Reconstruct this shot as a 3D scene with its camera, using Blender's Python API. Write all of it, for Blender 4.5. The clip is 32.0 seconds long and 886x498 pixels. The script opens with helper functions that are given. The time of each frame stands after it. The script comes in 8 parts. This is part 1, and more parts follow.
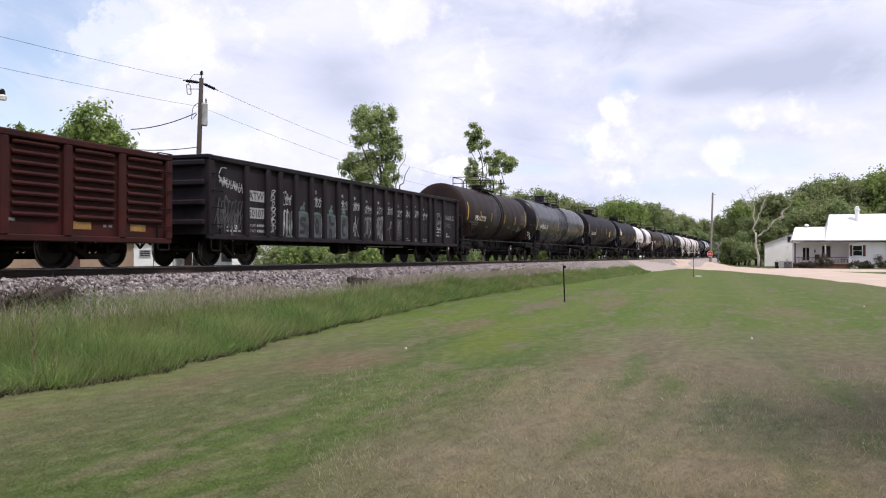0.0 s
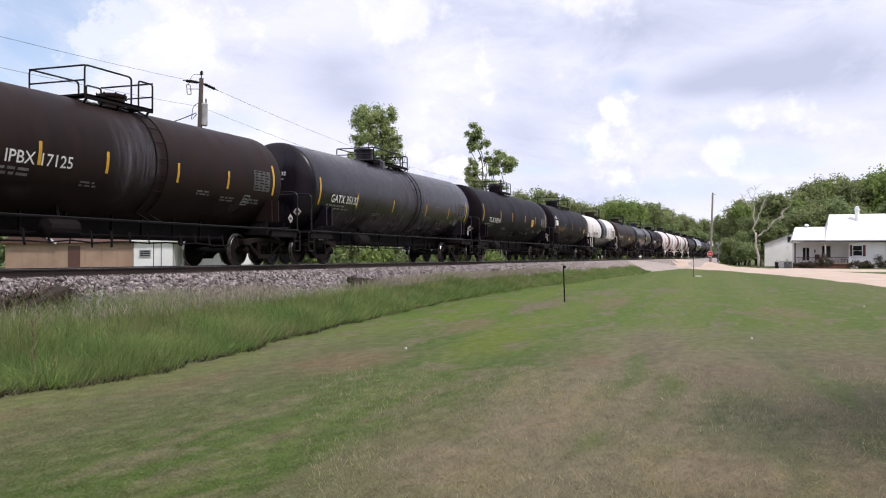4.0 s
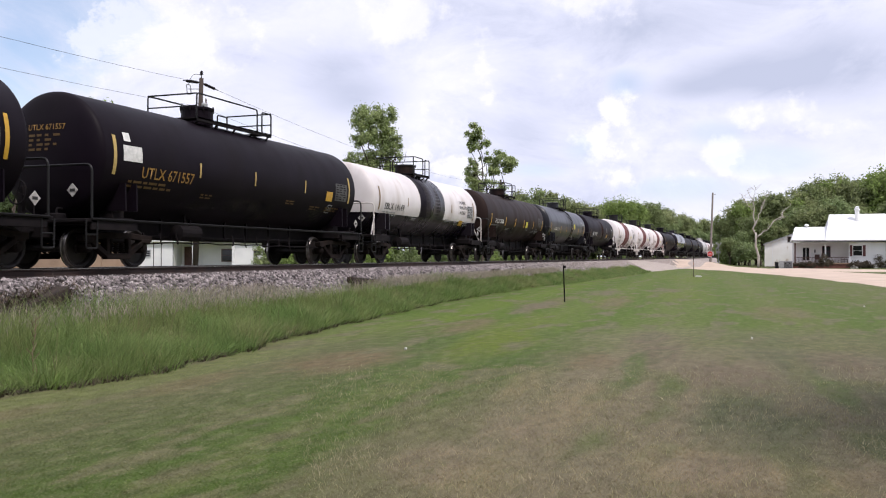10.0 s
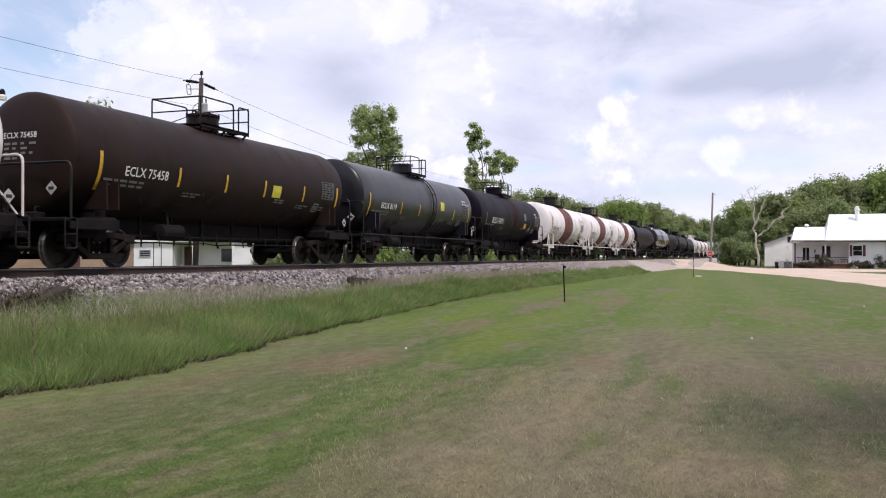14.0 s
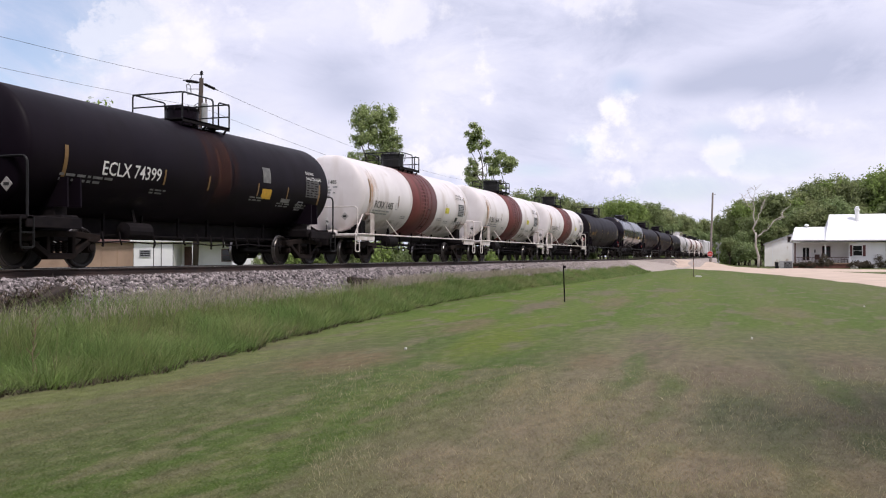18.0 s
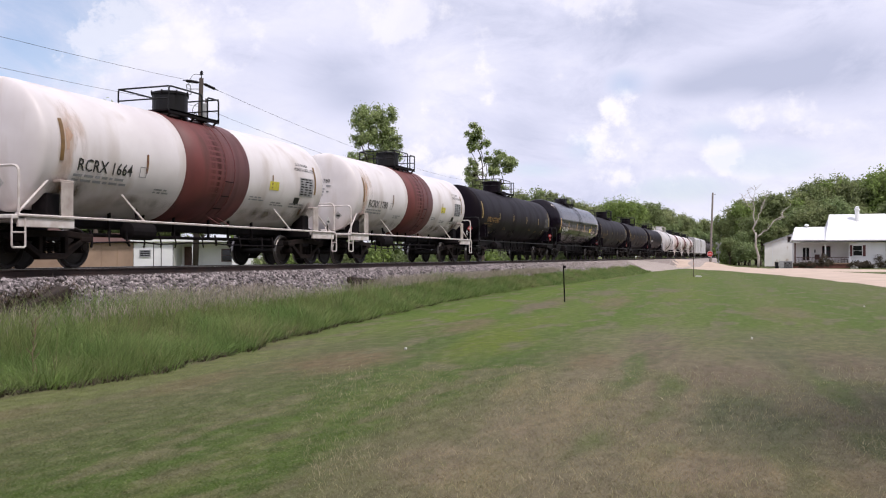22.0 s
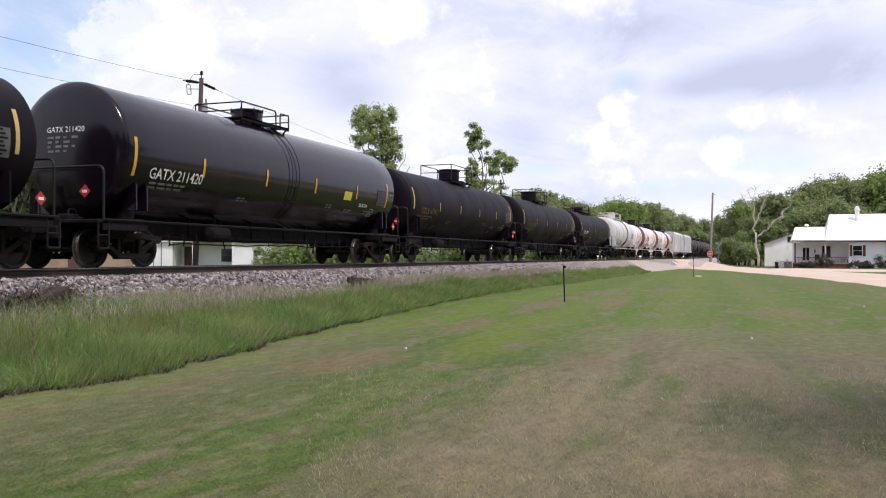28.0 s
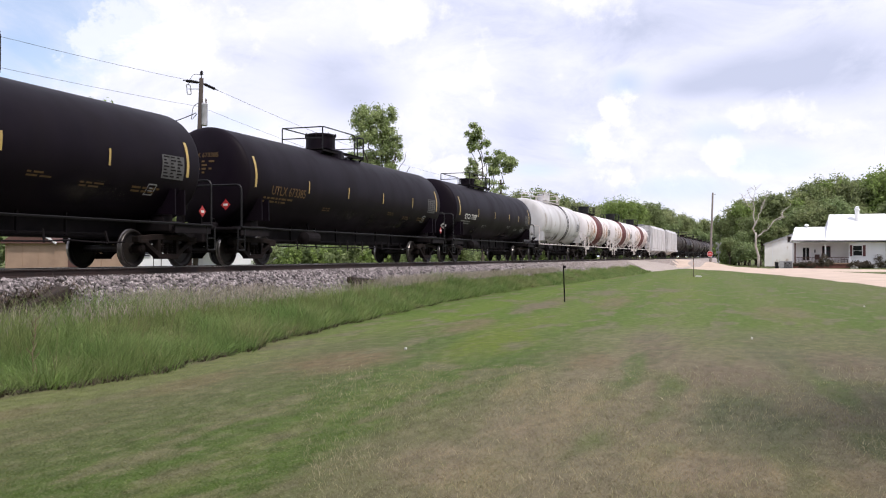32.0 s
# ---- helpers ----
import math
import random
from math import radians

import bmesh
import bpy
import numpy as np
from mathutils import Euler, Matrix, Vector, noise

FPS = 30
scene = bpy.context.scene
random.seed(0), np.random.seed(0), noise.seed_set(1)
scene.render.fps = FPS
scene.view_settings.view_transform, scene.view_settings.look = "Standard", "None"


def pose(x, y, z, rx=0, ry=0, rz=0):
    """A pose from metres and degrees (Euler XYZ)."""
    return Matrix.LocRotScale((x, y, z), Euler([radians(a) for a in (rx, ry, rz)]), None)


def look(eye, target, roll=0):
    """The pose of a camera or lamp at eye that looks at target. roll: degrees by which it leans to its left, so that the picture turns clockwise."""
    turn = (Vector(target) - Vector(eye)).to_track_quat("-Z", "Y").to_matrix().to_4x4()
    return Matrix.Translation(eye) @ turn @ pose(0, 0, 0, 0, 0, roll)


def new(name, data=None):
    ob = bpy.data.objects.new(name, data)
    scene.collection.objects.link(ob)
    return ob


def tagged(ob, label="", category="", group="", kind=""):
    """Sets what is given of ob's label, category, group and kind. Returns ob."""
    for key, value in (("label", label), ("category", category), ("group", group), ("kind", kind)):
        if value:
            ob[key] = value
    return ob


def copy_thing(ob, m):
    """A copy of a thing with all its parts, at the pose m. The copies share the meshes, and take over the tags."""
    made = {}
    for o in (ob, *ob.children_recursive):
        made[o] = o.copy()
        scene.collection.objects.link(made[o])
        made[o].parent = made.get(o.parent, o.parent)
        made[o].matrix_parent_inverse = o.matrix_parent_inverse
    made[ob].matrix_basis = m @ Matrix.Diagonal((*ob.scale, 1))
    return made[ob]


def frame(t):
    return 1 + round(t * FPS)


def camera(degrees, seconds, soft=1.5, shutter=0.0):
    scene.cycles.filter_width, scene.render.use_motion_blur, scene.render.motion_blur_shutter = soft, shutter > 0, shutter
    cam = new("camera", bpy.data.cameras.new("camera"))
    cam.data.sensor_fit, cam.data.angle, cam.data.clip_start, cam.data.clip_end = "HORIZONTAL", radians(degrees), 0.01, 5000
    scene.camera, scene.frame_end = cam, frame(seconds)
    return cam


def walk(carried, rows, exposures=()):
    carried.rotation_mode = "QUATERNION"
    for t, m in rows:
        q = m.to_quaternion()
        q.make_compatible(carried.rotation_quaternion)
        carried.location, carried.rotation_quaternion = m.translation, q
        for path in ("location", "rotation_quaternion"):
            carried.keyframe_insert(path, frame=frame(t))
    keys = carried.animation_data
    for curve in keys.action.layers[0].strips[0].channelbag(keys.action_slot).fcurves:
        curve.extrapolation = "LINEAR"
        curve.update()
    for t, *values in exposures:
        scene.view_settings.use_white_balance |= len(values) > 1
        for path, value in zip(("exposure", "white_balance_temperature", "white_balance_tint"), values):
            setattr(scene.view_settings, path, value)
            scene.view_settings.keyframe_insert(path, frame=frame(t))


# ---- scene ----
import itertools
# camera: stands on the lawn; world x runs along the track, y across it, z = 0 is the lawn
EYE = Vector((0.0, 0.0, 1.5))
YAW = radians(19.78)
AHEAD = Vector((math.cos(YAW), math.sin(YAW), 0))
ASIDE = Vector((math.sin(YAW), -math.cos(YAW), 0))
cam = camera(52.78, 32.0, soft=1.1)
aim = look(EYE, EYE + AHEAD * 10 + Vector((0, 0, 0.084)), 0)
walk(cam, [(0.0, aim), (32.0, aim)], exposures=[(0.0, 0.06, 6260, 14), (12.0, 0.06, 6260, 14), (18.0, -0.06, 6280, 16), (23.0, -0.06, 6280, 16), (25.0, 0.0, 6280, 15), (29.5, 0.14, 6260, 14), (32.0, 0.14, 6260, 14)])

TRACK_Y = 14.35
RAIL_Z = 1.25


def at(depth, aside, z=0.0):
    p = AHEAD * depth + ASIDE * aside
    return Vector((p.x, p.y, z))


# ---- sky and sun ----
SUN_AZ, SUN_EL = radians(238), radians(55)
world = bpy.data.worlds.new("sky")
scene.world = world
world.use_nodes = True


def make_sky():
    nt = world.node_tree
    nt.nodes.clear()
    N = nt.nodes.new
    L = nt.links.new
    out = N("ShaderNodeOutputWorld")
    bg = N("ShaderNodeBackground")
    sky = N("ShaderNodeTexSky")
    sky.sky_type = "NISHITA"
    sky.sun_disc = False
    sky.sun_elevation = SUN_EL
    sky.sun_rotation = radians(90) - SUN_AZ
    sky.air_density, sky.dust_density, sky.ozone_density = 1.0, 1.0, 1.0
    dim = N("ShaderNodeVectorMath")
    dim.operation = "SCALE"
    dim.inputs["Scale"].default_value = 0.15
    L(sky.outputs[0], dim.inputs[0])
    co = N("ShaderNodeTexCoord").outputs["Generated"]

    def math_node(op, a, b=None, c=None):
        n = N("ShaderNodeMath")
        n.operation = op
        for i, v in enumerate((a, b, c)):
            if v is None:
                continue
            if isinstance(v, (int, float)):
                n.inputs[i].default_value = v
            else:
                L(v, n.inputs[i])
        return n.outputs[0]

    def noise_at(scale, detail, stretch, place, rough=0.55, distort=0.0):
        mp = N("ShaderNodeMapping")
        mp.inputs["Scale"].default_value = stretch
        mp.inputs["Location"].default_value = place
        L(co, mp.inputs[0])
        n = N("ShaderNodeTexNoise")
        n.inputs["Scale"].default_value = scale
        n.inputs["Detail"].default_value = detail
        n.inputs["Roughness"].default_value = rough
        n.inputs["Distortion"].default_value = distort
        L(mp.outputs[0], n.inputs["Vector"])
        return n

    def smooth(v, lo, hi, a=0.0, b=1.0):
        m = N("ShaderNodeMapRange")
        m.interpolation_type = "SMOOTHSTEP"
        L(v, m.inputs[0])
        for i, x in enumerate((lo, hi, a, b)):
            m.inputs[i + 1].default_value = x
        return m.outputs[0]

    billow = noise_at(14, 12, (1, 1, 1.15), (0.3, 0, 0), 0.62).outputs[0]
    crisp = noise_at(42, 8, (1, 1, 1.1), (0.7, 0.2, 0.1), 0.6).outputs[0]
    wisp = noise_at(5.5, 12, (1, 1, 2.0), (0.9, 0.6, 0.3), 0.66, 0.5).outputs[0]

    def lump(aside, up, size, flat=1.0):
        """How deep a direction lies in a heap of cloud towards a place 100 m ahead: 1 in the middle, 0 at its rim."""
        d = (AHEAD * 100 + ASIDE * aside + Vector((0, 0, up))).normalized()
        s = N("ShaderNodeVectorMath")
        s.operation = "SUBTRACT"
        L(co, s.inputs[0])
        s.inputs[1].default_value = d
        f = N("ShaderNodeVectorMath")
        f.operation = "MULTIPLY"
        L(s.outputs[0], f.inputs[0])
        f.inputs[1].default_value = (1, 1, flat)
        ln = N("ShaderNodeVectorMath")
        ln.operation = "LENGTH"
        L(f.outputs[0], ln.inputs[0])
        return math_node("MULTIPLY_ADD", ln.outputs["Value"], -1.0 / size, 1.0)

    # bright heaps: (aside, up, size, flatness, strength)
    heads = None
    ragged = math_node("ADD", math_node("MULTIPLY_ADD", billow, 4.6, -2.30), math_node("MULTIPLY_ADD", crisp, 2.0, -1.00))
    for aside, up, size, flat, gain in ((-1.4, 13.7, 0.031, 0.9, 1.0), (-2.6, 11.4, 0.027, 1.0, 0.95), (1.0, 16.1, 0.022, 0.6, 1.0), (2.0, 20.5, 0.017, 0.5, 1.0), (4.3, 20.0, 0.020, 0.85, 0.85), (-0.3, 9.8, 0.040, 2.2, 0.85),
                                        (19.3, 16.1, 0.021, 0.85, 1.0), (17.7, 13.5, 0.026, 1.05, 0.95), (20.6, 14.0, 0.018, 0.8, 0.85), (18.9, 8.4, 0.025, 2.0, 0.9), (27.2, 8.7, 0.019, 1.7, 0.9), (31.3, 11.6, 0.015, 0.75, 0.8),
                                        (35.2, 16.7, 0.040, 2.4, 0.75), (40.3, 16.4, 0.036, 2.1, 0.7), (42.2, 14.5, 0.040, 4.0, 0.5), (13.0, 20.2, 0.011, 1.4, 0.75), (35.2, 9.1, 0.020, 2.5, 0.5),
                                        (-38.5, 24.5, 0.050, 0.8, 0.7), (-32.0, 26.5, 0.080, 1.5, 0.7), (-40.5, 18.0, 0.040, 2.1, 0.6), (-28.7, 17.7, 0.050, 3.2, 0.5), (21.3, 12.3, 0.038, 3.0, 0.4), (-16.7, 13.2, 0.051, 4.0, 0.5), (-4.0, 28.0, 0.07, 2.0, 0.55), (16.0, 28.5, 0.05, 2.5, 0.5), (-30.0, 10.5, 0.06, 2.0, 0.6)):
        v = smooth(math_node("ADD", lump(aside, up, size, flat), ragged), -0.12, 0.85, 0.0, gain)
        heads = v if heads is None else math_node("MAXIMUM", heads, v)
    deck = noise_at(2.6, 9, (1, 1, 2.4), (0.35, 0.1, 0.2), 0.55, 0.3).outputs[0]
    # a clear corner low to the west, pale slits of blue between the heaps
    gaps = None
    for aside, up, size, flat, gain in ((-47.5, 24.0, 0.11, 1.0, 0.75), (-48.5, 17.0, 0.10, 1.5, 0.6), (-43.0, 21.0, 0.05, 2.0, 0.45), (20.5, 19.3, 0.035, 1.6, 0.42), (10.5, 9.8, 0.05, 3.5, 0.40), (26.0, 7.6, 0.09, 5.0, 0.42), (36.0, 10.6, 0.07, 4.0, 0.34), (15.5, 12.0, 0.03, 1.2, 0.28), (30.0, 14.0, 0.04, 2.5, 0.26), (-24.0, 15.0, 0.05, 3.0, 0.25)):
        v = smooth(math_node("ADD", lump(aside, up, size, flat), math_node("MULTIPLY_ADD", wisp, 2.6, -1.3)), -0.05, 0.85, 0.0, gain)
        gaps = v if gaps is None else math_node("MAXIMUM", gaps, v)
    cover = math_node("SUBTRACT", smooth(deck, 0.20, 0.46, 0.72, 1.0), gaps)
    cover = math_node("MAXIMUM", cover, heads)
    # bases lavender grey, thin parts near white
    tone = noise_at(2.1, 8, (1, 1, 3.4), (1.7, 0.4, 0.9), 0.58, 0.2).outputs[0]
    tone = math_node("MULTIPLY_ADD", wisp, 0.72, math_node("MULTIPLY_ADD", tone, 0.34, 0.022))
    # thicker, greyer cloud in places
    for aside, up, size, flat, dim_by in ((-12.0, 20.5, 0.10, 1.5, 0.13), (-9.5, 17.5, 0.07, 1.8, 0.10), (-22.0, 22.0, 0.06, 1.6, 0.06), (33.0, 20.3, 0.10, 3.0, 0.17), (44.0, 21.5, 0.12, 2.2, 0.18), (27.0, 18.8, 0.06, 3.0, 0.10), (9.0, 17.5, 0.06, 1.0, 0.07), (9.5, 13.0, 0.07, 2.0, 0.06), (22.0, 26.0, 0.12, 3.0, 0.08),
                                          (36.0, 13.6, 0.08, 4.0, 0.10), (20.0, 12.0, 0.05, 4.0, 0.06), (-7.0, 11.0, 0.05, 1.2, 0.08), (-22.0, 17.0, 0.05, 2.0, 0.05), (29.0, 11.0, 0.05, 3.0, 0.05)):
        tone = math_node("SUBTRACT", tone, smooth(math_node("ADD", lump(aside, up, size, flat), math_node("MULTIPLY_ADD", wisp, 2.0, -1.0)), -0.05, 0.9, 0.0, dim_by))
    ramp = N("ShaderNodeValToRGB")
    r = ramp.color_ramp
    r.elements[0].position, r.elements[0].color = 0.34, (0.58, 0.62, 0.76, 1)
    r.elements[1].position, r.elements[1].color = 0.64, (0.96, 0.96, 1.02, 1)
    e = r.elements.new(0.5)
    e.color = (0.80, 0.82, 0.955, 1)
    L(tone, ramp.inputs[0])
    white = N("ShaderNodeMix")
    white.data_type = "RGBA"
    L(heads, white.inputs[0])
    L(ramp.outputs[0], white.inputs[6])
    puff = N("ShaderNodeMix")
    puff.data_type = "RGBA"
    L(smooth(billow, 0.38, 0.56), puff.inputs[0])
    puff.inputs[6].default_value, puff.inputs[7].default_value = (0.90, 0.90, 0.97, 1), (1.08, 1.06, 1.07, 1)
    L(puff.outputs[2], white.inputs[7])
    mx = N("ShaderNodeMix")
    mx.data_type = "RGBA"
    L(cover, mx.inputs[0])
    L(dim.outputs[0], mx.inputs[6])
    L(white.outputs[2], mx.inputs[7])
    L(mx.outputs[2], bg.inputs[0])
    bg.inputs[1].default_value = 1.0
    L(bg.outputs[0], out.inputs[0])


make_sky()
sun = new("sun", bpy.data.lights.new("sun", "SUN"))
sun.data.energy = 2.9
sun.data.angle = radians(8.0)
sun.data.color = (1.0, 0.93, 0.83)
sun_way = Vector((math.cos(SUN_AZ) * math.cos(SUN_EL), math.sin(SUN_AZ) * math.cos(SUN_EL), math.sin(SUN_EL)))
sun.matrix_world = look(sun_way * 200, (0, 0, 0))


# ---- materials ----
def mat(name, c1, c2=None, scale=3.0, stretch=(1, 1, 1), rough=0.6, metal=0.0, bump=0.0, bscale=40.0, spread=(0.35, 0.65),
        dirt=None, dirt_scale=1.2, dirt_stretch=(1, 1, 0.25), dirt_at=(0.5, 0.7), rough2=None, per_object=0.0, trans=0.0, island=0.0, spec=0.5):
    m = bpy.data.materials.new(name)
    m.use_nodes = True
    nt = m.node_tree
    b = nt.nodes["Principled BSDF"]
    N, L = nt.nodes.new, nt.links.new
    co = N("ShaderNodeTexCoord")

    def noise_at(sc, st, detail=6):
        mp = N("ShaderNodeMapping")
        mp.inputs["Scale"].default_value = st
        L(co.outputs["Object"], mp.inputs[0])
        n = N("ShaderNodeTexNoise")
        n.inputs["Scale"].default_value = sc
        n.inputs["Detail"].default_value = detail
        L(mp.outputs[0], n.inputs["Vector"])
        return n

    def mixed(fac, a, bb):
        x = N("ShaderNodeMix")
        x.data_type = "RGBA"
        L(fac, x.inputs[0])
        for sock, v in ((x.inputs[6], a), (x.inputs[7], bb)):
            if isinstance(v, tuple):
                sock.default_value = (*v, 1)
            else:
                L(v, sock)
        return x.outputs[2]

    def ranged(src, lo, hi, a=0.0, bb=1.0):
        r = N("ShaderNodeMapRange")
        L(src, r.inputs[0])
        r.inputs[1].default_value, r.inputs[2].default_value = lo, hi
        r.inputs[3].default_value, r.inputs[4].default_value = a, bb
        return r.outputs[0]

    c2 = c2 or tuple(v * 0.75 for v in c1)
    base = noise_at(scale, stretch)
    col = mixed(ranged(base.outputs[0], *spread), c1, c2)
    if dirt:
        d = noise_at(dirt_scale, dirt_stretch, 8)
        fac = ranged(d.outputs[0], *dirt_at)
        col = mixed(fac, col, dirt)
        if rough2 is not None:
            L(ranged(fac, 0, 1, rough, rough2), b.inputs["Roughness"])
    if per_object or island:
        if per_object:
            o = N("ShaderNodeObjectInfo").outputs["Random"]
        else:
            o = N("ShaderNodeNewGeometry").outputs["Random Per Island"]
        k = per_object or island
        hs = N("ShaderNodeHueSaturation")
        L(ranged(o, 0, 1, 1 - k, 1 + k), hs.inputs["Value"])
        L(col, hs.inputs["Color"])
        col = hs.outputs[0]
    L(col, b.inputs["Base Color"])
    if not (dirt and rough2 is not None):
        b.inputs["Roughness"].default_value = rough
    b.inputs["Metallic"].default_value = metal
    b.inputs["Specular IOR Level"].default_value = spec
    if bump:
        n = noise_at(bscale, (1, 1, 1), 8)
        bp = N("ShaderNodeBump")
        bp.inputs["Strength"].default_value = bump
        bp.inputs["Distance"].default_value = 0.02
        L(n.outputs[0], bp.inputs["Height"])
        L(bp.outputs[0], b.inputs["Normal"])
    if trans:
        tr = N("ShaderNodeBsdfTranslucent")
        L(col, tr.inputs[0])
        ms = N("ShaderNodeMixShader")
        ms.inputs[0].default_value = trans
        L(b.outputs[0], ms.inputs[1])
        L(tr.outputs[0], ms.inputs[2])
        L(ms.outputs[0], nt.nodes["Material Output"].inputs[0])
    return m


M = {}
BLACKS = dict(rough=0.48, dirt=(0.0108, 0.0080, 0.0100), dirt_at=(0.45, 0.8), rough2=0.6, bump=0.02, bscale=10, spec=0.07)
M["black"] = mat("black_paint", (0.0068, 0.0043, 0.0080), (0.0096, 0.0064, 0.0108), 1.3, **BLACKS)
M["gloss"] = mat("glossy_black_paint", (0.0096, 0.0074, 0.0120), (0.0155, 0.0124, 0.0185), 1.0, rough=0.27, dirt=(0.030, 0.0240, 0.0275), dirt_at=(0.48, 0.8), dirt_stretch=(2.2, 1, 0.25), rough2=0.40, bump=0.012, bscale=3, spec=0.23)
M["mirror_black"] = mat("polished_black_paint", (0.0056, 0.0028, 0.0072), (0.0080, 0.0048, 0.0100), 1.0, rough=0.17, dirt=(0.0150, 0.0105, 0.0150), dirt_at=(0.5, 0.82), dirt_stretch=(2.0, 1, 0.25), rough2=0.26, bump=0.01, bscale=2, spec=0.33)
M["brown"] = mat("brown_black_paint", (0.0165, 0.0105, 0.0102), (0.0235, 0.0150, 0.0142), 1.1, rough=0.48, dirt=(0.032, 0.019, 0.016), dirt_at=(0.45, 0.78), dirt_stretch=(1.6, 1, 0.3), rough2=0.65, bump=0.03, bscale=12, spec=0.09)
M["blue"] = mat("blue_black_paint", (0.0095, 0.0090, 0.0125), (0.0150, 0.0145, 0.0195), 0.9, rough=0.30, dirt=(0.024, 0.0225, 0.0265), dirt_at=(0.48, 0.8), dirt_stretch=(2.0, 1, 0.3), rough2=0.42, bump=0.015, bscale=4, spec=0.34)
M["dusty_brown"] = mat("dusty_brown_paint", (0.034, 0.027, 0.026), (0.050, 0.040, 0.038), 1.1, rough=0.6, dirt=(0.075, 0.060, 0.054), dirt_at=(0.45, 0.8), rough2=0.7, spec=0.12)
M["white"] = mat("white_tank_paint", (0.76, 0.72, 0.728), (0.65, 0.605, 0.61), 0.8, rough=0.45, dirt=(0.46, 0.39, 0.34), dirt_at=(0.52, 0.82), rough2=0.65, bump=0.03, bscale=6)
M["grey_white"] = mat("dull_white_paint", (0.60, 0.59, 0.60), (0.50, 0.485, 0.49), 0.8, rough=0.5, dirt=(0.33, 0.30, 0.285), dirt_at=(0.5, 0.8), rough2=0.7)
M["oxide"] = mat("oxide_red_paint", (0.165, 0.043, 0.040), (0.125, 0.034, 0.033), 1.2, rough=0.55, dirt=(0.09, 0.035, 0.03), dirt_at=(0.5, 0.75), dirt_stretch=(2.5, 1, 0.2), rough2=0.75, bump=0.04)
M["gond_red"] = mat("weathered_red_paint", (0.062, 0.0125, 0.0115), (0.036, 0.0095, 0.009), 1.5, rough=0.75, spec=0.2, dirt=(0.022, 0.009, 0.008), dirt_at=(0.42, 0.7), bump=0.1)
M["gond_black"] = mat("weathered_black_paint", (0.0108, 0.0074, 0.0112), (0.0175, 0.0128, 0.0184), 1.5, rough=0.75, spec=0.2, dirt=(0.030, 0.0235, 0.0255), dirt_at=(0.46, 0.78), dirt_stretch=(2.4, 1, 0.28), bump=0.12)
M["frame"] = mat("grimy_steel", (0.0090, 0.0074, 0.0088), (0.0150, 0.0120, 0.0130), 4, rough=0.75, spec=0.10, bump=0.15, bscale=25)
M["truck"] = mat("rusty_truck_steel", (0.020, 0.0135, 0.0118), (0.0095, 0.0070, 0.0064), 5, rough=0.8, spec=0.12, bump=0.2, bscale=30)
M["wheel"] = mat("wheel_steel", (0.017, 0.0115, 0.0098), (0.009, 0.0068, 0.006), 6, rough=0.6, metal=0.3, bump=0.1)
M["tread"] = mat("worn_wheel_tread", (0.26, 0.24, 0.23), (0.14, 0.13, 0.125), 9, rough=0.32, metal=0.9)
M["rail"] = mat("rusty_rail", (0.038, 0.019, 0.016), (0.022, 0.013, 0.012), 3, rough=0.8, bump=0.15)
M["rail_top"] = mat("polished_rail_head", (0.42, 0.40, 0.38), (0.30, 0.28, 0.26), 2, stretch=(0.2, 1, 1), rough=0.3, metal=0.9)
M["tie"] = mat("creosoted_wood", (0.045, 0.034, 0.028), (0.09, 0.07, 0.058), 5, stretch=(6, 0.7, 6), rough=0.9, bump=0.4, per_object=0.3)
M["old_wood"] = mat("rotten_dark_wood", (0.055, 0.036, 0.028), (0.022, 0.015, 0.012), 4, stretch=(1, 5, 5), rough=0.9, bump=0.5, bscale=12)
M["white_pipe"] = mat("white_pipe_paint", (0.72, 0.68, 0.66), (0.55, 0.48, 0.45), 4, rough=0.5)
M["black_pipe"] = mat("black_pipe_paint", (0.010, 0.0095, 0.0105), None, 4, rough=0.5, spec=0.3)
M["grey_pipe"] = mat("dark_grey_pipe", (0.007, 0.0062, 0.0068), None, 4, rough=0.6, spec=0.2)
M["yellow"] = mat("yellow_reflective_tape", (0.62, 0.36, 0.03), (0.50, 0.28, 0.03), 9, rough=0.45)
M["pale_tape"] = mat("faded_reflective_tape", (0.55, 0.50, 0.38), (0.42, 0.36, 0.25), 9, rough=0.5)
M["dark_tape"] = mat("brown_mustard_tape", (0.22, 0.125, 0.04), None, 9, rough=0.5)
M["ink_white"] = mat("white_lettering", (0.78, 0.77, 0.75), (0.6, 0.6, 0.58), 9, rough=0.6)
M["mid_tape"] = mat("aged_yellow_tape", (0.56, 0.40, 0.12), (0.42, 0.30, 0.10), 9, rough=0.5)
M["ochre_patch"] = mat("faded_ochre_patch", (0.34, 0.19, 0.045), (0.22, 0.12, 0.035), 9, rough=0.6)
M["lime"] = mat("greenish_yellow_label", (0.62, 0.56, 0.05), (0.50, 0.45, 0.05), 9, rough=0.5)
M["panel_grey"] = mat("grey_notice_panel", (0.095, 0.092, 0.092), (0.060, 0.058, 0.058), 9, rough=0.7)
M["placard_white"] = mat("weathered_placard", (0.50, 0.48, 0.47), (0.32, 0.30, 0.29), 9, rough=0.6)
M["ink_dim"] = mat("faded_white_lettering", (0.20, 0.195, 0.19), (0.12, 0.12, 0.12), 7, rough=0.7)
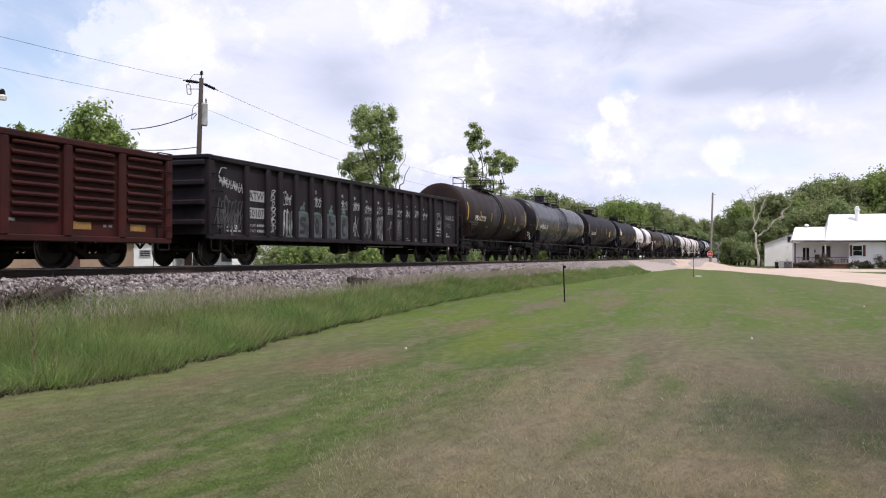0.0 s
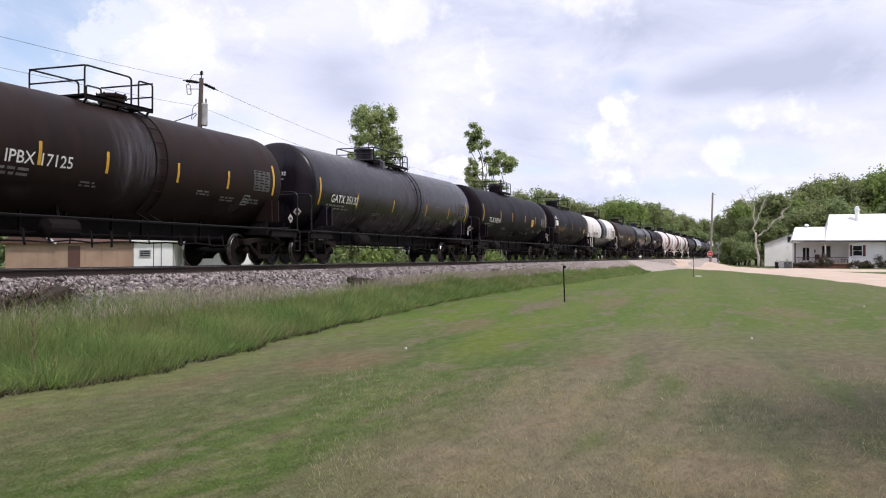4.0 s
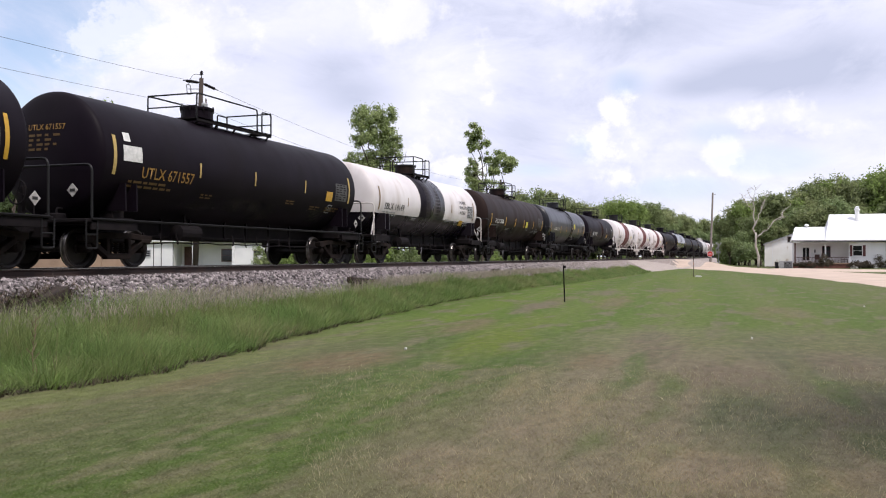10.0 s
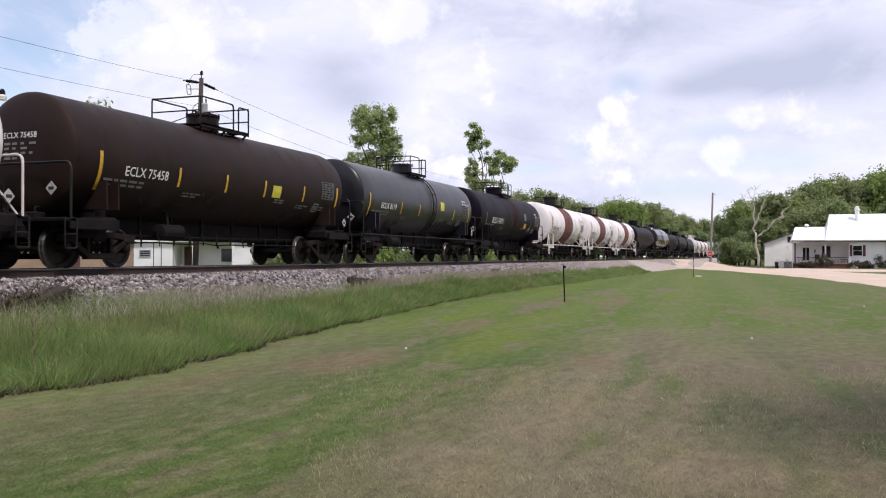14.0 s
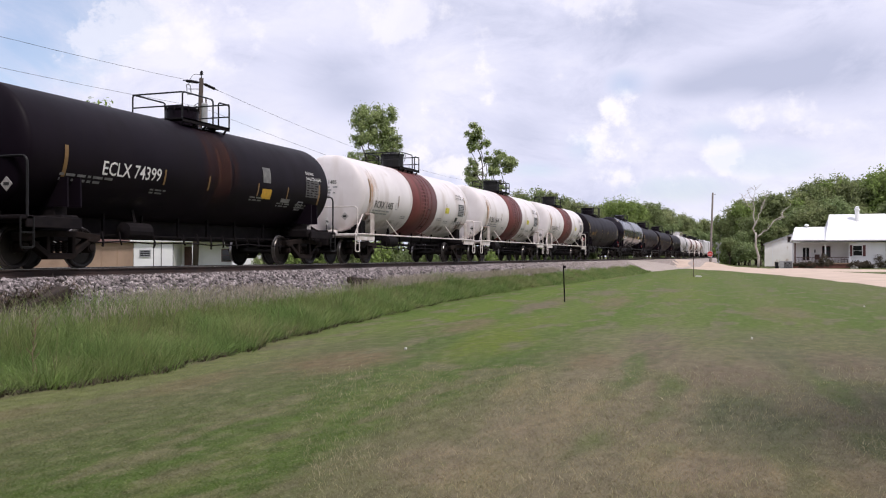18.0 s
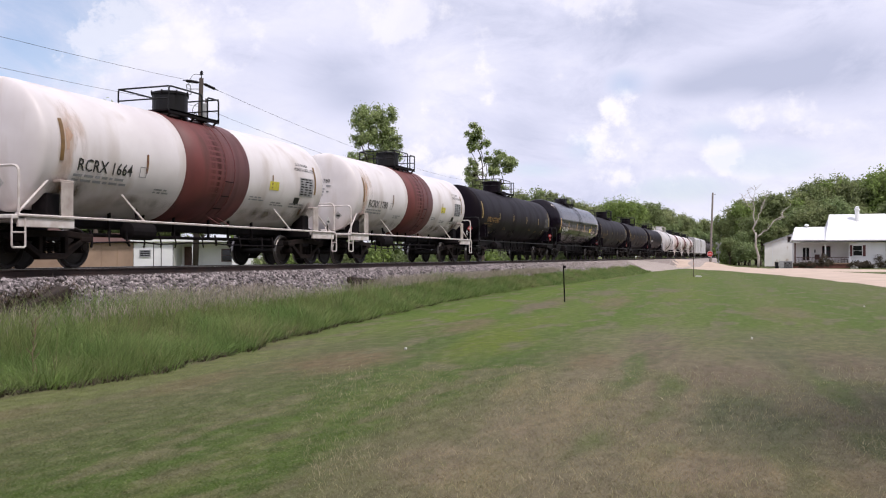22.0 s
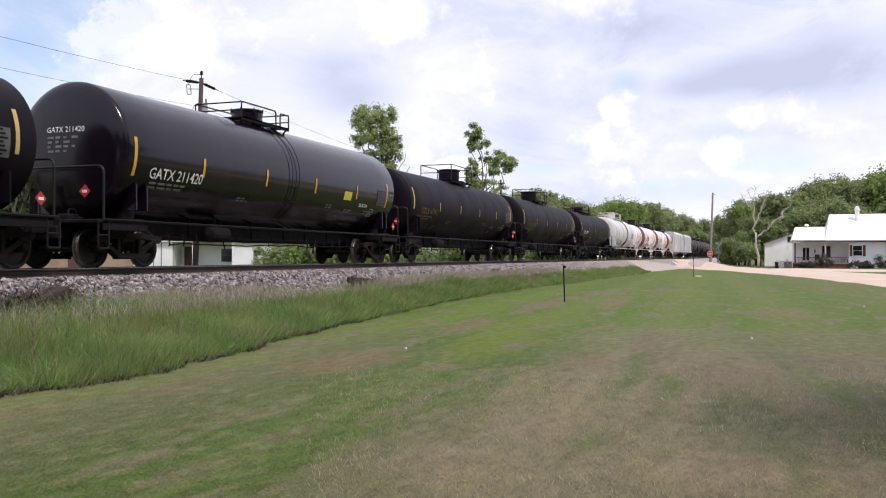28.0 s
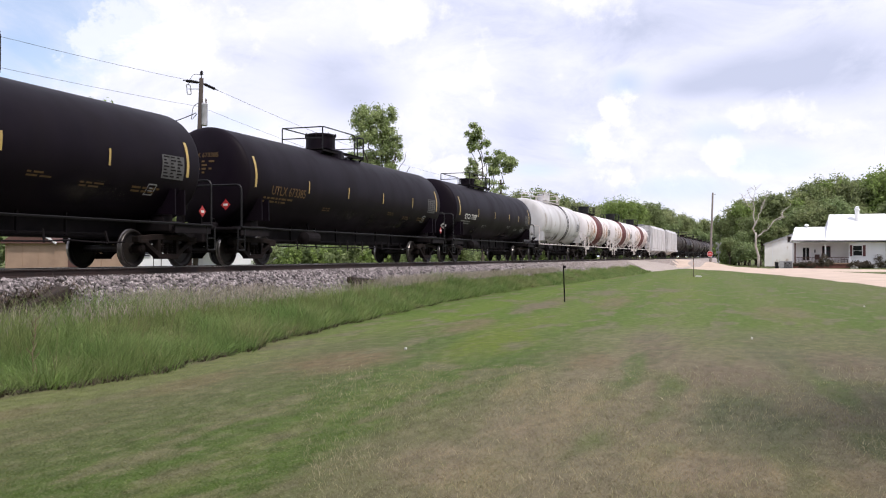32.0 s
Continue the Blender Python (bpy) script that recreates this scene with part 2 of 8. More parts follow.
M["ink_yellow"] = mat("ochre_lettering", (0.32, 0.175, 0.03), (0.20, 0.11, 0.028), 7, rough=0.7)
M["ink_dim_yellow"] = mat("faded_ochre_lettering", (0.12, 0.065, 0.015), None, 7, rough=0.7)
M["ink_black"] = mat("black_lettering", (0.02, 0.02, 0.02), None, 7, rough=0.6)
M["ink_grey"] = mat("grey_lettering", (0.34, 0.34, 0.35), None, 7, rough=0.6)
M["orange"] = mat("orange_sticker", (0.62, 0.14, 0.02), None, 9, rough=0.5)
M["placard_red"] = mat("red_placard", (0.45, 0.03, 0.03), None, 9, rough=0.4)
M["glass"] = mat("window_glass", (0.02, 0.022, 0.025), None, 2, rough=0.06)
M["gravel"] = mat("gravel_bed", (0.17, 0.152, 0.150), (0.075, 0.066, 0.066), 14, rough=0.95, bump=0.8, bscale=22)
M["stone"] = mat("ballast_stone", (0.31, 0.275, 0.275), (0.10, 0.083, 0.088), 6, rough=0.95, island=0.85)


def dusted_towards(m, x0, x1, colour, most):
    """Pale road dust that thickens along the track towards the crossing."""
    nt = m.node_tree
    N, L = nt.nodes.new, nt.links.new
    socket = nt.nodes["Principled BSDF"].inputs["Base Color"]
    bare = socket.links[0].from_socket
    xyz = N("ShaderNodeSeparateXYZ")
    L(N("ShaderNodeTexCoord").outputs["Object"], xyz.inputs[0])
    far = N("ShaderNodeMapRange")
    far.inputs[1].default_value, far.inputs[2].default_value = x0, x1
    far.inputs[4].default_value = most
    L(xyz.outputs[0], far.inputs[0])
    mx = N("ShaderNodeMix")
    mx.data_type = "RGBA"
    mx.inputs[7].default_value = (*colour, 1)
    L(far.outputs[0], mx.inputs[0])
    L(bare, mx.inputs[6])
    L(mx.outputs[2], socket)


for name in ("gravel", "stone"):
    dusted_towards(M[name], 38.0, 80.0, (0.40, 0.345, 0.315), 0.7)
M["pale_gravel"] = mat("pale_spread_gravel", (0.45, 0.385, 0.345), (0.28, 0.24, 0.215), 7, rough=0.95, bump=0.5, bscale=20)
M["sand"] = mat("sandy_road", (0.58, 0.46, 0.37), (0.47, 0.365, 0.29), 0.5, rough=0.95, bump=0.3, bscale=18)
M["white_wall"] = mat("white_siding", (0.78, 0.78, 0.78), (0.68, 0.68, 0.69), 0.8, rough=0.6)
M["white_roof"] = mat("white_metal_roof", (0.82, 0.83, 0.83), (0.74, 0.75, 0.76), 0.6, rough=0.35)
M["beige_wall"] = mat("beige_siding", (0.34, 0.235, 0.165), (0.27, 0.185, 0.13), 0.8, rough=0.7)
M["brown_trim"] = mat("brown_painted_trim", (0.10, 0.045, 0.035), None, 4, rough=0.6)
M["shutter"] = mat("maroon_shutter", (0.10, 0.025, 0.03), None, 4, rough=0.6)
M["pole_wood"] = mat("weathered_pole_wood", (0.062, 0.046, 0.038), (0.038, 0.029, 0.025), 8, stretch=(4, 4, 0.3), rough=0.9, bump=0.3)
M["grey_wood"] = mat("bleached_pole_wood", (0.27, 0.235, 0.21), (0.19, 0.165, 0.15), 8, stretch=(4, 4, 0.3), rough=0.9, bump=0.3)
M["wire"] = mat("cable_sheath", (0.03, 0.03, 0.03), None, 4, rough=0.6)
M["galv"] = mat("galvanised_steel", (0.45, 0.45, 0.46), (0.36, 0.36, 0.37), 5, rough=0.45, metal=0.6)
M["transformer"] = mat("grey_enamel", (0.42, 0.42, 0.44), None, 3, rough=0.4)
M["bark"] = mat("tree_bark", (0.12, 0.095, 0.075), (0.07, 0.055, 0.045), 6, stretch=(3, 3, 0.5), rough=0.95, bump=0.5)
M["pale_bark"] = mat("bleached_dead_wood", (0.50, 0.455, 0.41), (0.32, 0.285, 0.25), 5, stretch=(3, 3, 0.5), rough=0.9)
LEAF = dict(rough=0.55, trans=0.5, island=0.4, spec=0.3)
M["leaf_mid"] = mat("green_leaves", (0.270, 0.315, 0.140), (0.195, 0.245, 0.100), 0.35, **LEAF)
# leaf_mid lightened by about 1.4, so sunlight is put into the leaf colour
M["leaf_tree"] = mat("sunlit_grey_green_leaves", (0.380, 0.440, 0.200), (0.280, 0.345, 0.145), 0.35, **LEAF)
M["leaf_dark"] = mat("dark_green_leaves", (0.250, 0.310, 0.135), (0.185, 0.245, 0.105), 0.12, **LEAF)
M["leaf_bright"] = mat("bright_green_leaves", (0.270, 0.350, 0.105), (0.205, 0.280, 0.080), 0.2, **LEAF)
M["leaf_olive"] = mat("olive_leaves", (0.295, 0.330, 0.150), (0.230, 0.265, 0.118), 0.3, **LEAF)


def stain(name, c1, c2, strength=1.0, scale=2.5, stretch=(1.5, 1, 0.5)):
    """Dirt that thins out to nothing at its ragged rim."""
    m = bpy.data.materials.new(name)
    m.use_nodes = True
    nt = m.node_tree
    b = nt.nodes["Principled BSDF"]
    b.inputs["Roughness"].default_value = 0.8
    b.inputs["Specular IOR Level"].default_value = 0.15
    N, L = nt.nodes.new, nt.links.new
    co = N("ShaderNodeTexCoord")

    def noise_at(sc):
        mp = N("ShaderNodeMapping")
        mp.inputs["Scale"].default_value = stretch
        L(co.outputs["Object"], mp.inputs[0])
        n = N("ShaderNodeTexNoise")
        n.inputs["Scale"].default_value = sc
        n.inputs["Detail"].default_value = 8
        L(mp.outputs[0], n.inputs["Vector"])
        return n.outputs[0]

    x = N("ShaderNodeMix")
    x.data_type = "RGBA"
    L(noise_at(scale * 1.7), x.inputs[0])
    x.inputs[6].default_value, x.inputs[7].default_value = (*c1, 1), (*c2, 1)
    L(x.outputs[2], b.inputs["Base Color"])
    mp = N("ShaderNodeMapping")
    mp.inputs["Location"].default_value = (-1, 0, -1)
    mp.inputs["Scale"].default_value = (2, 0, 2)
    L(co.outputs["Generated"], mp.inputs[0])
    ln = N("ShaderNodeVectorMath")
    ln.operation = "LENGTH"
    L(mp.outputs[0], ln.inputs[0])
    rim = N("ShaderNodeMapRange")
    L(ln.outputs["Value"], rim.inputs[0])
    rim.inputs[1].default_value, rim.inputs[2].default_value = 0.25, 0.98
    rim.inputs[3].default_value, rim.inputs[4].default_value = 1.0, 0.0
    rag = N("ShaderNodeMapRange")
    L(noise_at(scale), rag.inputs[0])
    rag.inputs[1].default_value, rag.inputs[2].default_value = 0.36, 0.66
    rag.inputs[4].default_value = strength
    mul = N("ShaderNodeMath")
    mul.operation = "MULTIPLY"
    L(rim.outputs[0], mul.inputs[0])
    L(rag.outputs[0], mul.inputs[1])
    tr = N("ShaderNodeBsdfTransparent")
    ms = N("ShaderNodeMixShader")
    L(mul.outputs[0], ms.inputs[0])
    L(tr.outputs[0], ms.inputs[1])
    L(b.outputs[0], ms.inputs[2])
    L(ms.outputs[0], nt.nodes["Material Output"].inputs[0])
    return m


M["stain_rust"] = stain("rust_run", (0.50, 0.26, 0.13), (0.62, 0.42, 0.28), 0.9)
M["stain_brown"] = stain("brown_rust_grime", (0.13, 0.07, 0.05), (0.25, 0.16, 0.12), 0.95)
M["stain_grime"] = stain("grey_road_grime", (0.24, 0.20, 0.175), (0.38, 0.33, 0.29), 0.85, 1.6, (1, 1, 0.6))
M["stain_dark"] = stain("dark_spill", (0.05, 0.02, 0.02), (0.09, 0.035, 0.03), 0.8, 2.0, (3, 1, 0.25))
M["stain_dust"] = stain("pale_dust_on_black", (0.038, 0.031, 0.029), (0.060, 0.050, 0.046), 0.8, 1.8, (1, 1, 0.5))
M["stain_blue"] = stain("bluish_grey_spill", (0.085, 0.080, 0.098), (0.15, 0.142, 0.165), 0.9, 1.8, (3, 1, 0.2))
M["stain_redbrown"] = stain("red_brown_rust_run", (0.050, 0.019, 0.015), (0.075, 0.031, 0.023), 0.95, 1.6, (3, 1, 0.2))
M["stain_pale"] = stain("white_powder_spill", (0.22, 0.21, 0.21), (0.12, 0.115, 0.115), 0.9, 3.0)


# ---- mesh helpers ----
def link(name, bm, material, parent=None, label="", smooth=False):
    me = bpy.data.meshes.new(name)
    bm.to_mesh(me)
    bm.free()
    if smooth:
        me.polygons.foreach_set("use_smooth", [True] * len(me.polygons))
    me.materials.append(material)
    ob = new(name, me)
    if parent is not None:
        ob.parent = parent
    if label:
        ob["label"] = label
    return ob


def part(name, bm, material, parent, label="", smooth=False):
    return link(name, bm, material, parent, label, smooth)


def shared(name, me, parent, m=None, label=""):
    """Another object on a mesh that exists."""
    ob = new(name, me)
    ob.parent = parent
    if m is not None:
        ob.matrix_basis = m
    if label:
        ob["label"] = label
    return ob


def thing(name, m, label, category, group="", kind=""):
    ob = new(name)
    ob.matrix_basis = m
    return tagged(ob, label, category, group, kind)


def box(bm, x0, x1, y0, y1, z0, z1, m=None):
    vs = [bm.verts.new(Vector(c)) for c in ((x0, y0, z0), (x1, y0, z0), (x1, y1, z0), (x0, y1, z0), (x0, y0, z1), (x1, y0, z1), (x1, y1, z1), (x0, y1, z1))]
    if m is not None:
        for v in vs:
            v.co = m @ v.co
    for q in ((0, 3, 2, 1), (4, 5, 6, 7), (0, 1, 5, 4), (1, 2, 6, 5), (2, 3, 7, 6), (3, 0, 4, 7)):
        bm.faces.new([vs[i] for i in q])
    return vs


def bbox(bm, x0, x1, y0, y1, z0, z1, bev=0.01, m=None):
    b2 = bmesh.new()
    box(b2, x0, x1, y0, y1, z0, z1)
    bmesh.ops.bevel(b2, geom=b2.edges[:], offset=bev, segments=1, affect="EDGES")
    merge(bm, b2, m)


def merge(bm, b2, m=None):
    idx = {}
    for v in b2.verts:
        idx[v] = bm.verts.new(m @ v.co if m is not None else v.co)
    for f in b2.faces:
        bm.faces.new([idx[v] for v in f.verts])
    b2.free()


def tube(bm, pts, r, n=6, closed_ends=True, r_end=None):
    """A pipe along points; r may taper to r_end."""
    pts = [Vector(p) for p in pts]
    rings = []
    prev = None
    for i, p in enumerate(pts):
        a = pts[max(i - 1, 0)]
        b = pts[min(i + 1, len(pts) - 1)]
        d = (b - a).normalized()
        if prev is None:
            u = d.orthogonal().normalized()
        else:
            u = (prev - d * prev.dot(d)).normalized()
        prev = u
        w = d.cross(u)
        k = r if r_end is None else r + (r_end - r) * i / (len(pts) - 1)
        rings.append([bm.verts.new(p + (u * math.cos(t) + w * math.sin(t)) * k) for t in [2 * math.pi * j / n for j in range(n)]])
    for A, B in zip(rings, rings[1:]):
        for j in range(n):
            bm.faces.new((A[j], A[(j + 1) % n], B[(j + 1) % n], B[j]))
    if closed_ends:
        bm.faces.new(rings[0][::-1])
        bm.faces.new(rings[-1])


def rounded(pts, r=0.12, n=4):
    """Rounds the bends of a pipe's course."""
    pts = [Vector(p) for p in pts]
    out = [pts[0]]
    for a, p, b in zip(pts, pts[1:], pts[2:]):
        da, db = (a - p), (b - p)
        k = min(r, da.length * 0.45, db.length * 0.45)
        s, e = p + da.normalized() * k, p + db.normalized() * k
        for i in range(n + 1):
            t = i / n
            out.append(s * (1 - t) ** 2 + p * 2 * t * (1 - t) + e * t * t)
    out.append(pts[-1])
    return out


def lathe(bm, prof, axis="z", n=24, m=None, cap=True):
    """Turns a profile of (radius, height) about an axis."""
    rings = []
    for r, h in prof:
        ring = []
        for j in range(n):
            t = 2 * math.pi * j / n
            c = (r * math.cos(t), r * math.sin(t), h) if axis == "z" else (h, r * math.cos(t), r * math.sin(t)) if axis == "x" else (r * math.cos(t), h, r * math.sin(t))
            v = Vector(c)
            ring.append(bm.verts.new(m @ v if m is not None else v))
        rings.append(ring)
    for A, B in zip(rings, rings[1:]):
        for j in range(n):
            bm.faces.new((A[j], A[(j + 1) % n], B[(j + 1) % n], B[j]))
    if cap:
        bm.faces.new(rings[0][::-1])
        bm.faces.new(rings[-1])


def arrays_mesh(name, verts, faces, material, parent=None):
    """One mesh from numpy arrays of corners and equal-sided faces."""
    me = bpy.data.meshes.new(name)
    nf, k = faces.shape
    me.vertices.add(len(verts))
    me.vertices.foreach_set("co", np.ascontiguousarray(verts, dtype=np.float32).ravel())
    me.loops.add(nf * k)
    me.loops.foreach_set("vertex_index", np.ascontiguousarray(faces, dtype=np.int32).ravel())
    me.polygons.add(nf)
    me.polygons.foreach_set("loop_start", np.arange(0, nf * k, k, dtype=np.int32))
    me.update(calc_edges=True)
    me.materials.append(material)
    ob = new(name, me)
    if parent is not None:
        ob.parent = parent
    return ob


def smoothstep(a, b, x):
    t = np.clip((x - a) / (b - a), 0, 1)
    return t * t * (3 - 2 * t)


# ---- ground ----
def edge_y(x):
    """Where the mown lawn ends and the rough grass begins."""
    x = np.asarray(x, dtype=float)
    line = np.interp(x, (-40, 5.5, 7.4, 8.6, 9.9, 11.6, 14.3, 17.4, 21.7, 27.6, 33.0, 40.0, 60.0), (8.0, 7.8, 7.56, 7.30, 7.34, 7.60, 8.18, 8.64, 9.16, 9.88, 10.15, 10.5, 10.9))
    return line + 0.06 * np.sin(x * 1.9) + 0.05 * np.sin(x * 4.3 + 1) + 0.03 * np.sin(x * 9.1)


def ground_z(x, y):
    x, y = np.asarray(x, dtype=float), np.asarray(y, dtype=float)
    e = edge_y(x)
    bank = 0.30 * smoothstep(0, 1, (y - e) / np.maximum(11.0 - e, 0.3))
    bed = 0.55 * smoothstep(11.3, 12.8, y)
    near = bank + bed
    north = 0.30 + 0.45 * (1 - smoothstep(15.8, 17.6, y))
    z = np.where(y < TRACK_Y, near, north)
    swell = 0.05 * np.sin(x * 0.21 + 0.5) * np.sin(y * 0.33) * (1 - smoothstep(6, 10, y)) * smoothstep(4, 12, x)
    ramp = 0.95 * smoothstep(128, 139, x) * (1 - smoothstep(149, 160, x)) * smoothstep(2, 12, y) * (y < TRACK_Y)
    return np.maximum(z + swell, ramp)


def ground_material(name, blades=False):
    m = bpy.data.materials.new(name)
    m.use_nodes = True
    nt = m.node_tree
    b = nt.nodes["Principled BSDF"]
    b.inputs["Roughness"].default_value = 0.9
    b.inputs["Specular IOR Level"].default_value = 0.15
    N, L = nt.nodes.new, nt.links.new
    co = N("ShaderNodeTexCoord")

    def noise_at(sc, st=(1, 1, 1), detail=5):
        mp = N("ShaderNodeMapping")
        mp.inputs["Scale"].default_value = st
        L(co.outputs["Object"], mp.inputs[0])
        n = N("ShaderNodeTexNoise")
        n.inputs["Scale"].default_value = sc
        n.inputs["Detail"].default_value = detail
        L(mp.outputs[0], n.inputs["Vector"])
        return n.outputs[0]

    def ramp(src, lo, hi):
        r = N("ShaderNodeMapRange")
        L(src, r.inputs[0])
        r.inputs[1].default_value, r.inputs[2].default_value = lo, hi
        return r.outputs[0]

    def mix(f, a, c):
        x = N("ShaderNodeMix")
        x.data_type = "RGBA"
        L(f, x.inputs[0])
        for s, v in ((x.inputs[6], a), (x.inputs[7], c)):
            if isinstance(v, tuple):
                s.default_value = (*v, 1)
            else:
                L(v, s)
        return x.outputs[2]

    def patch_at(x, y, rx, ry, turn, gain):
        mp = N("ShaderNodeMapping")
        mp.vector_type = "TEXTURE"
        mp.inputs["Location"].default_value = (x, y, 0)
        mp.inputs["Rotation"].default_value = (0, 0, radians(turn))
        mp.inputs["Scale"].default_value = (rx, ry, 1000)
        L(co.outputs["Object"], mp.inputs[0])
        ln = N("ShaderNodeVectorMath")
        ln.operation = "LENGTH"
        L(mp.outputs[0], ln.inputs[0])
        r = N("ShaderNodeMapRange")
        r.interpolation_type = "SMOOTHSTEP"
        L(ln.outputs["Value"], r.inputs[0])
        r.inputs[1].default_value, r.inputs[2].default_value = 0.35, 1.25
        r.inputs[3].default_value, r.inputs[4].default_value = gain, 0.0
        return r.outputs[0]

    def add(a, c):
        n = N("ShaderNodeMath")
        L(a, n.inputs[0])
        L(c, n.inputs[1])
        return n.outputs[0]

    # bands left by the mower run along the lawn, a touch askew to the track
    way = N("ShaderNodeMapping")
    way.inputs["Rotation"].default_value = (0, 0, radians(-3.7))
    L(co.outputs["Object"], way.inputs[0])
    sep = N("ShaderNodeSeparateXYZ")
    L(way.outputs[0], sep.inputs[0])
    along, across = sep.outputs[0], sep.outputs[1]

    def scaled(src, k, c):
        n = N("ShaderNodeMath")
        n.operation = "MULTIPLY_ADD"
        L(src, n.inputs[0])
        n.inputs[1].default_value, n.inputs[2].default_value = k, c
        return n.outputs[0]

    def bands(src, stops):
        r = N("ShaderNodeValToRGB")
        el = r.color_ramp.elements
        for i, (w, c) in enumerate(stops):
            e = el[i] if i < 2 else el.new(1.0)
            e.position, e.color = (w + 12) / 24, (*c, 1)
        L(src, r.inputs[0])
        return r.outputs[0]

    def patch(aside, depth, r_along, r_across, gain):
        p = AHEAD * depth + ASIDE * aside
        return patch_at(p.x, p.y, r_along, r_across, 5, gain)

    ragged = scaled(noise_at(0.55, (0.30, 1.0, 1), 8), 1.9, -0.95)
    fine = scaled(noise_at(3.2, (0.25, 1.4, 1), 5), 0.8, -0.4)
    w = scaled(add(add(across, ragged), fine), 1 / 24, 0.5)
    near = bands(w, ((-12, (0.110, 0.122, 0.068)), (-4.5, (0.134, 0.130, 0.092)), (-1.0, (0.192, 0.168, 0.120)), (1.4, (0.208, 0.184, 0.128)), (2.25, (0.140, 0.146, 0.078)), (2.7, (0.090, 0.130, 0.042)), (3.05, (0.094, 0.132, 0.045)), (3.35, (0.138, 0.158, 0.070)),
                     (3.7, (0.090, 0.130, 0.043)), (4.2, (0.098, 0.128, 0.050)), (5.0, (0.116, 0.132, 0.064)), (5.7, (0.126, 0.136, 0.070)), (6.4, (0.160, 0.178, 0.082)), (9.0, (0.150, 0.166, 0.078))))
    far = bands(w, ((-12, (0.116, 0.148, 0.053)), (-6.0, (0.129, 0.152, 0.058)), (-3.6, (0.094, 0.142, 0.036)), (-2.2, (0.137, 0.165, 0.060)), (-0.8, (0.098, 0.147, 0.037)), (0.8, (0.134, 0.169, 0.058)), (2.0, (0.094, 0.146, 0.035)), (3.4, (0.127, 0.168, 0.048)),
                    (4.6, (0.086, 0.141, 0.031)), (6.0, (0.124, 0.176, 0.039)), (7.5, (0.094, 0.146, 0.035)), (9.5, (0.137, 0.165, 0.058))))
    reach = add(along, scaled(noise_at(0.35, (1, 0.5, 1), 4), 9.0, -4.5))
    green = mix(ramp(reach, 13.0, 21.0), near, far)
    # worn and lush spots, plus shade painted as grey-green turf, ragged by noise
    rag = scaled(noise_at(1.1, (0.45, 1.5, 1), 9), 2.6, -1.3)

    def spots(base, colour, places):
        f = rag
        for q in places:
            f = add(f, patch(*q))
        return mix(scaled(ramp(f, 0.10, 1.05), 0.92, 0.0), base, colour)

    green = spots(green, (0.080, 0.120, 0.037), ((0.9, 12.3, 1.6, 0.55, 0.85), (2.1, 10.8, 1.0, 0.3, 0.6), (1.0, 8.7, 1.2, 0.35, 0.5), (3.5, 7.0, 1.4, 0.4, 0.5), (-0.2, 15.5, 3.0, 0.8, 0.6)))
    # dull grey-green puts the soft shade at the right into the turf colour
    green = spots(green, (0.111, 0.122, 0.073), ((3.1, 8.9, 1.6, 0.7, 0.75), (4.6, 11.0, 3.0, 0.7, 0.55), (5.4, 14.5, 3.5, 0.8, 0.5)))
    green = spots(green, (0.187, 0.144, 0.096), ((-1.4, 12.8, 2.0, 0.9, 0.95), (-2.9, 10.6, 1.4, 0.4, 0.6), (2.15, 12.8, 1.4, 0.4, 0.85), (0.6, 19.6, 3.0, 0.7, 0.8), (5.7, 29.3, 5.0, 0.8, 0.75), (3.6, 29.0, 6.0, 0.6, 0.7), (12.3, 66, 9.0, 1.6, 0.75), (-4.2, 8.2, 1.0, 0.3, 0.5), (9.0, 24.0, 4.0, 1.0, 0.6)))
    green = spots(green, (0.252, 0.217, 0.139), ((1.3, 8.9, 2.0, 0.45, 0.8), (0.1, 6.0, 1.0, 0.5, 0.7), (1.8, 6.3, 0.9, 0.6, 0.8), (0.9, 10.4, 1.6, 0.3, 0.7), (2.6, 6.0, 0.5, 0.4, 0.8)))
    green = spots(green, (0.131, 0.170, 0.040), ((0.9, 15.4, 3.2, 0.8, 0.9), (1.6, 19.5, 5.0, 0.8, 0.8), (9.5, 36, 9.0, 1.6, 0.8), (17.0, 62, 16.0, 2.2, 0.8)))
    green = spots(green, (0.172, 0.142, 0.108), ((3.55, 15.0, 3.2, 0.65, 1.0), (3.6, 11.2, 1.7, 0.7, 0.95), (6.5, 36.0, 4.0, 0.8, 0.9), (9.8, 39.0, 4.0, 0.9, 0.85), (2.9, 27.5, 3.4, 0.7, 0.9), (5.6, 12.6, 2.2, 0.6, 0.8)))
    green = spots(green, (0.082, 0.128, 0.040), ((2.6, 12.2, 2.6, 0.20, 0.72), (2.5, 9.8, 2.0, 0.22, 0.62), (1.25, 7.55, 0.9, 0.2, 0.5), (4.4, 10.0, 1.8, 0.24, 0.6)))
    # a darker layer of that painted shade, closer to the viewpoint
    green = spots(green, (0.092, 0.108, 0.062), ((2.75, 8.1, 1.8, 0.7, 0.68), (3.2, 6.6, 1.0, 0.6, 0.55), (4.9, 9.2, 1.6, 0.7, 0.6)))
    green = spots(green, (0.235, 0.196, 0.145), ((1.9, 6.2, 0.8, 0.5, 0.9), (0.9, 8.2, 1.6, 0.5, 0.7), (-0.1, 6.4, 0.9, 0.4, 0.8), (3.0, 6.1, 0.6, 0.35, 0.8)))
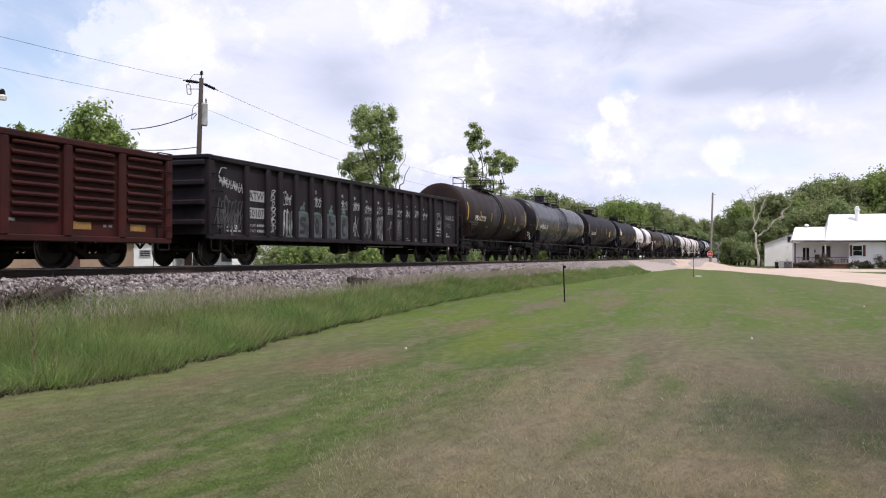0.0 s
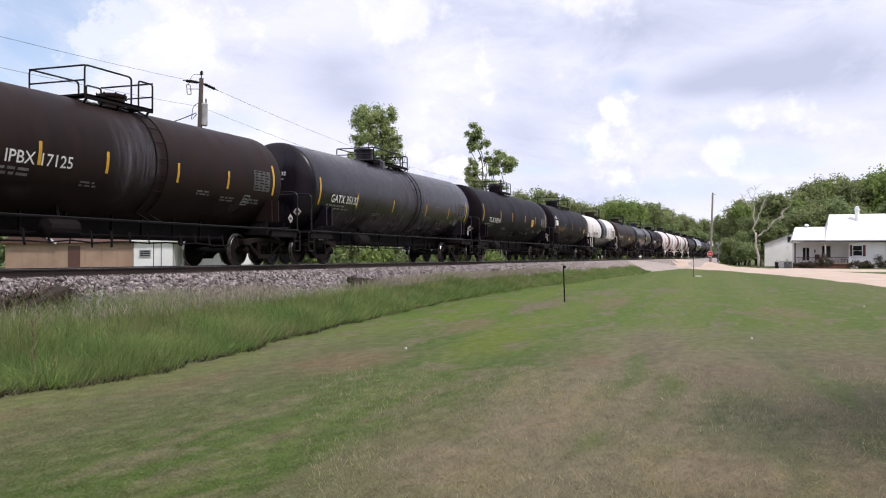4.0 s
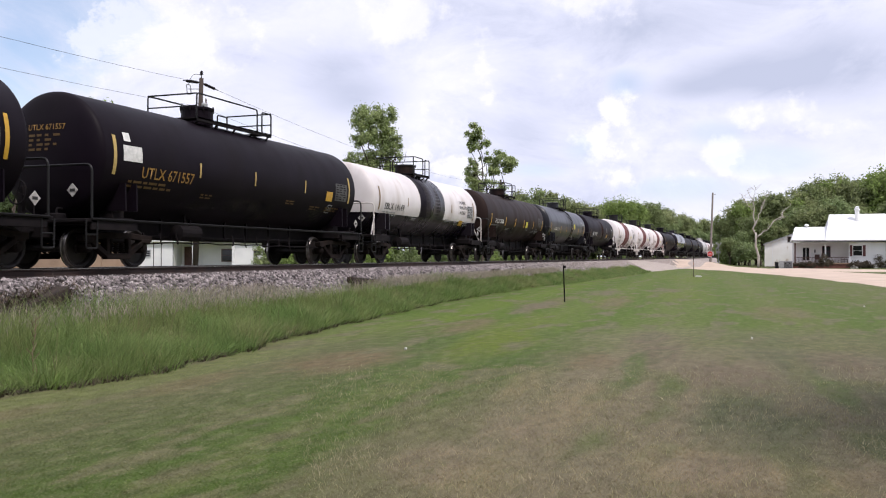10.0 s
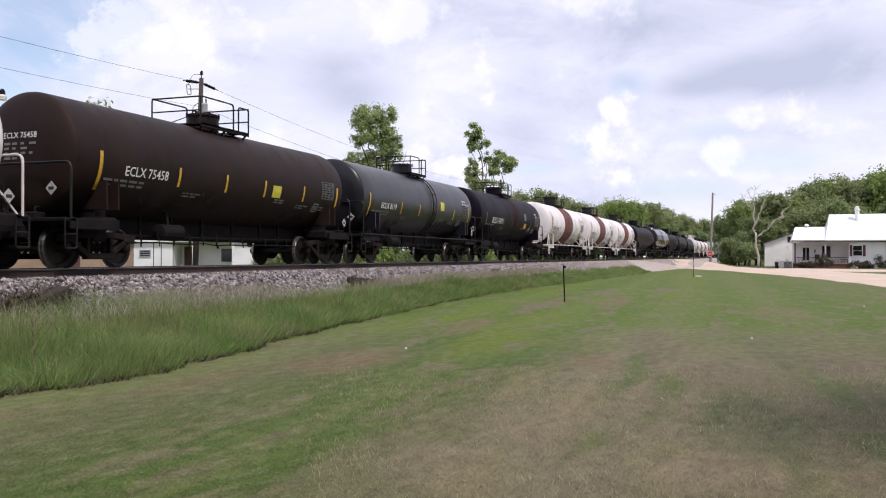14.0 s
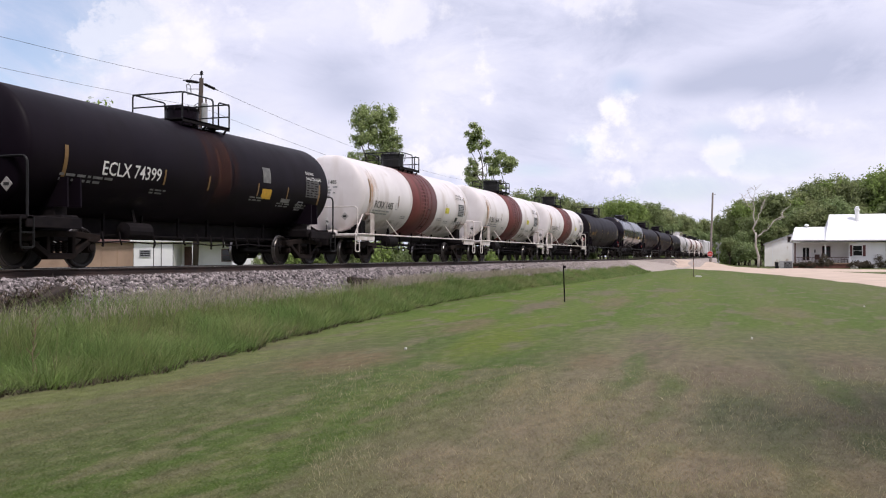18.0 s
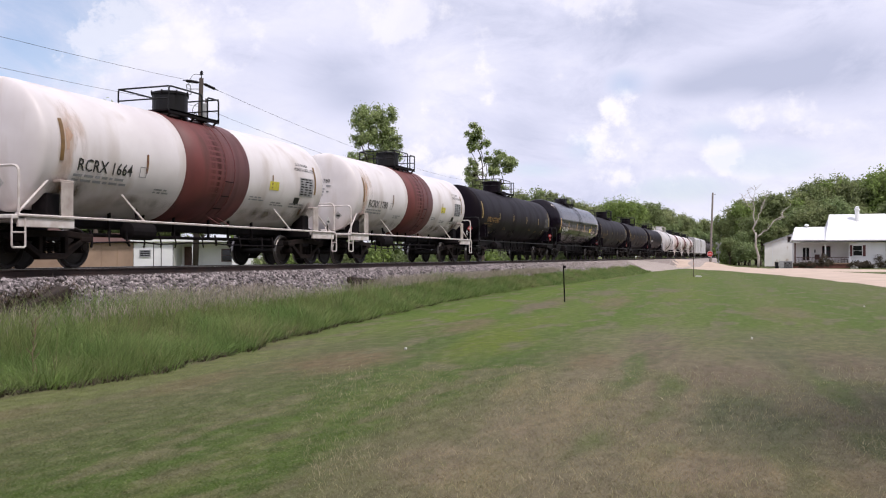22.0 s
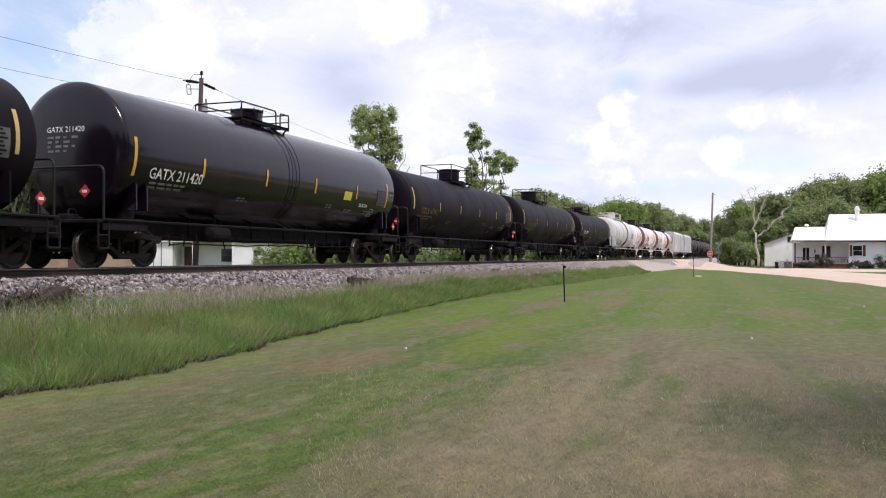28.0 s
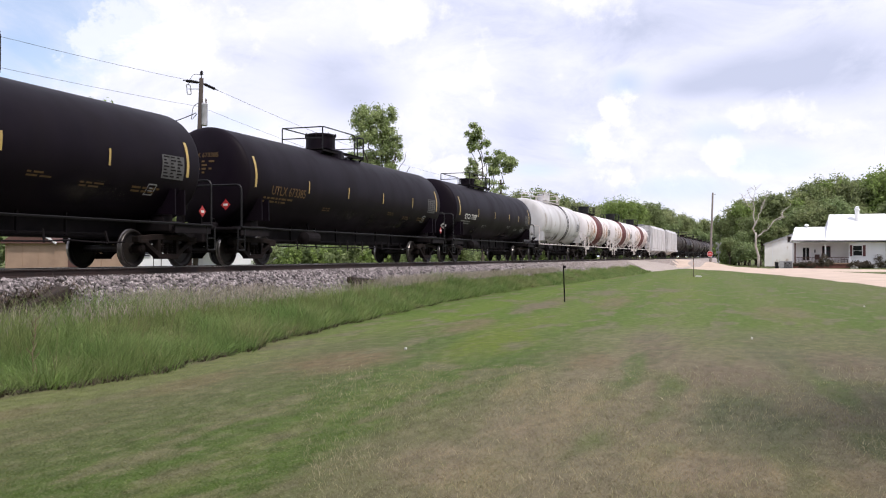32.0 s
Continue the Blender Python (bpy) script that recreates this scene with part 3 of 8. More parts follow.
    # grain of the turf
    grain = N("ShaderNodeHueSaturation")
    grain.inputs["Saturation"].default_value = 1.18
    v = add(scaled(noise_at(30, (1, 1, 1), 3), 0.55, 0.0), scaled(noise_at(4.5, (0.7, 1.4, 1), 5), 0.8, 0.06))
    L(v, grain.inputs["Value"])
    L(green, grain.inputs["Color"])
    clump = mix(ramp(noise_at(5, (0.7, 1.3, 1), 8), 0.50, 0.68), grain.outputs[0], (0.225, 0.198, 0.128))
    grain_out = mix(ramp(noise_at(6, (0.7, 1.4, 1), 8), 0.54, 0.70), clump, (0.078, 0.098, 0.040))
    soft = N("ShaderNodeMix")
    soft.data_type = "RGBA"
    soft.inputs[0].default_value = 0.28
    L(grain.outputs[0], soft.inputs[6])
    L(grain_out, soft.inputs[7])
    col = mix(ramp(noise_at(70, (1, 1, 1), 2), 0.58, 0.76), soft.outputs[2], (0.260, 0.245, 0.140))
    if blades:
        isl = N("ShaderNodeNewGeometry").outputs["Random Per Island"]
        r = N("ShaderNodeMapRange")
        L(isl, r.inputs[0])
        r.inputs[3].default_value, r.inputs[4].default_value = 1.25, 2.3
        hs = N("ShaderNodeHueSaturation")
        L(r.outputs[0], hs.inputs["Value"])
        L(col, hs.inputs["Color"])
        L(hs.outputs[0], b.inputs["Base Color"])
        tr = N("ShaderNodeBsdfTranslucent")
        L(hs.outputs[0], tr.inputs[0])
        ms = N("ShaderNodeMixShader")
        ms.inputs[0].default_value = 0.6
        L(b.outputs[0], ms.inputs[1])
        L(tr.outputs[0], ms.inputs[2])
        L(ms.outputs[0], nt.nodes["Material Output"].inputs[0])
        return m
    L(col, b.inputs["Base Color"])
    bp = N("ShaderNodeBump")
    bp.inputs["Strength"].default_value = 0.22
    bp.inputs["Distance"].default_value = 0.02
    L(noise_at(35, (1, 1, 1), 6), bp.inputs["Height"])
    L(bp.outputs[0], b.inputs["Normal"])
    return m


M["turf"] = ground_material("mown_turf_blades", True)
M["ground"] = ground_material("mown_grass_ground")


def build_ground():
    xs = np.concatenate([[-1500, -400, -120], np.arange(-40, 60, 0.8), np.arange(60, 200, 3.0), [230, 280, 360, 500, 800, 1500, 3000]])
    ys = np.concatenate([[-2500, -900, -300, -120], np.arange(-60, 4, 2.0), np.arange(4, 20, 0.4), np.arange(20, 80, 4.0), [100, 160, 300, 800, 2500]])
    X, Y = np.meshgrid(xs, ys, indexing="ij")
    Z = ground_z(X, Y)
    v = np.stack([X, Y, Z], -1).reshape(-1, 3)
    nx, ny = len(xs), len(ys)
    i, j = np.meshgrid(np.arange(nx - 1), np.arange(ny - 1), indexing="ij")
    a = (i * ny + j).ravel()
    f = np.stack([a, a + ny, a + ny + 1, a + 1], -1)
    g = arrays_mesh("ground", v, f, M["ground"])
    g.data.polygons.foreach_set("use_smooth", [True] * len(g.data.polygons))
    tagged(g, "mown lawn of patchy green and dry tan grass", "lawn", kind="structure")


build_ground()


def strip_on_ground(name, course, width, material, lift, label, category, step=1.0, wander=0.25):
    """A road surface laid over the ground along a course of (x, y)."""
    pts = rounded([Vector((x, y, 0)) for x, y in course], 14, 8)
    dense = []
    for p, q in zip(pts, pts[1:]):
        n = max(1, int((q - p).length / step))
        dense += [p.lerp(q, k / n) for k in range(n)]
    dense.append(pts[-1])
    bm = bmesh.new()
    rows = []
    for i, p in enumerate(dense):
        d = (dense[min(i + 1, len(dense) - 1)] - dense[max(i - 1, 0)]).normalized()
        s = Vector((-d.y, d.x, 0))
        row = []
        for k in range(9):
            w = (k / 8 - 0.5) * width
            if k in (0, 8):
                w += wander * math.sin(i * 0.7 + k) * math.sin(i * 0.23)
            q = p + s * w
            z = max(float(ground_z(q.x, q.y)), float(np.interp(q.y, (10.35, 10.85, 11.25, 12.5, 12.75), (-0.15, 0.13, 0.36, 0.98, 1.05)))) + (lift if 0 < k < 8 else -0.04)
            row.append(bm.verts.new((q.x, q.y, z)))
        rows.append(row)
    for A, B in zip(rows, rows[1:]):
        for k in range(8):
            bm.faces.new((A[k], A[k + 1], B[k + 1], B[k]))
    ob = link(name, bm, material, smooth=True)
    return tagged(ob, label, category, kind="structure")


strip_on_ground("road", [(20, -11.6), (43, -10.6), (63, -8.7), (85, -4.3), (105, 1.4), (124, 6.6), (145, 12.0)], 10.6, M["sand"], 0.06, "pale sandy gravel road curving to the crossing", "road")
strip_on_ground("driveway", [(101, -34), (101, -14), (112, 1)], 18.0, M["sand"], 0.045, "pale sandy yard between the road and the house", "driveway")
strip_on_ground("road_apron", [(88, 11.9), (100, 11.4), (112, 10.7), (124, 9.7), (140, 9.0), (156, 9.6)], 2.8, M["pale_gravel"], 0.07, "pale gravel spread beside the crossing", "gravel", 1.0, 0.3)


# ---- track ----
def build_track():
    # ballast bed
    bm = bmesh.new()
    prof = [(10.35, -0.15), (10.85, 0.13), (11.25, 0.36), (12.5, 0.98), (12.75, 1.05), (TRACK_Y, 1.06), (15.95, 1.05), (16.2, 0.98), (17.7, 0.30)]
    xs = [-260, -160, -100] + [-60 + 1.5 * i for i in range(0, 240)] + [330, 400, 520, 640]
    rows = []
    for x in xs:
        rows.append([bm.verts.new((x, y + 0.09 * math.sin(x * 0.8 + y) * (y < 12.4), z + 0.02 * math.sin(x * 2.1 + y * 3))) for y, z in prof])
    for A, B in zip(rows, rows[1:]):
        for k in range(len(prof) - 1):
            bm.faces.new((A[k], B[k], B[k + 1], A[k + 1]))
    bed = link("track_bed", bm, M["gravel"], smooth=True)
    tagged(bed, "grey crushed-stone ballast bed under the rails", "ballast", kind="structure")
    # loose stones, the near slope first
    rng = np.random.default_rng(5)
    ico = bmesh.new()
    bmesh.ops.create_icosphere(ico, subdivisions=1, radius=1)
    iv = np.array([v.co[:] for v in ico.verts])
    fi = np.array([[v.index for v in f.verts] for f in ico.faces])
    ico.free()
    near, far = 34000, 14000
    x = np.concatenate([rng.uniform(3, 42, near), 42 + 100 * rng.random(far) ** 1.5])
    n = len(x)
    y = 10.9 + 2.3 * rng.random(n) ** 0.8
    zz = np.interp(y, [p[0] for p in prof], [p[1] for p in prof])
    size = rng.uniform(0.016, 0.046, n) * np.where(x > 42, 1.5, 1.0)
    keep = y > 11.05 + 0.5 * rng.random(n) * (np.sin(x * 0.7) > -0.2)
    x, y, zz, size = x[keep], y[keep], zz[keep], size[keep]
    n = len(x)
    sc = rng.uniform(0.65, 1.25, (n, 1, 3)) * size[:, None, None]
    jit = rng.uniform(0.75, 1.2, (n, len(iv), 1))
    ang = rng.uniform(0, 6.28, n)
    V = iv[None] * sc * jit
    c, s = np.cos(ang)[:, None], np.sin(ang)[:, None]
    V = np.stack([V[..., 0] * c - V[..., 1] * s, V[..., 0] * s + V[..., 1] * c, V[..., 2]], -1)
    V += np.stack([x, y, zz + size * 0.35], -1)[:, None, :]
    F = fi[None] + (np.arange(n) * len(iv))[:, None, None]
    st = arrays_mesh("ballast_stones", V.reshape(-1, 3), F.reshape(-1, 3), M["stone"])
    tagged(st, "loose grey and pinkish crushed stones beside the track", "ballast", kind="stuff")
    # rails
    for k, y in enumerate((TRACK_Y - 0.7525, TRACK_Y + 0.7525)):
        r = thing("rail", pose(0, y, RAIL_Z), "rusty brown steel rail with a polished head", "rail", "rails of the track", "structure")
        bm = bmesh.new()
        sec = [(-0.07, -0.17), (0.07, -0.17), (0.07, -0.155), (0.012, -0.13), (0.01, -0.045), (0.035, -0.035), (0.036, -0.008), (-0.036, -0.008), (-0.035, -0.035), (-0.01, -0.045), (-0.012, -0.13), (-0.07, -0.155)]
        ends = [[bm.verts.new((xx, a, b)) for a, b in sec] for xx in (-260, 640)]
        for j in range(len(sec)):
            bm.faces.new((ends[0][j], ends[0][(j + 1) % len(sec)], ends[1][(j + 1) % len(sec)], ends[1][j]))
        part("web", bm, M["rail"], r)
        bm = bmesh.new()
        box(bm, -260, 640, -0.034, 0.034, -0.008, 0.0)
        part("head", bm, M["rail_top"], r, "polished running surface")


build_track()


# ---- freight cars ----
SPEED = 7.15


def train_x(t):
    """How far the train has rolled towards the camera at t seconds."""
    u = t - 16.0
    return SPEED * (t + 0.000405 * u * u - 0.0000024 * u ** 3)


cars = []
wheelsets = []


def car(name, x, label, category="tank car"):
    ob = thing(name, pose(x - train_x(0), TRACK_Y, RAIL_Z), label, category, "cars of the freight train")
    cars.append((ob, x))
    return ob


PARTS = {}


def wheelset_meshes():
    if "wheelset" in PARTS:
        return
    bm = bmesh.new()
    for s in (-1, 1):
        prof = [(0.10, 0.80), (0.12, 0.795), (0.13, 0.735), (0.33, 0.715), (0.36, 0.765), (0.395, 0.785), (0.418, 0.779), (0.431, 0.755), (0.432, 0.70), (0.455, 0.69), (0.455, 0.665), (0.39, 0.655), (0.34, 0.675), (0.12, 0.665), (0.10, 0.62)]
        lathe(bm, [(r, s * h) for r, h in prof], "y", 28)
    lathe(bm, [(0.085, -0.66), (0.08, 0.0), (0.085, 0.66)], "y", 12)
    me = bpy.data.meshes.new("wheelset")
    bm.to_mesh(me)
    bm.free()
    me.materials.append(M["wheel"])
    me.materials.append(M["tread"])
    for p in me.polygons:
        r = math.hypot(p.center.x, p.center.z)
        if 0.42 < r < 0.46 and abs(p.normal.y) < 0.98 and abs(p.center.y) > 0.69:
            p.material_index = 1
    PARTS["wheelset"] = me
    # journal cap with three bolts
    bm = bmesh.new()
    lathe(bm, [(0.11, -0.80), (0.115, -0.98), (0.10, -1.02), (0.075, -1.025), (0.07, -1.045), (0.03, -1.05)], "y", 16)
    me = bpy.data.meshes.new("bearing_cap")
    bm.to_mesh(me)
    bm.free()
    me.materials.append(M["truck"])
    PARTS["cap"] = me
    # cast side frame
    bm = bmesh.new()
    y0, y1 = -0.09, 0.09
    # build as bars: top chord, bottom chord, columns, pedestals
    def bar(p, q, h, y0=y0, y1=y1):
        a, b = Vector((p[0], 0, p[1])), Vector((q[0], 0, q[1]))
        d = b - a
        ang = math.atan2(d.z, d.x)
        m = Matrix.Translation(a) @ Matrix.Rotation(-ang, 4, "Y")
        bbox(bm, -0.03, d.length + 0.03, y0, y1, -h / 2, h / 2, 0.012, m)
    bar((-1.08, 0.19), (-0.42, 0.25), 0.13)
    bar((-0.42, 0.25), (0.42, 0.25), 0.13)
    bar((0.42, 0.25), (1.08, 0.19), 0.13)
    bar((-0.78, 0.10), (-0.32, -0.19), 0.11)
    bar((0.78, 0.10), (0.32, -0.19), 0.11)
    bar((-0.34, -0.20), (0.34, -0.20), 0.13)
    bar((-0.34, -0.16), (-0.34, 0.22), 0.10)
    bar((0.34, -0.16), (0.34, 0.22), 0.10)
    for s in (-1, 1):
        bbox(bm, s * 0.889 - 0.16, s * 0.889 + 0.16, -0.10, 0.10, 0.09, 0.20, 0.02)
    me = bpy.data.meshes.new("side_frame")
    bm.to_mesh(me)
    bm.free()
    me.materials.append(M["truck"])
    PARTS["side_frame"] = me
    # springs
    bm = bmesh.new()
    pts = [(0.055 * math.cos(a * 0.9), 0.055 * math.sin(a * 0.9), -0.13 + 0.24 * a / 40) for a in range(41)]
    tube(bm, pts, 0.014, 5)
    me = bpy.data.meshes.new("coil_spring")
    bm.to_mesh(me)
    bm.free()
    me.materials.append(M["truck"])
    PARTS["springs"] = me
    bm = bmesh.new()
    bbox(bm, -0.22, 0.22, -1.05, 1.05, 0.10, 0.30, 0.03)
    lathe(bm, [(0.2, 0.28), (0.2, 0.38)], "z", 16)
    for s in (-1, 1):
        bbox(bm, s * 0.38 - 0.05, s * 0.38 + 0.05, -0.8, 0.8, -0.06, 0.08, 0.02)
    me = bpy.data.meshes.new("bolster")
    bm.to_mesh(me)
    bm.free()
    me.materials.append(M["frame"])
    PARTS["bolster"] = me


def truck(parent, x, spin=True):
    wheelset_meshes()
    t = shared("truck", PARTS["bolster"], parent, pose(x, 0, 0.455))
    for s in (-1, 1):
        shared("side_frame", PARTS["side_frame"], t, pose(0, s * 0.98, 0.0))
        for dx in (-0.18, 0.0, 0.18):
            shared("coil_spring", PARTS["springs"], t, pose(dx, s * 0.98, 0.0))
        w = shared("wheelset", PARTS["wheelset"], t, pose(s * 0.889, 0, -0.02))
        wheelsets.append((w, s * 0.889))
        for turn in (0, 180):
            shared("bearing_cap", PARTS["cap"], t, pose(s * 0.889, 0, -0.02, 0, 0, turn))
    return t


def coupler(parent, x, s):
    if "coupler" not in PARTS:
        bm = bmesh.new()
        bbox(bm, -0.55, 0.10, -0.09, 0.09, -0.10, 0.10, 0.02)
        bbox(bm, 0.06, 0.32, -0.17, 0.12, -0.16, 0.16, 0.05)
        bbox(bm, 0.18, 0.40, 0.05, 0.17, -0.14, 0.14, 0.04)
        tube(bm, rounded([(-0.2, -0.22, 0.0), (0.0, -0.24, -0.25), (0.25, -0.2, -0.42), (0.42, -0.1, -0.3)], 0.15), 0.025, 6)
        me = bpy.data.meshes.new("coupler")
        bm.to_mesh(me)
        bm.free()
        me.materials.append(M["frame"])
        PARTS["coupler"] = me
    shared("coupler", PARTS["coupler"], parent, pose(x, 0, 0.85, 0, 0, 0 if s > 0 else 180))


def bent_text(body, size, material, parent, x, zmid, surface, name="lettering", width=None, fat=0.009):
    """Lettering laid on a surface: surface(x, height along the wall) gives the place on it."""
    cu = bpy.data.curves.new("letters", "FONT")
    cu.body = body
    cu.size = size
    cu.offset = size * fat
    cu.resolution_u = 2 if fat < 0.02 else 6
    tmp = bpy.data.objects.new("letters", cu)
    scene.collection.objects.link(tmp)
    dg = bpy.context.evaluated_depsgraph_get()
    dg.update()
    me = bpy.data.meshes.new_from_object(tmp.evaluated_get(dg))
    bpy.data.objects.remove(tmp)
    bm = bmesh.new()
    bm.from_mesh(me)
    bpy.data.meshes.remove(me)
    bmesh.ops.triangulate(bm, faces=bm.faces[:])
    k = width / max(v.co.x for v in bm.verts) if width else 1.0
    for v in bm.verts:
        v.co = surface(x + v.co.x * k, zmid + v.co.y - size * 0.35)
    return part(name, bm, material, parent)


def quads_on(name, rects, surface, material, parent, label=""):
    """Thin painted or taped rectangles (x, z along the wall, width, height, lean) on a surface."""
    bm = bmesh.new()
    for x, z, w, h, lean in rects:
        nx, nz = max(1, int(w / 0.25)), max(1, int(h / 0.12))
        g = [[bm.verts.new(surface(x + w * i / nx + lean * j / nz, z + h * j / nz)) for j in range(nz + 1)] for i in range(nx + 1)]
        for i in range(nx):
            for j in range(nz):
                bm.faces.new((g[i][j], g[i + 1][j], g[i + 1][j + 1], g[i][j + 1]))
    ob = part(name, bm, material, parent, label)
    if len(rects) > 3:
        ob["kind"] = "stuff"
    return ob


def stencil_rows(rng, x, z, w, n, h=0.055, gap=0.05):
    """Lines of small unreadable stencilling as bars."""
    out = []
    for k in range(n):
        xx = x
        while xx < x + w * (0.75 + 0.25 * rng.random()):
            ww = rng.uniform(0.08, 0.3)
            out.append((xx, z - k * (h + gap), ww, h, 0))
            xx += ww + 0.06
    return out


# straight flange and dish of a tank head, in radii
FLANGE, DISH = 0.19, 0.22


def tank_shell(bm, L, R, zc, n=56, nh=12, x_from=None, x_to=None, grow=0.0):
    """The barrel with dished ends, or a stretch of the barrel alone, slightly proud."""
    prof = []
    if x_from is None:
        hd, half = R * DISH, L / 2 + R * FLANGE
        for i in range(nh + 1):
            a = math.pi / 2 * i / nh
            prof.append((max(R * math.sin(a) ** 0.88, 0.01), -half - hd * math.cos(a) ** 0.88))
        for k in range(1, 12):
            prof.append((R, -half + 2 * half * k / 12))
        for i in range(nh, -1, -1):
            a = math.pi / 2 * i / nh
            prof.append((max(R * math.sin(a) ** 0.88, 0.01), half + hd * math.cos(a) ** 0.88))
        lathe(bm, prof, "x", n, Matrix.Translation((0, 0, zc)))
    else:
        R = R + grow
        prof = [(R - grow * 1.5, x_from), (R, x_from), (R, (x_from + x_to) / 2), (R, x_to), (R - grow * 1.5, x_to)]
        lathe(bm, prof, "x", n, Matrix.Translation((0, 0, zc)), cap=False)


def tank_car(x, L, R, zc, pitch, paint, label, marks=None, ink="ink_white", strips="yellow", pipes="black_pipe", dome=0.0, dome_r=0.42, dome_h=0.42,
             plat=(-1.3, 1.3), bands=(), ladder=True, seams=(), side_rail=True, rail_mat=None, seed=1, panels=(), placards=True, frame_mat="frame", rail_h=0.95, lift=0.0,
             number_x=None, text_size=0.30, tall_strips=0.85, strip_z=2.12, tall_z=None, strip_at=None, head_z=0.28, head_sticker=False, end_placard="placard_white", extras=None, dome_mat=None, low=None, saddle_mat="frame", text_w=1.9, stains=None, ladder_x=None):
    rng = random.Random(seed)
    c = car("tank_car", x, label)
    half = pitch / 2

    def side(xx, s):
        """s: height of the point above the rail, on the flank that faces the lawn."""
        dz = s - zc
        a = dz / R
        return Vector((xx, -(R + 0.012) * math.cos(a), zc + (R + 0.012) * math.sin(a)))

    bm = bmesh.new()
    tank_shell(bm, L, R, zc)
    tank = part("tank", bm, M[paint], c, "", True)
    for a, b, mname in bands:
        bm = bmesh.new()
        tank_shell(bm, L, R, zc, x_from=a, x_to=b, grow=0.006)
        part("band", bm, M[mname], tank, "", True)
    # weld seams stand slightly proud
    for sx in seams:
        bm = bmesh.new()
        tank_shell(bm, L, R, zc, x_from=sx - 0.02, x_to=sx + 0.02, grow=0.005)
        part("weld_seam", bm, M[paint], tank, "", True)
    if low:
        # lower half of the barrel in a second colour
        bm = bmesh.new()
        h0 = low[0]
        if h0 < zc:
            n = 20
            a0 = math.asin((h0 - zc) / R)
            R2 = R + 0.007
            ring = []
            for xx in [(L / 2 + R * FLANGE) * (k / 5 - 1) for k in range(11)]:
                ring.append([bm.verts.new((xx, -R2 * math.cos(a0 - t), zc + R2 * math.sin(a0 - t))) for t in [(math.pi + 2 * a0) * j / n for j in range(n + 1)]])
            for A, B in zip(ring, ring[1:]):
                for j in range(n):
                    bm.faces.new((A[j], B[j], B[j + 1], A[j + 1]))
            for end in (-1, 1):
                rows = []
                for i in range(8):
                    a = math.pi / 2 * (1 - i / 8)
                    rr, hx = R2 * math.sin(a) ** 0.88, end * (L / 2 + R * FLANGE + R2 * DISH * math.cos(a) ** 0.88)
                    row = []
                    for j in range(n + 1):
                        t = a0 - (math.pi + 2 * a0) * j / n
                        yy, z2 = -rr * math.cos(t), rr * math.sin(t)
                        z2 = min(z2, h0 - zc)
                        row.append(bm.verts.new((hx, yy, zc + z2)))
                    rows.append(row)
                for A, B in zip(rows, rows[1:]):
                    for j in range(n):
                        try:
                            bm.faces.new((A[j], B[j], B[j + 1], A[j + 1]) if end > 0 else (A[j], A[j + 1], B[j + 1], B[j]))
                        except ValueError:
                            pass
        part("lower_shell", bm, M[low[2]], tank, "", True)
    # dome, lid and fittings
    top = zc + R
    dm = M[dome_mat or paint]
    bm = bmesh.new()
    lathe(bm, [(dome_r, top - 0.12), (dome_r, top + dome_h - 0.05), (dome_r + 0.03, top + dome_h - 0.05), (dome_r + 0.03, top + dome_h), (dome_r * 0.85, top + dome_h + 0.03), (0.05, top + dome_h + 0.05)], "z", 28, Matrix.Translation((dome, 0, 0)))
    d = part("dome", bm, dm, c, "", True)
    d.data.polygons.foreach_set("use_smooth", [False] * len(d.data.polygons))
    bm = bmesh.new()
    for k in range(8):
        a = k * math.pi / 4 + 0.2
        lathe(bm, [(0.02, top + dome_h - 0.09), (0.02, top + dome_h + 0.03)], "z", 6, Matrix.Translation((dome + (dome_r + 0.035) * math.cos(a), (dome_r + 0.035) * math.sin(a), 0)))
    part("lid_bolts", bm, M["frame"], d)["kind"] = "stuff"
    if dome_h in (0.5, 0.62):
        bm = bmesh.new()
        lathe(bm, [(0.80, top - 0.25), (0.80, top + 0.02), (0.74, top + 0.07), (dome_r + 0.01, top + 0.08)], "z", 24, Matrix.Translation((dome, 0, 0)))
        part("dome_collar", bm, dm, d)
    # platform round the dome
    p0, p1 = dome + plat[0] + lift, dome + plat[1] + lift
    zp = top - 0.02
    bm = bmesh.new()
    HW = 0.75
    for yy0, yy1 in ((-HW - 0.02, -0.46), (0.46, HW + 0.02)):
        box(bm, p0, p1, yy0, yy1, zp, zp + 0.04)
        box(bm, p0, p1, yy0, yy0 + 0.03, zp - 0.06, zp + 0.04)
    box(bm, p0, p0 + 0.35, -0.46, 0.46, zp + 0.001, zp + 0.039)
    box(bm, p1 - 0.35, p1, -0.46, 0.46, zp + 0.001, zp + 0.039)
    for k in range(5):
        xx = p0 + 0.1 + (p1 - p0 - 0.2) * k / 4
        for s in (-1, 1):
            tube(bm, [(xx, s * HW, zp), (xx, s * 0.62, zc + math.sqrt(max(R * R - 0.385, 0.01)) - 0.02)], 0.03, 5)
    plat_ob = part("platform", bm, M["frame"] if pipes != "white_pipe_all" else M["white_pipe"], c)
    pm = M["black_pipe"] if pipes == "white_pipe" else M["white_pipe"] if pipes == "white_pipe_all" else M[pipes]
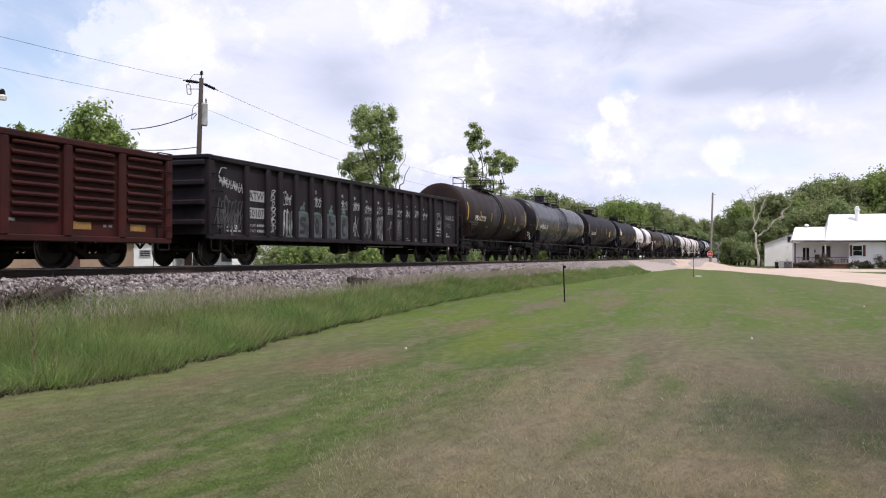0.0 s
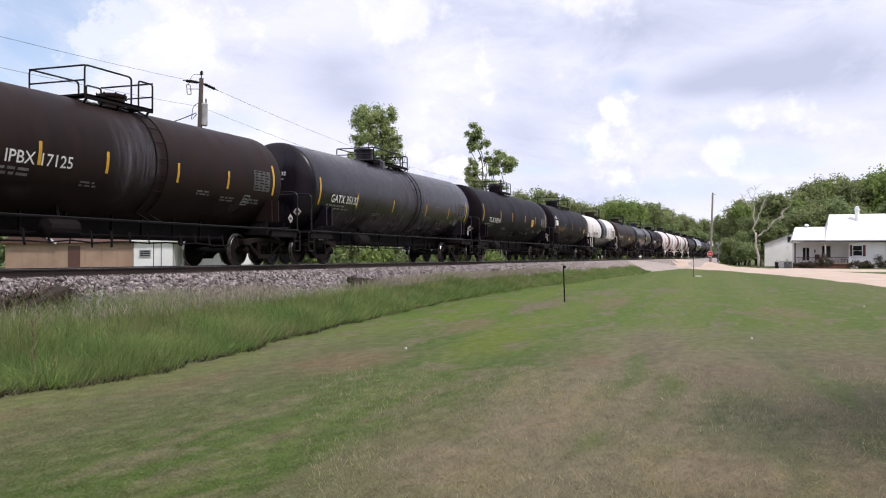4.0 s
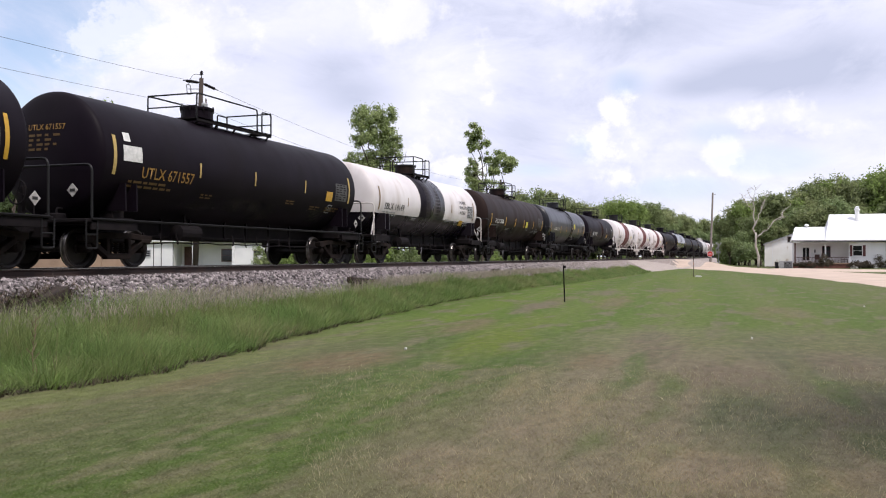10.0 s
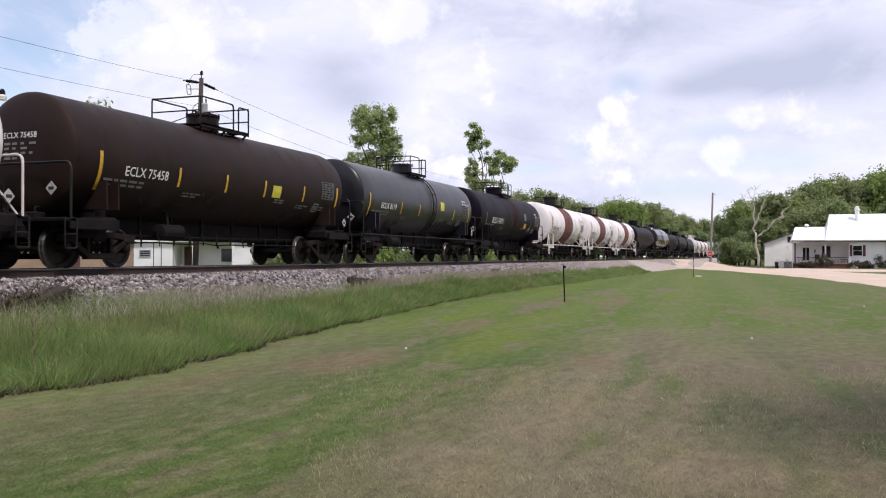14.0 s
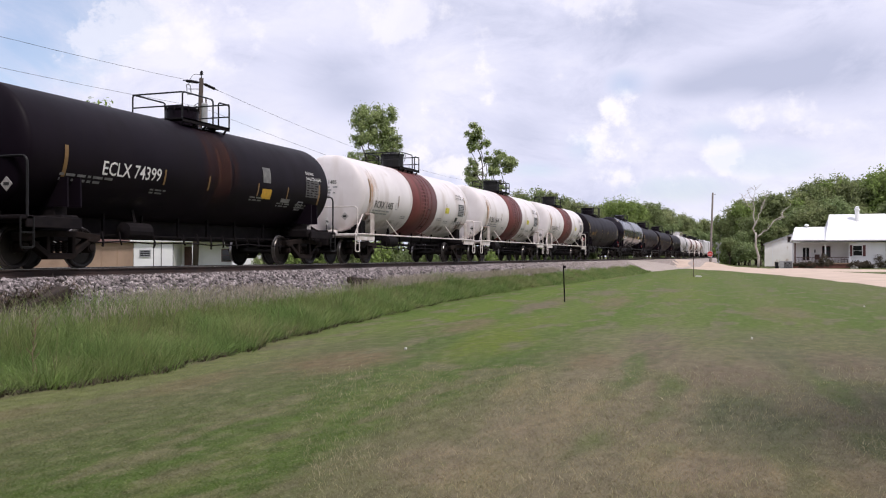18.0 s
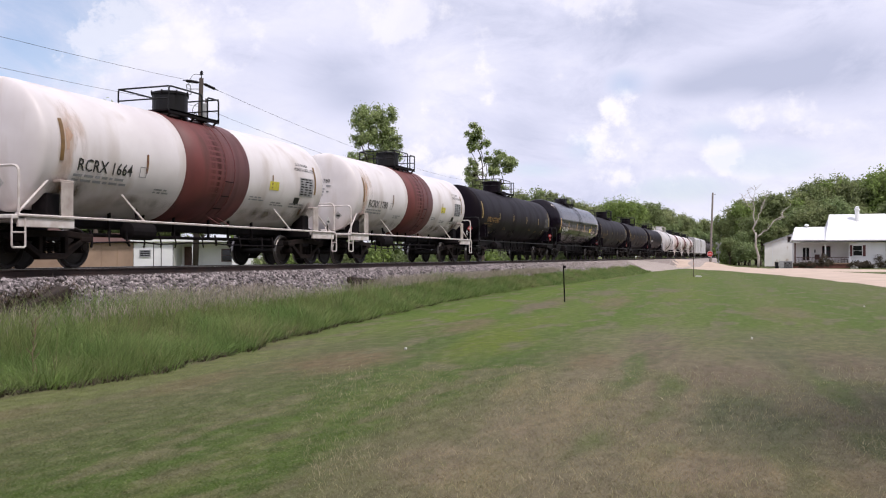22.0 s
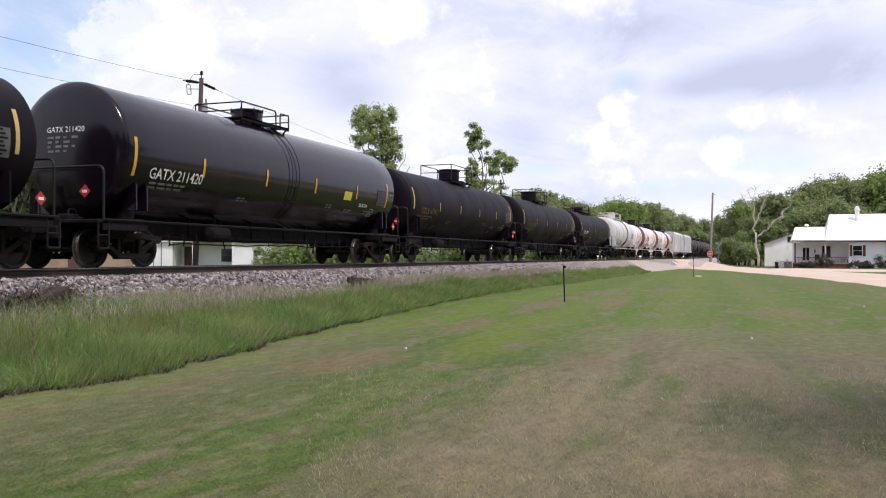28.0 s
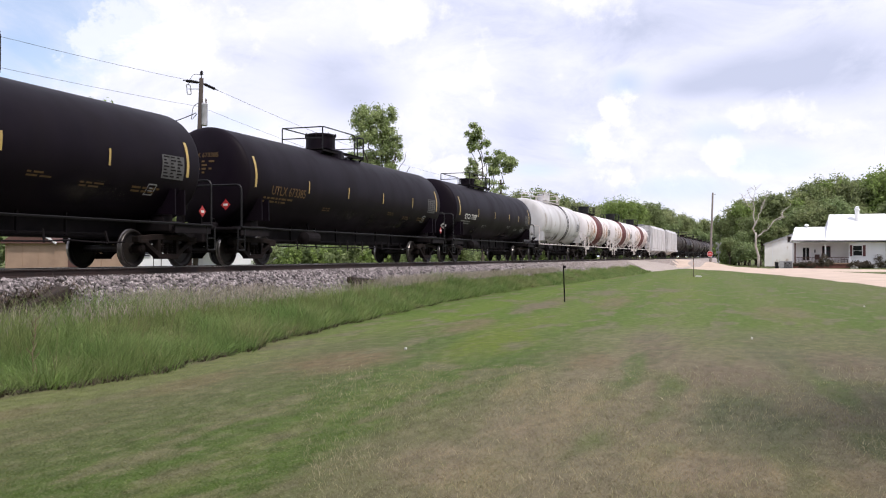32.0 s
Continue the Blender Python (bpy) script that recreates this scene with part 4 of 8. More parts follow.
    for yy in (-HW, HW):
        bm = bmesh.new()
        zt = zp + rail_h
        tube(bm, rounded([(p0, yy, zp), (p0, yy, zt), (p1 - 0.75, yy, zt), (p1 - 0.75, yy, zp)], 0.10), 0.022, 6)
        tube(bm, rounded([(p1 - 0.5, yy, zp), (p1 - 0.5, yy, zt * 1.0 - 0.03), (p1, yy, zt - 0.03), (p1, yy, zp)], 0.07), 0.022, 6)
        part("handrail", bm, pm, plat_ob)
    for xx in (p0, p1):
        bm = bmesh.new()
        tube(bm, [(xx, -HW, zp + rail_h - 0.01), (xx, HW, zp + rail_h - 0.01)], 0.02, 6)
        tube(bm, [(xx, -HW, zp + rail_h * 0.5), (xx, HW, zp + rail_h * 0.5)], 0.018, 6)
        part("end_handrail", bm, pm, plat_ob)
    # ladder bent over the flank
    if ladder:
        lx = p1 - 0.45 if ladder_x is None else ladder_x
        off = lambda q: (q.y * 1.01 - 0.03, q.z + 0.02)
        for dx in (-0.2, 0.2):
            bm = bmesh.new()
            pts = []
            for i in range(15):
                q = side(lx + dx, zc + R * (1.35 - 2.35 * i / 14))
                pts.append((q.x, *off(q)))
            pts.append((lx + dx, -R * 0.99, 1.0))
            tube(bm, pts, 0.012 if isinstance(ladder, str) else 0.02, 5)
            part("ladder_stile", bm, M[ladder if isinstance(ladder, str) else "frame"], c)
        if "rung" not in PARTS:
            bm = bmesh.new()
            tube(bm, [(-0.2, 0, 0), (0.2, 0, 0)], 0.012, 5)
            me = bpy.data.meshes.new("ladder_rung")
            bm.to_mesh(me)
            bm.free()
            me.materials.append(M["frame"])
            PARTS["rung"] = me
        for i in range(5 if isinstance(ladder, str) else 0, 8):
            q = side(lx, zc + R * (1.2 - 2.0 * i / 7))
            shared("ladder_rung", PARTS["rung"], c, pose(lx, *off(q)))
    # sills, saddles and trucks
    tx = half - 1.85
    bm = bmesh.new()
    bbox(bm, -half + 0.45, half - 0.45, -0.33, 0.33, 0.88 if rail_mat == "white_pipe" else 0.66, max(1.02, zc - R + 0.06), 0.03)
    part("center_sill", bm, M["frame"], c)
    for s in (-1, 1):
        bm = bmesh.new()
        bbox(bm, s * tx - 0.25, s * tx + 0.25, -1.3, 1.3, 0.82, 1.08, 0.04)
        w0 = zc - R
        for yy in (-0.85, 0.85):
            bbox(bm, s * tx - 0.18, s * tx + 0.18, yy - 0.2, yy + 0.2, 0.95, zc - math.sqrt(R * R - 0.85 ** 2) + 0.12, 0.02)
        bbox(bm, s * tx - 0.22, s * tx + 0.22, -0.5, 0.5, 0.95, w0 + 0.12, 0.02)
        part("saddle", bm, M[saddle_mat], c)
        truck(c, s * tx)
        coupler(c, s * (half - 0.38), s)
        # end sill, steps and grab rails
        bm = bmesh.new()
        ex = s * (half - 0.62)
        bbox(bm, ex - 0.16, ex + 0.16, -1.40, 1.40, 0.95, 1.03, 0.015)
        part("end_sill", bm, M[rail_mat or frame_mat], c)
        rm = M["white_pipe"] if pipes in ("white_pipe", "white_pipe_all") else M["black_pipe"]
        rail_z = 1.95 if rail_mat == "white_pipe" else 2.15
        for yy in (-1.40, 1.40):
            bm = bmesh.new()
            tube(bm, rounded([(ex - 0.16, yy, 1.0), (ex - 0.16, yy, 0.42), (ex + 0.16, yy, 0.42), (ex + 0.16, yy, 1.0)], 0.05), 0.02, 6)
            tube(bm, [(ex - 0.16, yy, 0.7), (ex + 0.16, yy, 0.7)], 0.016, 6)
            part("sill_step", bm, M["white_pipe"] if rail_mat == "white_pipe" else M["black_pipe"], c)
        bm = bmesh.new()
        tube(bm, rounded([(ex, -1.40, 1.0), (ex, -1.40, rail_z), (ex, 1.40, rail_z), (ex, 1.40, 1.0)], 0.16), 0.026, 7)
        part("end_rail", bm, rm, c)
        # deck of the end platform, out to the bolster
        bm = bmesh.new()
        xd = s * (tx - 0.2)
        bbox(bm, min(ex, xd), max(ex, xd), -1.38, 1.38, 0.90, 0.985, 0.015)
        bbox(bm, min(ex, xd), max(ex, xd), -1.40, -1.34, 0.80, 1.02, 0.012)
        bbox(bm, min(ex, xd), max(ex, xd), 1.34, 1.40, 0.80, 1.02, 0.012)
        part("end_platform", bm, M[rail_mat or frame_mat], c)
        # stub sill and draft box under the deck
        bm = bmesh.new()
        xs0, xs1 = s * (tx - 0.6), s * (half - 0.42)
        bbox(bm, min(xs0, xs1), max(xs0, xs1), -0.36, 0.36, 0.62, 0.90, 0.03)
        part("stub_sill", bm, M["frame"], c)
        if rail_mat != "white_pipe":
            # curved bolster web up the flank
            for yy in (-1, 1):
                web = [side(s * tx, 1.02 + 0.16 * q) for q in range(6)]
                for xa, xb in ((s * tx - 0.20, s * tx - 0.16), (s * tx + 0.16, s * tx + 0.20)):
                    bm = bmesh.new()
                    rows2 = []
                    for q in web:
                        rows2.append([bm.verts.new((xv, yy * yv, q.z)) for xv, yv in ((xa, abs(q.y) - 0.02), (xb, abs(q.y) - 0.02), (xb, 1.40 - 0.02 * (q.z - 1)), (xa, 1.40 - 0.02 * (q.z - 1)))] if abs(q.y) < 1.40 else [bm.verts.new((xv, yy * yv, q.z)) for xv, yv in ((xa, 1.36), (xb, 1.36), (xb, 1.42), (xa, 1.42))])
                    for A, B in zip(rows2, rows2[1:]):
                        for j in range(4):
                            bm.faces.new((A[j], A[(j + 1) % 4], B[(j + 1) % 4], B[j]))
                    bm.faces.new(rows2[-1])
                    bm.faces.new(rows2[0][::-1])
                    part("bolster_web", bm, M["gloss" if low else paint], c)
        if rail_mat == "white_pipe":
            for yy in (-1, 1):
                bm = bmesh.new()
                bbox(bm, s * tx - 0.16, s * tx + 0.16, yy * 1.39 - 0.02, yy * 1.39 + 0.02, 1.03, 1.72, 0.012)
                bbox(bm, s * tx - 0.19, s * tx + 0.19, yy * 1.30 - 0.10, yy * 1.30 + 0.10, 1.70, 1.76, 0.015)
                part("saddle_gusset", bm, M["dirty_white"], c)
        if pipes == "white_pipe":
            bm = bmesh.new()
            tube(bm, [(ex, -1.3, 1.0), (s * (L / 2 + 0.05), -1.15, 1.75)], 0.025, 6)
            part("brace", bm, rm, c)
    if side_rail:
        rm = M["white_pipe"] if pipes in ("white_pipe", "white_pipe_all") else M["grey_pipe"]
        for yy in (-1, 1):
            bm = bmesh.new()
            tube(bm, [(-half + 0.6, yy * 1.42, 1.02), (half - 0.6, yy * 1.42, 1.02)], 0.028, 6)
            part("side_rail", bm, rm, c)
            for k in (-0.3, 0.3) if pipes == "white_pipe" else ():
                bm = bmesh.new()
                q = side(k * L, 1.55)
                tube(bm, [(k * L + 0.35, yy * 1.42, 1.02), (k * L, yy * abs(q.y) * 0.99, q.z)], 0.025, 5)
                part("side_rail_bracket", bm, rm, c)
    # hand brake on the leading end
    bx = -half + 0.66
    bm = bmesh.new()
    bbox(bm, bx - 0.05, bx + 0.05, 0.42, 0.56, 1.0, 1.75, 0.015)
    part("brake_stand", bm, M[rail_mat or frame_mat], c)
    bm = bmesh.new()
    ring = [(bx - 0.12, 0.49 + 0.26 * math.cos(t), 1.62 + 0.26 * math.sin(t)) for t in [2 * math.pi * j / 20 for j in range(21)]]
    tube(bm, ring, 0.018, 5)
    for j in range(4):
        a = j * math.pi / 2 + 0.4
        tube(bm, [(bx - 0.12, 0.49, 1.62), (bx - 0.12, 0.49 + 0.26 * math.cos(a), 1.62 + 0.26 * math.sin(a))], 0.012, 4)
    part("brake_wheel", bm, M["frame"], c)
    bm = bmesh.new()
    bbox(bm, bx - 0.1, bx + 0.2, -0.55, -0.2, 1.0, 1.16, 0.03)
    tube(bm, rounded([(bx + 0.05, -0.4, 1.15), (bx + 0.05, -0.4, 1.26), (bx + 0.3, -0.35, 1.26), (bx + 0.4, -0.35, 1.0)], 0.06), 0.025, 5)
    part("brake_cylinder", bm, M[rail_mat or frame_mat], c)
    # brake gear, pipe and outlet under the belly
    low_z = zc - R
    bm = bmesh.new()
    tube(bm, [(-L * 0.36, -0.56, 0.74), (-L * 0.1, -0.56, 0.72), (L * 0.36, -0.56, 0.75)], 0.028, 6)
    tube(bm, [(-L * 0.36, 0.45, 0.74), (L * 0.36, 0.45, 0.74)], 0.035, 6)
    part("brake_rod", bm, M["frame"], c)
    bm = bmesh.new()
    n = int(L * 1.3)
    run = []
    for k in range(n + 1):
        xx = -L * 0.37 + L * 0.74 * k / n
        z = 0.56 + rng.uniform(-0.03, 0.03)
        run.append((xx, -0.95 + rng.uniform(-0.03, 0.03), z))
        if rng.random() < 0.75:
            tube(bm, [(xx, -0.9, 0.80), (xx + rng.uniform(-0.04, 0.04), -0.95, z), (xx + rng.uniform(-0.05, 0.05), -0.95, z - rng.uniform(0.02, 0.12))], rng.uniform(0.014, 0.03), 5)
    tube(bm, run, 0.018, 5)
    part("brake_pipe", bm, M["frame"], c)
    for k in range(6):
        bm = bmesh.new()
        xx = -L * 0.28 + L * 0.56 * k / 5 + rng.uniform(-0.2, 0.2)
        box(bm, xx - 0.025, xx + 0.025, -0.60, -0.54, 0.70, low_z + 0.18)
        part("hanger", bm, M["frame"], c)
    bm = bmesh.new()
    lathe(bm, [(0.2, low_z + 0.08), (0.2, low_z - 0.12), (0.26, low_z - 0.12), (0.26, low_z - 0.2), (0.11, low_z - 0.22), (0.11, low_z - 0.38)], "z", 14, Matrix.Translation((0.15, 0, 0)))
    part("bottom_outlet", bm, M["frame"], c)
    bm = bmesh.new()
    lathe(bm, [(0.02, -0.45), (0.2, -0.4), (0.2, 0.4), (0.02, 0.45)], "x", 14, Matrix.Translation((-L * 0.22, -0.85, 0.82)))
    tube(bm, [(-L * 0.22, -0.85, 0.95), (-L * 0.22, -0.75, low_z + 0.3)], 0.04, 5)
    part("air_reservoir", bm, M["frame"], c)
    # reflective strips
    sm = M[strips]
    zs = strip_z
    if strip_at is None:
        ns = 4 if L > 12.5 else 3
        strip_at = [-L / 2 + 0.1] + [-L / 2 + L * k / (ns + 1) for k in range(1, ns + 1)] + [L / 2 - 0.2]
    if tall_z is None:
        tall_z = strip_z + 0.02
    for xx in (strip_at[0], strip_at[-1]):
        quads_on("reflective_strip", [(xx - 0.05, tall_z, 0.10, tall_strips, 0)], side, sm, c)
    for xx in strip_at[1:-1]:
        if any(a <= xx <= b for a, b, _ in bands):
            continue
        quads_on("reflective_strip", [(xx - 0.04, zs + 0.05, 0.085 if strips == "yellow" else 0.06, 0.46 if strips == "yellow" else 0.36, 0)], side, sm, c)
    # reporting marks and stencils
    if marks:
        nx = number_x if number_x is not None else -L / 2 + 0.55
        bent_text(marks, text_size, M[ink], c, nx, 2.12, side, width=text_w)
    dim = {"ink_white": "ink_dim", "ink_yellow": "ink_dim_yellow", "ink_black": "ink_grey", "ink_dim": "ink_dim", "ink_dim_yellow": "ink_dim_yellow"}[ink]
    rows = stencil_rows(rng, -L / 2 + 0.5, 1.86, 1.5, 2)
    quads_on("weight_stencil", rows, side, M[dim], c)
    quads_on("test_stencil", stencil_rows(rng, L * 0.36, 1.75, 0.9, 2, 0.05, 0.04), side, M[dim], c)
    for q in range(3):
        quads_on("stencil_note", stencil_rows(rng, L * (-0.22, 0.14, 0.25)[q] + rng.uniform(0, 0.3), 1.74 + 0.1 * (q % 2), 0.55, 2, 0.04, 0.035), side, M[dim], c)
    quads_on("data_panel", [(L / 2 - 1.14, 2.05, 0.82, 0.55, 0)], side, M["panel_grey" if ink != "ink_black" else "ink_grey"], c)
    quads_on("stencil_lines", [(L / 2 - 1.09 + 0.25 * q, 2.09 + 0.075 * k, 0.20 - 0.05 * ((k + q) % 3), 0.034, 0) for k in range(7) for q in range(3)], lambda a, b: side(a, b) + Vector((0, -0.004, 0)), M["frame"], c)
    if marks and ink != "ink_black":
        fx = L / 2 - 1.55
        quads_on("stencil_frame", [(fx, 1.60, 0.30, 0.03, 0), (fx + 0.06, 1.86, 0.30, 0.03, 0), (fx, 1.60, 0.03, 0.28, 0.06), (fx + 0.27, 1.60, 0.03, 0.28, 0.06), (fx + 0.10, 1.70, 0.16, 0.03, 0), (fx + 0.12, 1.77, 0.12, 0.03, 0)], side, M["ink_grey"], c)
    for px, pz, w, h, pmat in panels:
        quads_on("panel_mark", [(px, pz, w, h, 0)], side, M[pmat], c)
    if placards:
        for s, px in ((-1, -half + 0.62), (1, half - 0.62)):
            at_x = px + s * 0.05
            for yy, zz, turned in ((-0.95, 1.62, True), (-1.32, 1.36, False)):
                if turned == (s > 0):
                    continue
                spin = Matrix.Rotation(radians(90 if turned else 0), 4, "Z") @ Matrix.Rotation(radians(45), 4, "Y")
                here = Matrix.Translation((at_x if turned else px - s * 0.25, yy, zz))
                bm = bmesh.new()
                box(bm, -0.10, 0.10, -0.006, 0.006, -0.10, 0.10, here @ spin)
                pl = part("placard", bm, M[end_placard], c, "diamond hazard placard")
                flat = Matrix.Rotation(radians(90 if turned else 0), 4, "Z")
                for side_y in (-0.012, 0.007):
                    bm = bmesh.new()
                    box(bm, -0.065, 0.065, side_y, side_y + 0.005, -0.03, 0.03, here @ flat)
                    part("placard_bar", bm, M["ink_black" if end_placard == "placard_white" else "ink_white"], pl)
                if not turned:
                    bm = bmesh.new()
                    tube(bm, [(px - s * 0.25, yy + 0.02, 1.0), (px - s * 0.25, yy + 0.02, zz + 0.02)], 0.016, 5)
                    part("placard_post", bm, M["frame"], c)
    # head lettering on the end that leads
    def head_side(yy, zz):
        q = (math.hypot(yy, zz - zc) / R) ** (2 / 0.88)
        return Vector((-L / 2 - FLANGE * R - DISH * R * max(1 - q, 0.02) ** 0.44 - 0.012, yy, zz))
    if marks:
        hz = zc + R * head_z
        bent_text(marks, 0.17, M[ink], c, 0, hz, lambda a, b: head_side(0.45 - a, b), "head_lettering")
        rows = []
        for k in range(4):
            rows += [(-0.42 + 0.22 * q, hz - 0.20 - 0.10 * k, 0.17 - 0.04 * ((k + q) % 3), 0.05, 0) for q in range(4 - k % 2)]
        if head_sticker:
            quads_on("head_sticker", [(0.02, hz - 0.66, 0.40, 0.13, 0)], lambda a, b: head_side(-a, b), M["orange"], c, "orange sticker")
        quads_on("head_stencil", rows, lambda a, b: head_side(-a, b), M[dim], c)
    if stains is None:
        kind = "stain_grime" if paint in ("white", "grey_white") else "stain_dust"
        stains = [(rng.uniform(-L / 2 + 0.3, L / 2 - 3.0), rng.uniform(1.0, 1.3), rng.uniform(1.6, 3.0), rng.uniform(0.4, 0.8), kind) for k in range(4)]
    for sx, sz, sw, sh, kind in stains:
        quads_on("stain", [(sx, sz, sw, sh, 0)], lambda a, b: Vector((a, side(a, b).y * 0.9955, zc + (side(a, b).z - zc) * 0.9955)), M[kind], c)
    if extras:
        extras(c, side, L, R, zc)
    return c


def gondola(x, length, paint, label, height=3.35, z0=0.8, stations=(), ribs=False, marks=None, seed=3, scrawls=True):
    rng = random.Random(seed)
    c = car("gondola_car", x, label, "gondola car")
    h, w = length / 2, 1.5
    z1 = height
    bm = bmesh.new()
    box(bm, -h, h, -w + 0.10, -w + 0.13, z0, z1 - 0.05)
    part("side_wall", bm, M[paint], c)
    bm = bmesh.new()
    box(bm, -h, h, w - 0.13, w - 0.10, z0, z1 - 0.05)
    part("side_wall", bm, M[paint], c)
    for s in (-1, 1):
        bm = bmesh.new()
        xe = s * h
        box(bm, min(xe, xe - s * 0.05), max(xe, xe - s * 0.05), -w + 0.13, w - 0.13, z0, z1 - 0.05)
        for k in range(4):
            zz = z0 + 0.3 + k * (z1 - z0 - 0.5) / 3
            bbox(bm, min(xe, xe + s * 0.12), max(xe, xe + s * 0.12), -w + 0.12, w - 0.12, zz - 0.07, zz + 0.07, 0.03)
        part("end_wall", bm, M[paint], c)
        bm = bmesh.new()
        bbox(bm, xe - s * 0.06 - 0.1, xe - s * 0.06 + 0.1, -w + 0.03, w - 0.03, z1 - 0.09, z1 + 0.01, 0.02)
        part("end_chord", bm, M[paint], c)
    bm = bmesh.new()
    box(bm, -h + 0.06, h - 0.06, -w + 0.14, w - 0.14, z0 + 0.02, z0 + 0.12)
    part("floor_plate", bm, M["frame"], c)
    for yy in (-w, w - 0.16):
        bm = bmesh.new()
        bbox(bm, -h, h, yy, yy + 0.16, z1 - 0.14, z1, 0.025)
        part("top_chord", bm, M[paint], c)
        bm = bmesh.new()
        bbox(bm, -h, h, yy + 0.02, yy + 0.14, z0 - 0.12, z0 + 0.008, 0.02)
        part("side_sill", bm, M[paint], c)
        bmp = bmesh.new()
        bbox(bmp, -0.11, 0.11, 0, 0.12, z0 - 0.02, z1 - 0.12, 0.03)
        me = bpy.data.meshes.new("side_post")
        bmp.to_mesh(me)
        bmp.free()
        me.materials.append(M[paint])
        for k, xx in enumerate(stations):
            shared("side_post", me, c, pose(xx, yy + (0.0 if yy < 0 else 0.04), 0))
    if ribs:
        bmr = bmesh.new()
        pw = stations[1] - stations[0]
        tube(bmr, [(-pw / 2 + 0.22, 0, 0), (-pw / 2 + 0.32, -0.03, 0), (pw / 2 - 0.32, -0.03, 0), (pw / 2 - 0.22, 0, 0)], 0.045, 8)
        mer = bpy.data.meshes.new("side_rib")
        bmr.to_mesh(mer)
        bmr.free()
        mer.materials.append(M[paint])
        for k in range(len(stations) - 1):
            for j in range(8):
                shared("side_rib", mer, c, pose((stations[k] + stations[k + 1]) / 2, -w + 0.09, z0 + 0.38 + j * 0.19))
    bm = bmesh.new()
    bbox(bm, -h + 0.2, h - 0.2, -0.35, 0.35, 0.60, 0.80, 0.03)
    part("center_sill", bm, M["frame"], c)
    for k in range(9):
        bm = bmesh.new()
        xx = -h + 2.6 + (length - 5.2) * k / 8
        box(bm, xx - 0.08, xx + 0.08, -w + 0.16, w - 0.16, 0.66, 0.80)
        part("crossbearer", bm, M["frame"], c)
    bm = bmesh.new()
    tube(bm, [(-h * 0.6, -0.7, 0.62), (h * 0.6, -0.7, 0.62)], 0.03, 6)
    part("brake_gear", bm, M["frame"], c)
    bm = bmesh.new()
    lathe(bm, [(0.02, -0.42), (0.18, -0.36), (0.18, 0.36), (0.02, 0.42)], "x", 16, Matrix.Translation((-1.3, -0.95, 0.52)))
    for xx in (-1.5, -1.1):
        box(bm, xx - 0.03, xx + 0.03, -1.17, -0.73, 0.46, 0.72)
    part("air_reservoir", bm, M["frame"], c)
    bm = bmesh.new()
    bbox(bm, -0.30, 0.16, -1.10, -0.80, 0.42, 0.70, 0.05)
    bbox(bm, 0.20, 0.52, -1.05, -0.85, 0.46, 0.70, 0.04)
    tube(bm, rounded([(-0.1, -1.1, 0.52), (0.3, -1.16, 0.50), (0.62, -1.1, 0.56)], 0.05), 0.03, 6)
    part("brake_valve", bm, M["frame"], c)
    bm = bmesh.new()
    tube(bm, [(0.5, -1.12, 0.615), (2.3, -1.12, 0.605), (3.9, -1.10, 0.62)], 0.016, 6)
    part("brake_pipe", bm, M["grey_white"], c, "thin pale brake pipe")
    bm = bmesh.new()
    tube(bm, [(2.35, -1.15, 0.68), (2.42, -1.16, 0.40)], 0.022, 5)
    part("release_lever", bm, M["frame"], c)
    for s in (-1, 1):
        truck(c, s * (h - 2.0))
        coupler(c, s * (h + 0.25), s)
        for yy in (-w + 0.02,):
            for j in range(5):
                bm = bmesh.new()
                zz = z0 + 0.25 + j * 0.42
                xx = s * (h - 0.3)
                tube(bm, rounded([(xx - 0.22, yy + 0.03, zz), (xx - 0.22, yy - 0.06, zz), (xx + 0.22, yy - 0.06, zz), (xx + 0.22, yy + 0.03, zz)], 0.02, 2), 0.014, 5)
                part("grab_iron", bm, M["frame"], c)
        bm = bmesh.new()
        xx = s * (h - 0.3)
        tube(bm, rounded([(xx - 0.2, -w + 0.05, 0.95), (xx - 0.2, -w + 0.03, 0.4), (xx + 0.2, -w + 0.03, 0.4), (xx + 0.2, -w + 0.05, 0.95)], 0.05), 0.02, 5)
        part("sill_step", bm, M["frame"], c)
    wall = lambda a, b: Vector((a, -w + 0.094, b))
    if marks:
        m0 = stations[1] + 0.13
        mw = stations[2] - stations[1] - 0.24
        for k, (body, zz) in enumerate(marks):
            quads_on("mark_patch", [(m0, zz - 0.145, mw, 0.29, 0)], wall, M["ink_grey"], c, "pale grey painted patch")
            bent_text(body, 0.29, M["ink_black"], c, m0 + 0.03, zz, lambda a, b: Vector((a, -w + 0.088, b)), width=mw - 0.06)
        for j, body in enumerate(("LD LMT", "LT WT")):
            bent_text(body, 0.11, M["ink_grey"], c, m0 + 0.02, 1.09 - 0.15 * j, wall, "weight_lettering", width=0.38)
            quads_on("weight_stencil", [(m0 + 0.46 + 0.09 * q, 1.055 - 0.15 * j, 0.065, 0.07, 0) for q in range(5)], wall, M["ink_grey"], c)
        quads_on("weight_stencil", stencil_rows(rng, stations[1] - 0.86, 0.98, 0.62, 2, 0.05, 0.04), wall, M["ink_grey"], c)
        quads_on("check_patch", [(stations[1] - 0.50, 0.96, 0.12, 0.11, 0)], wall, M["ink_white"], c)
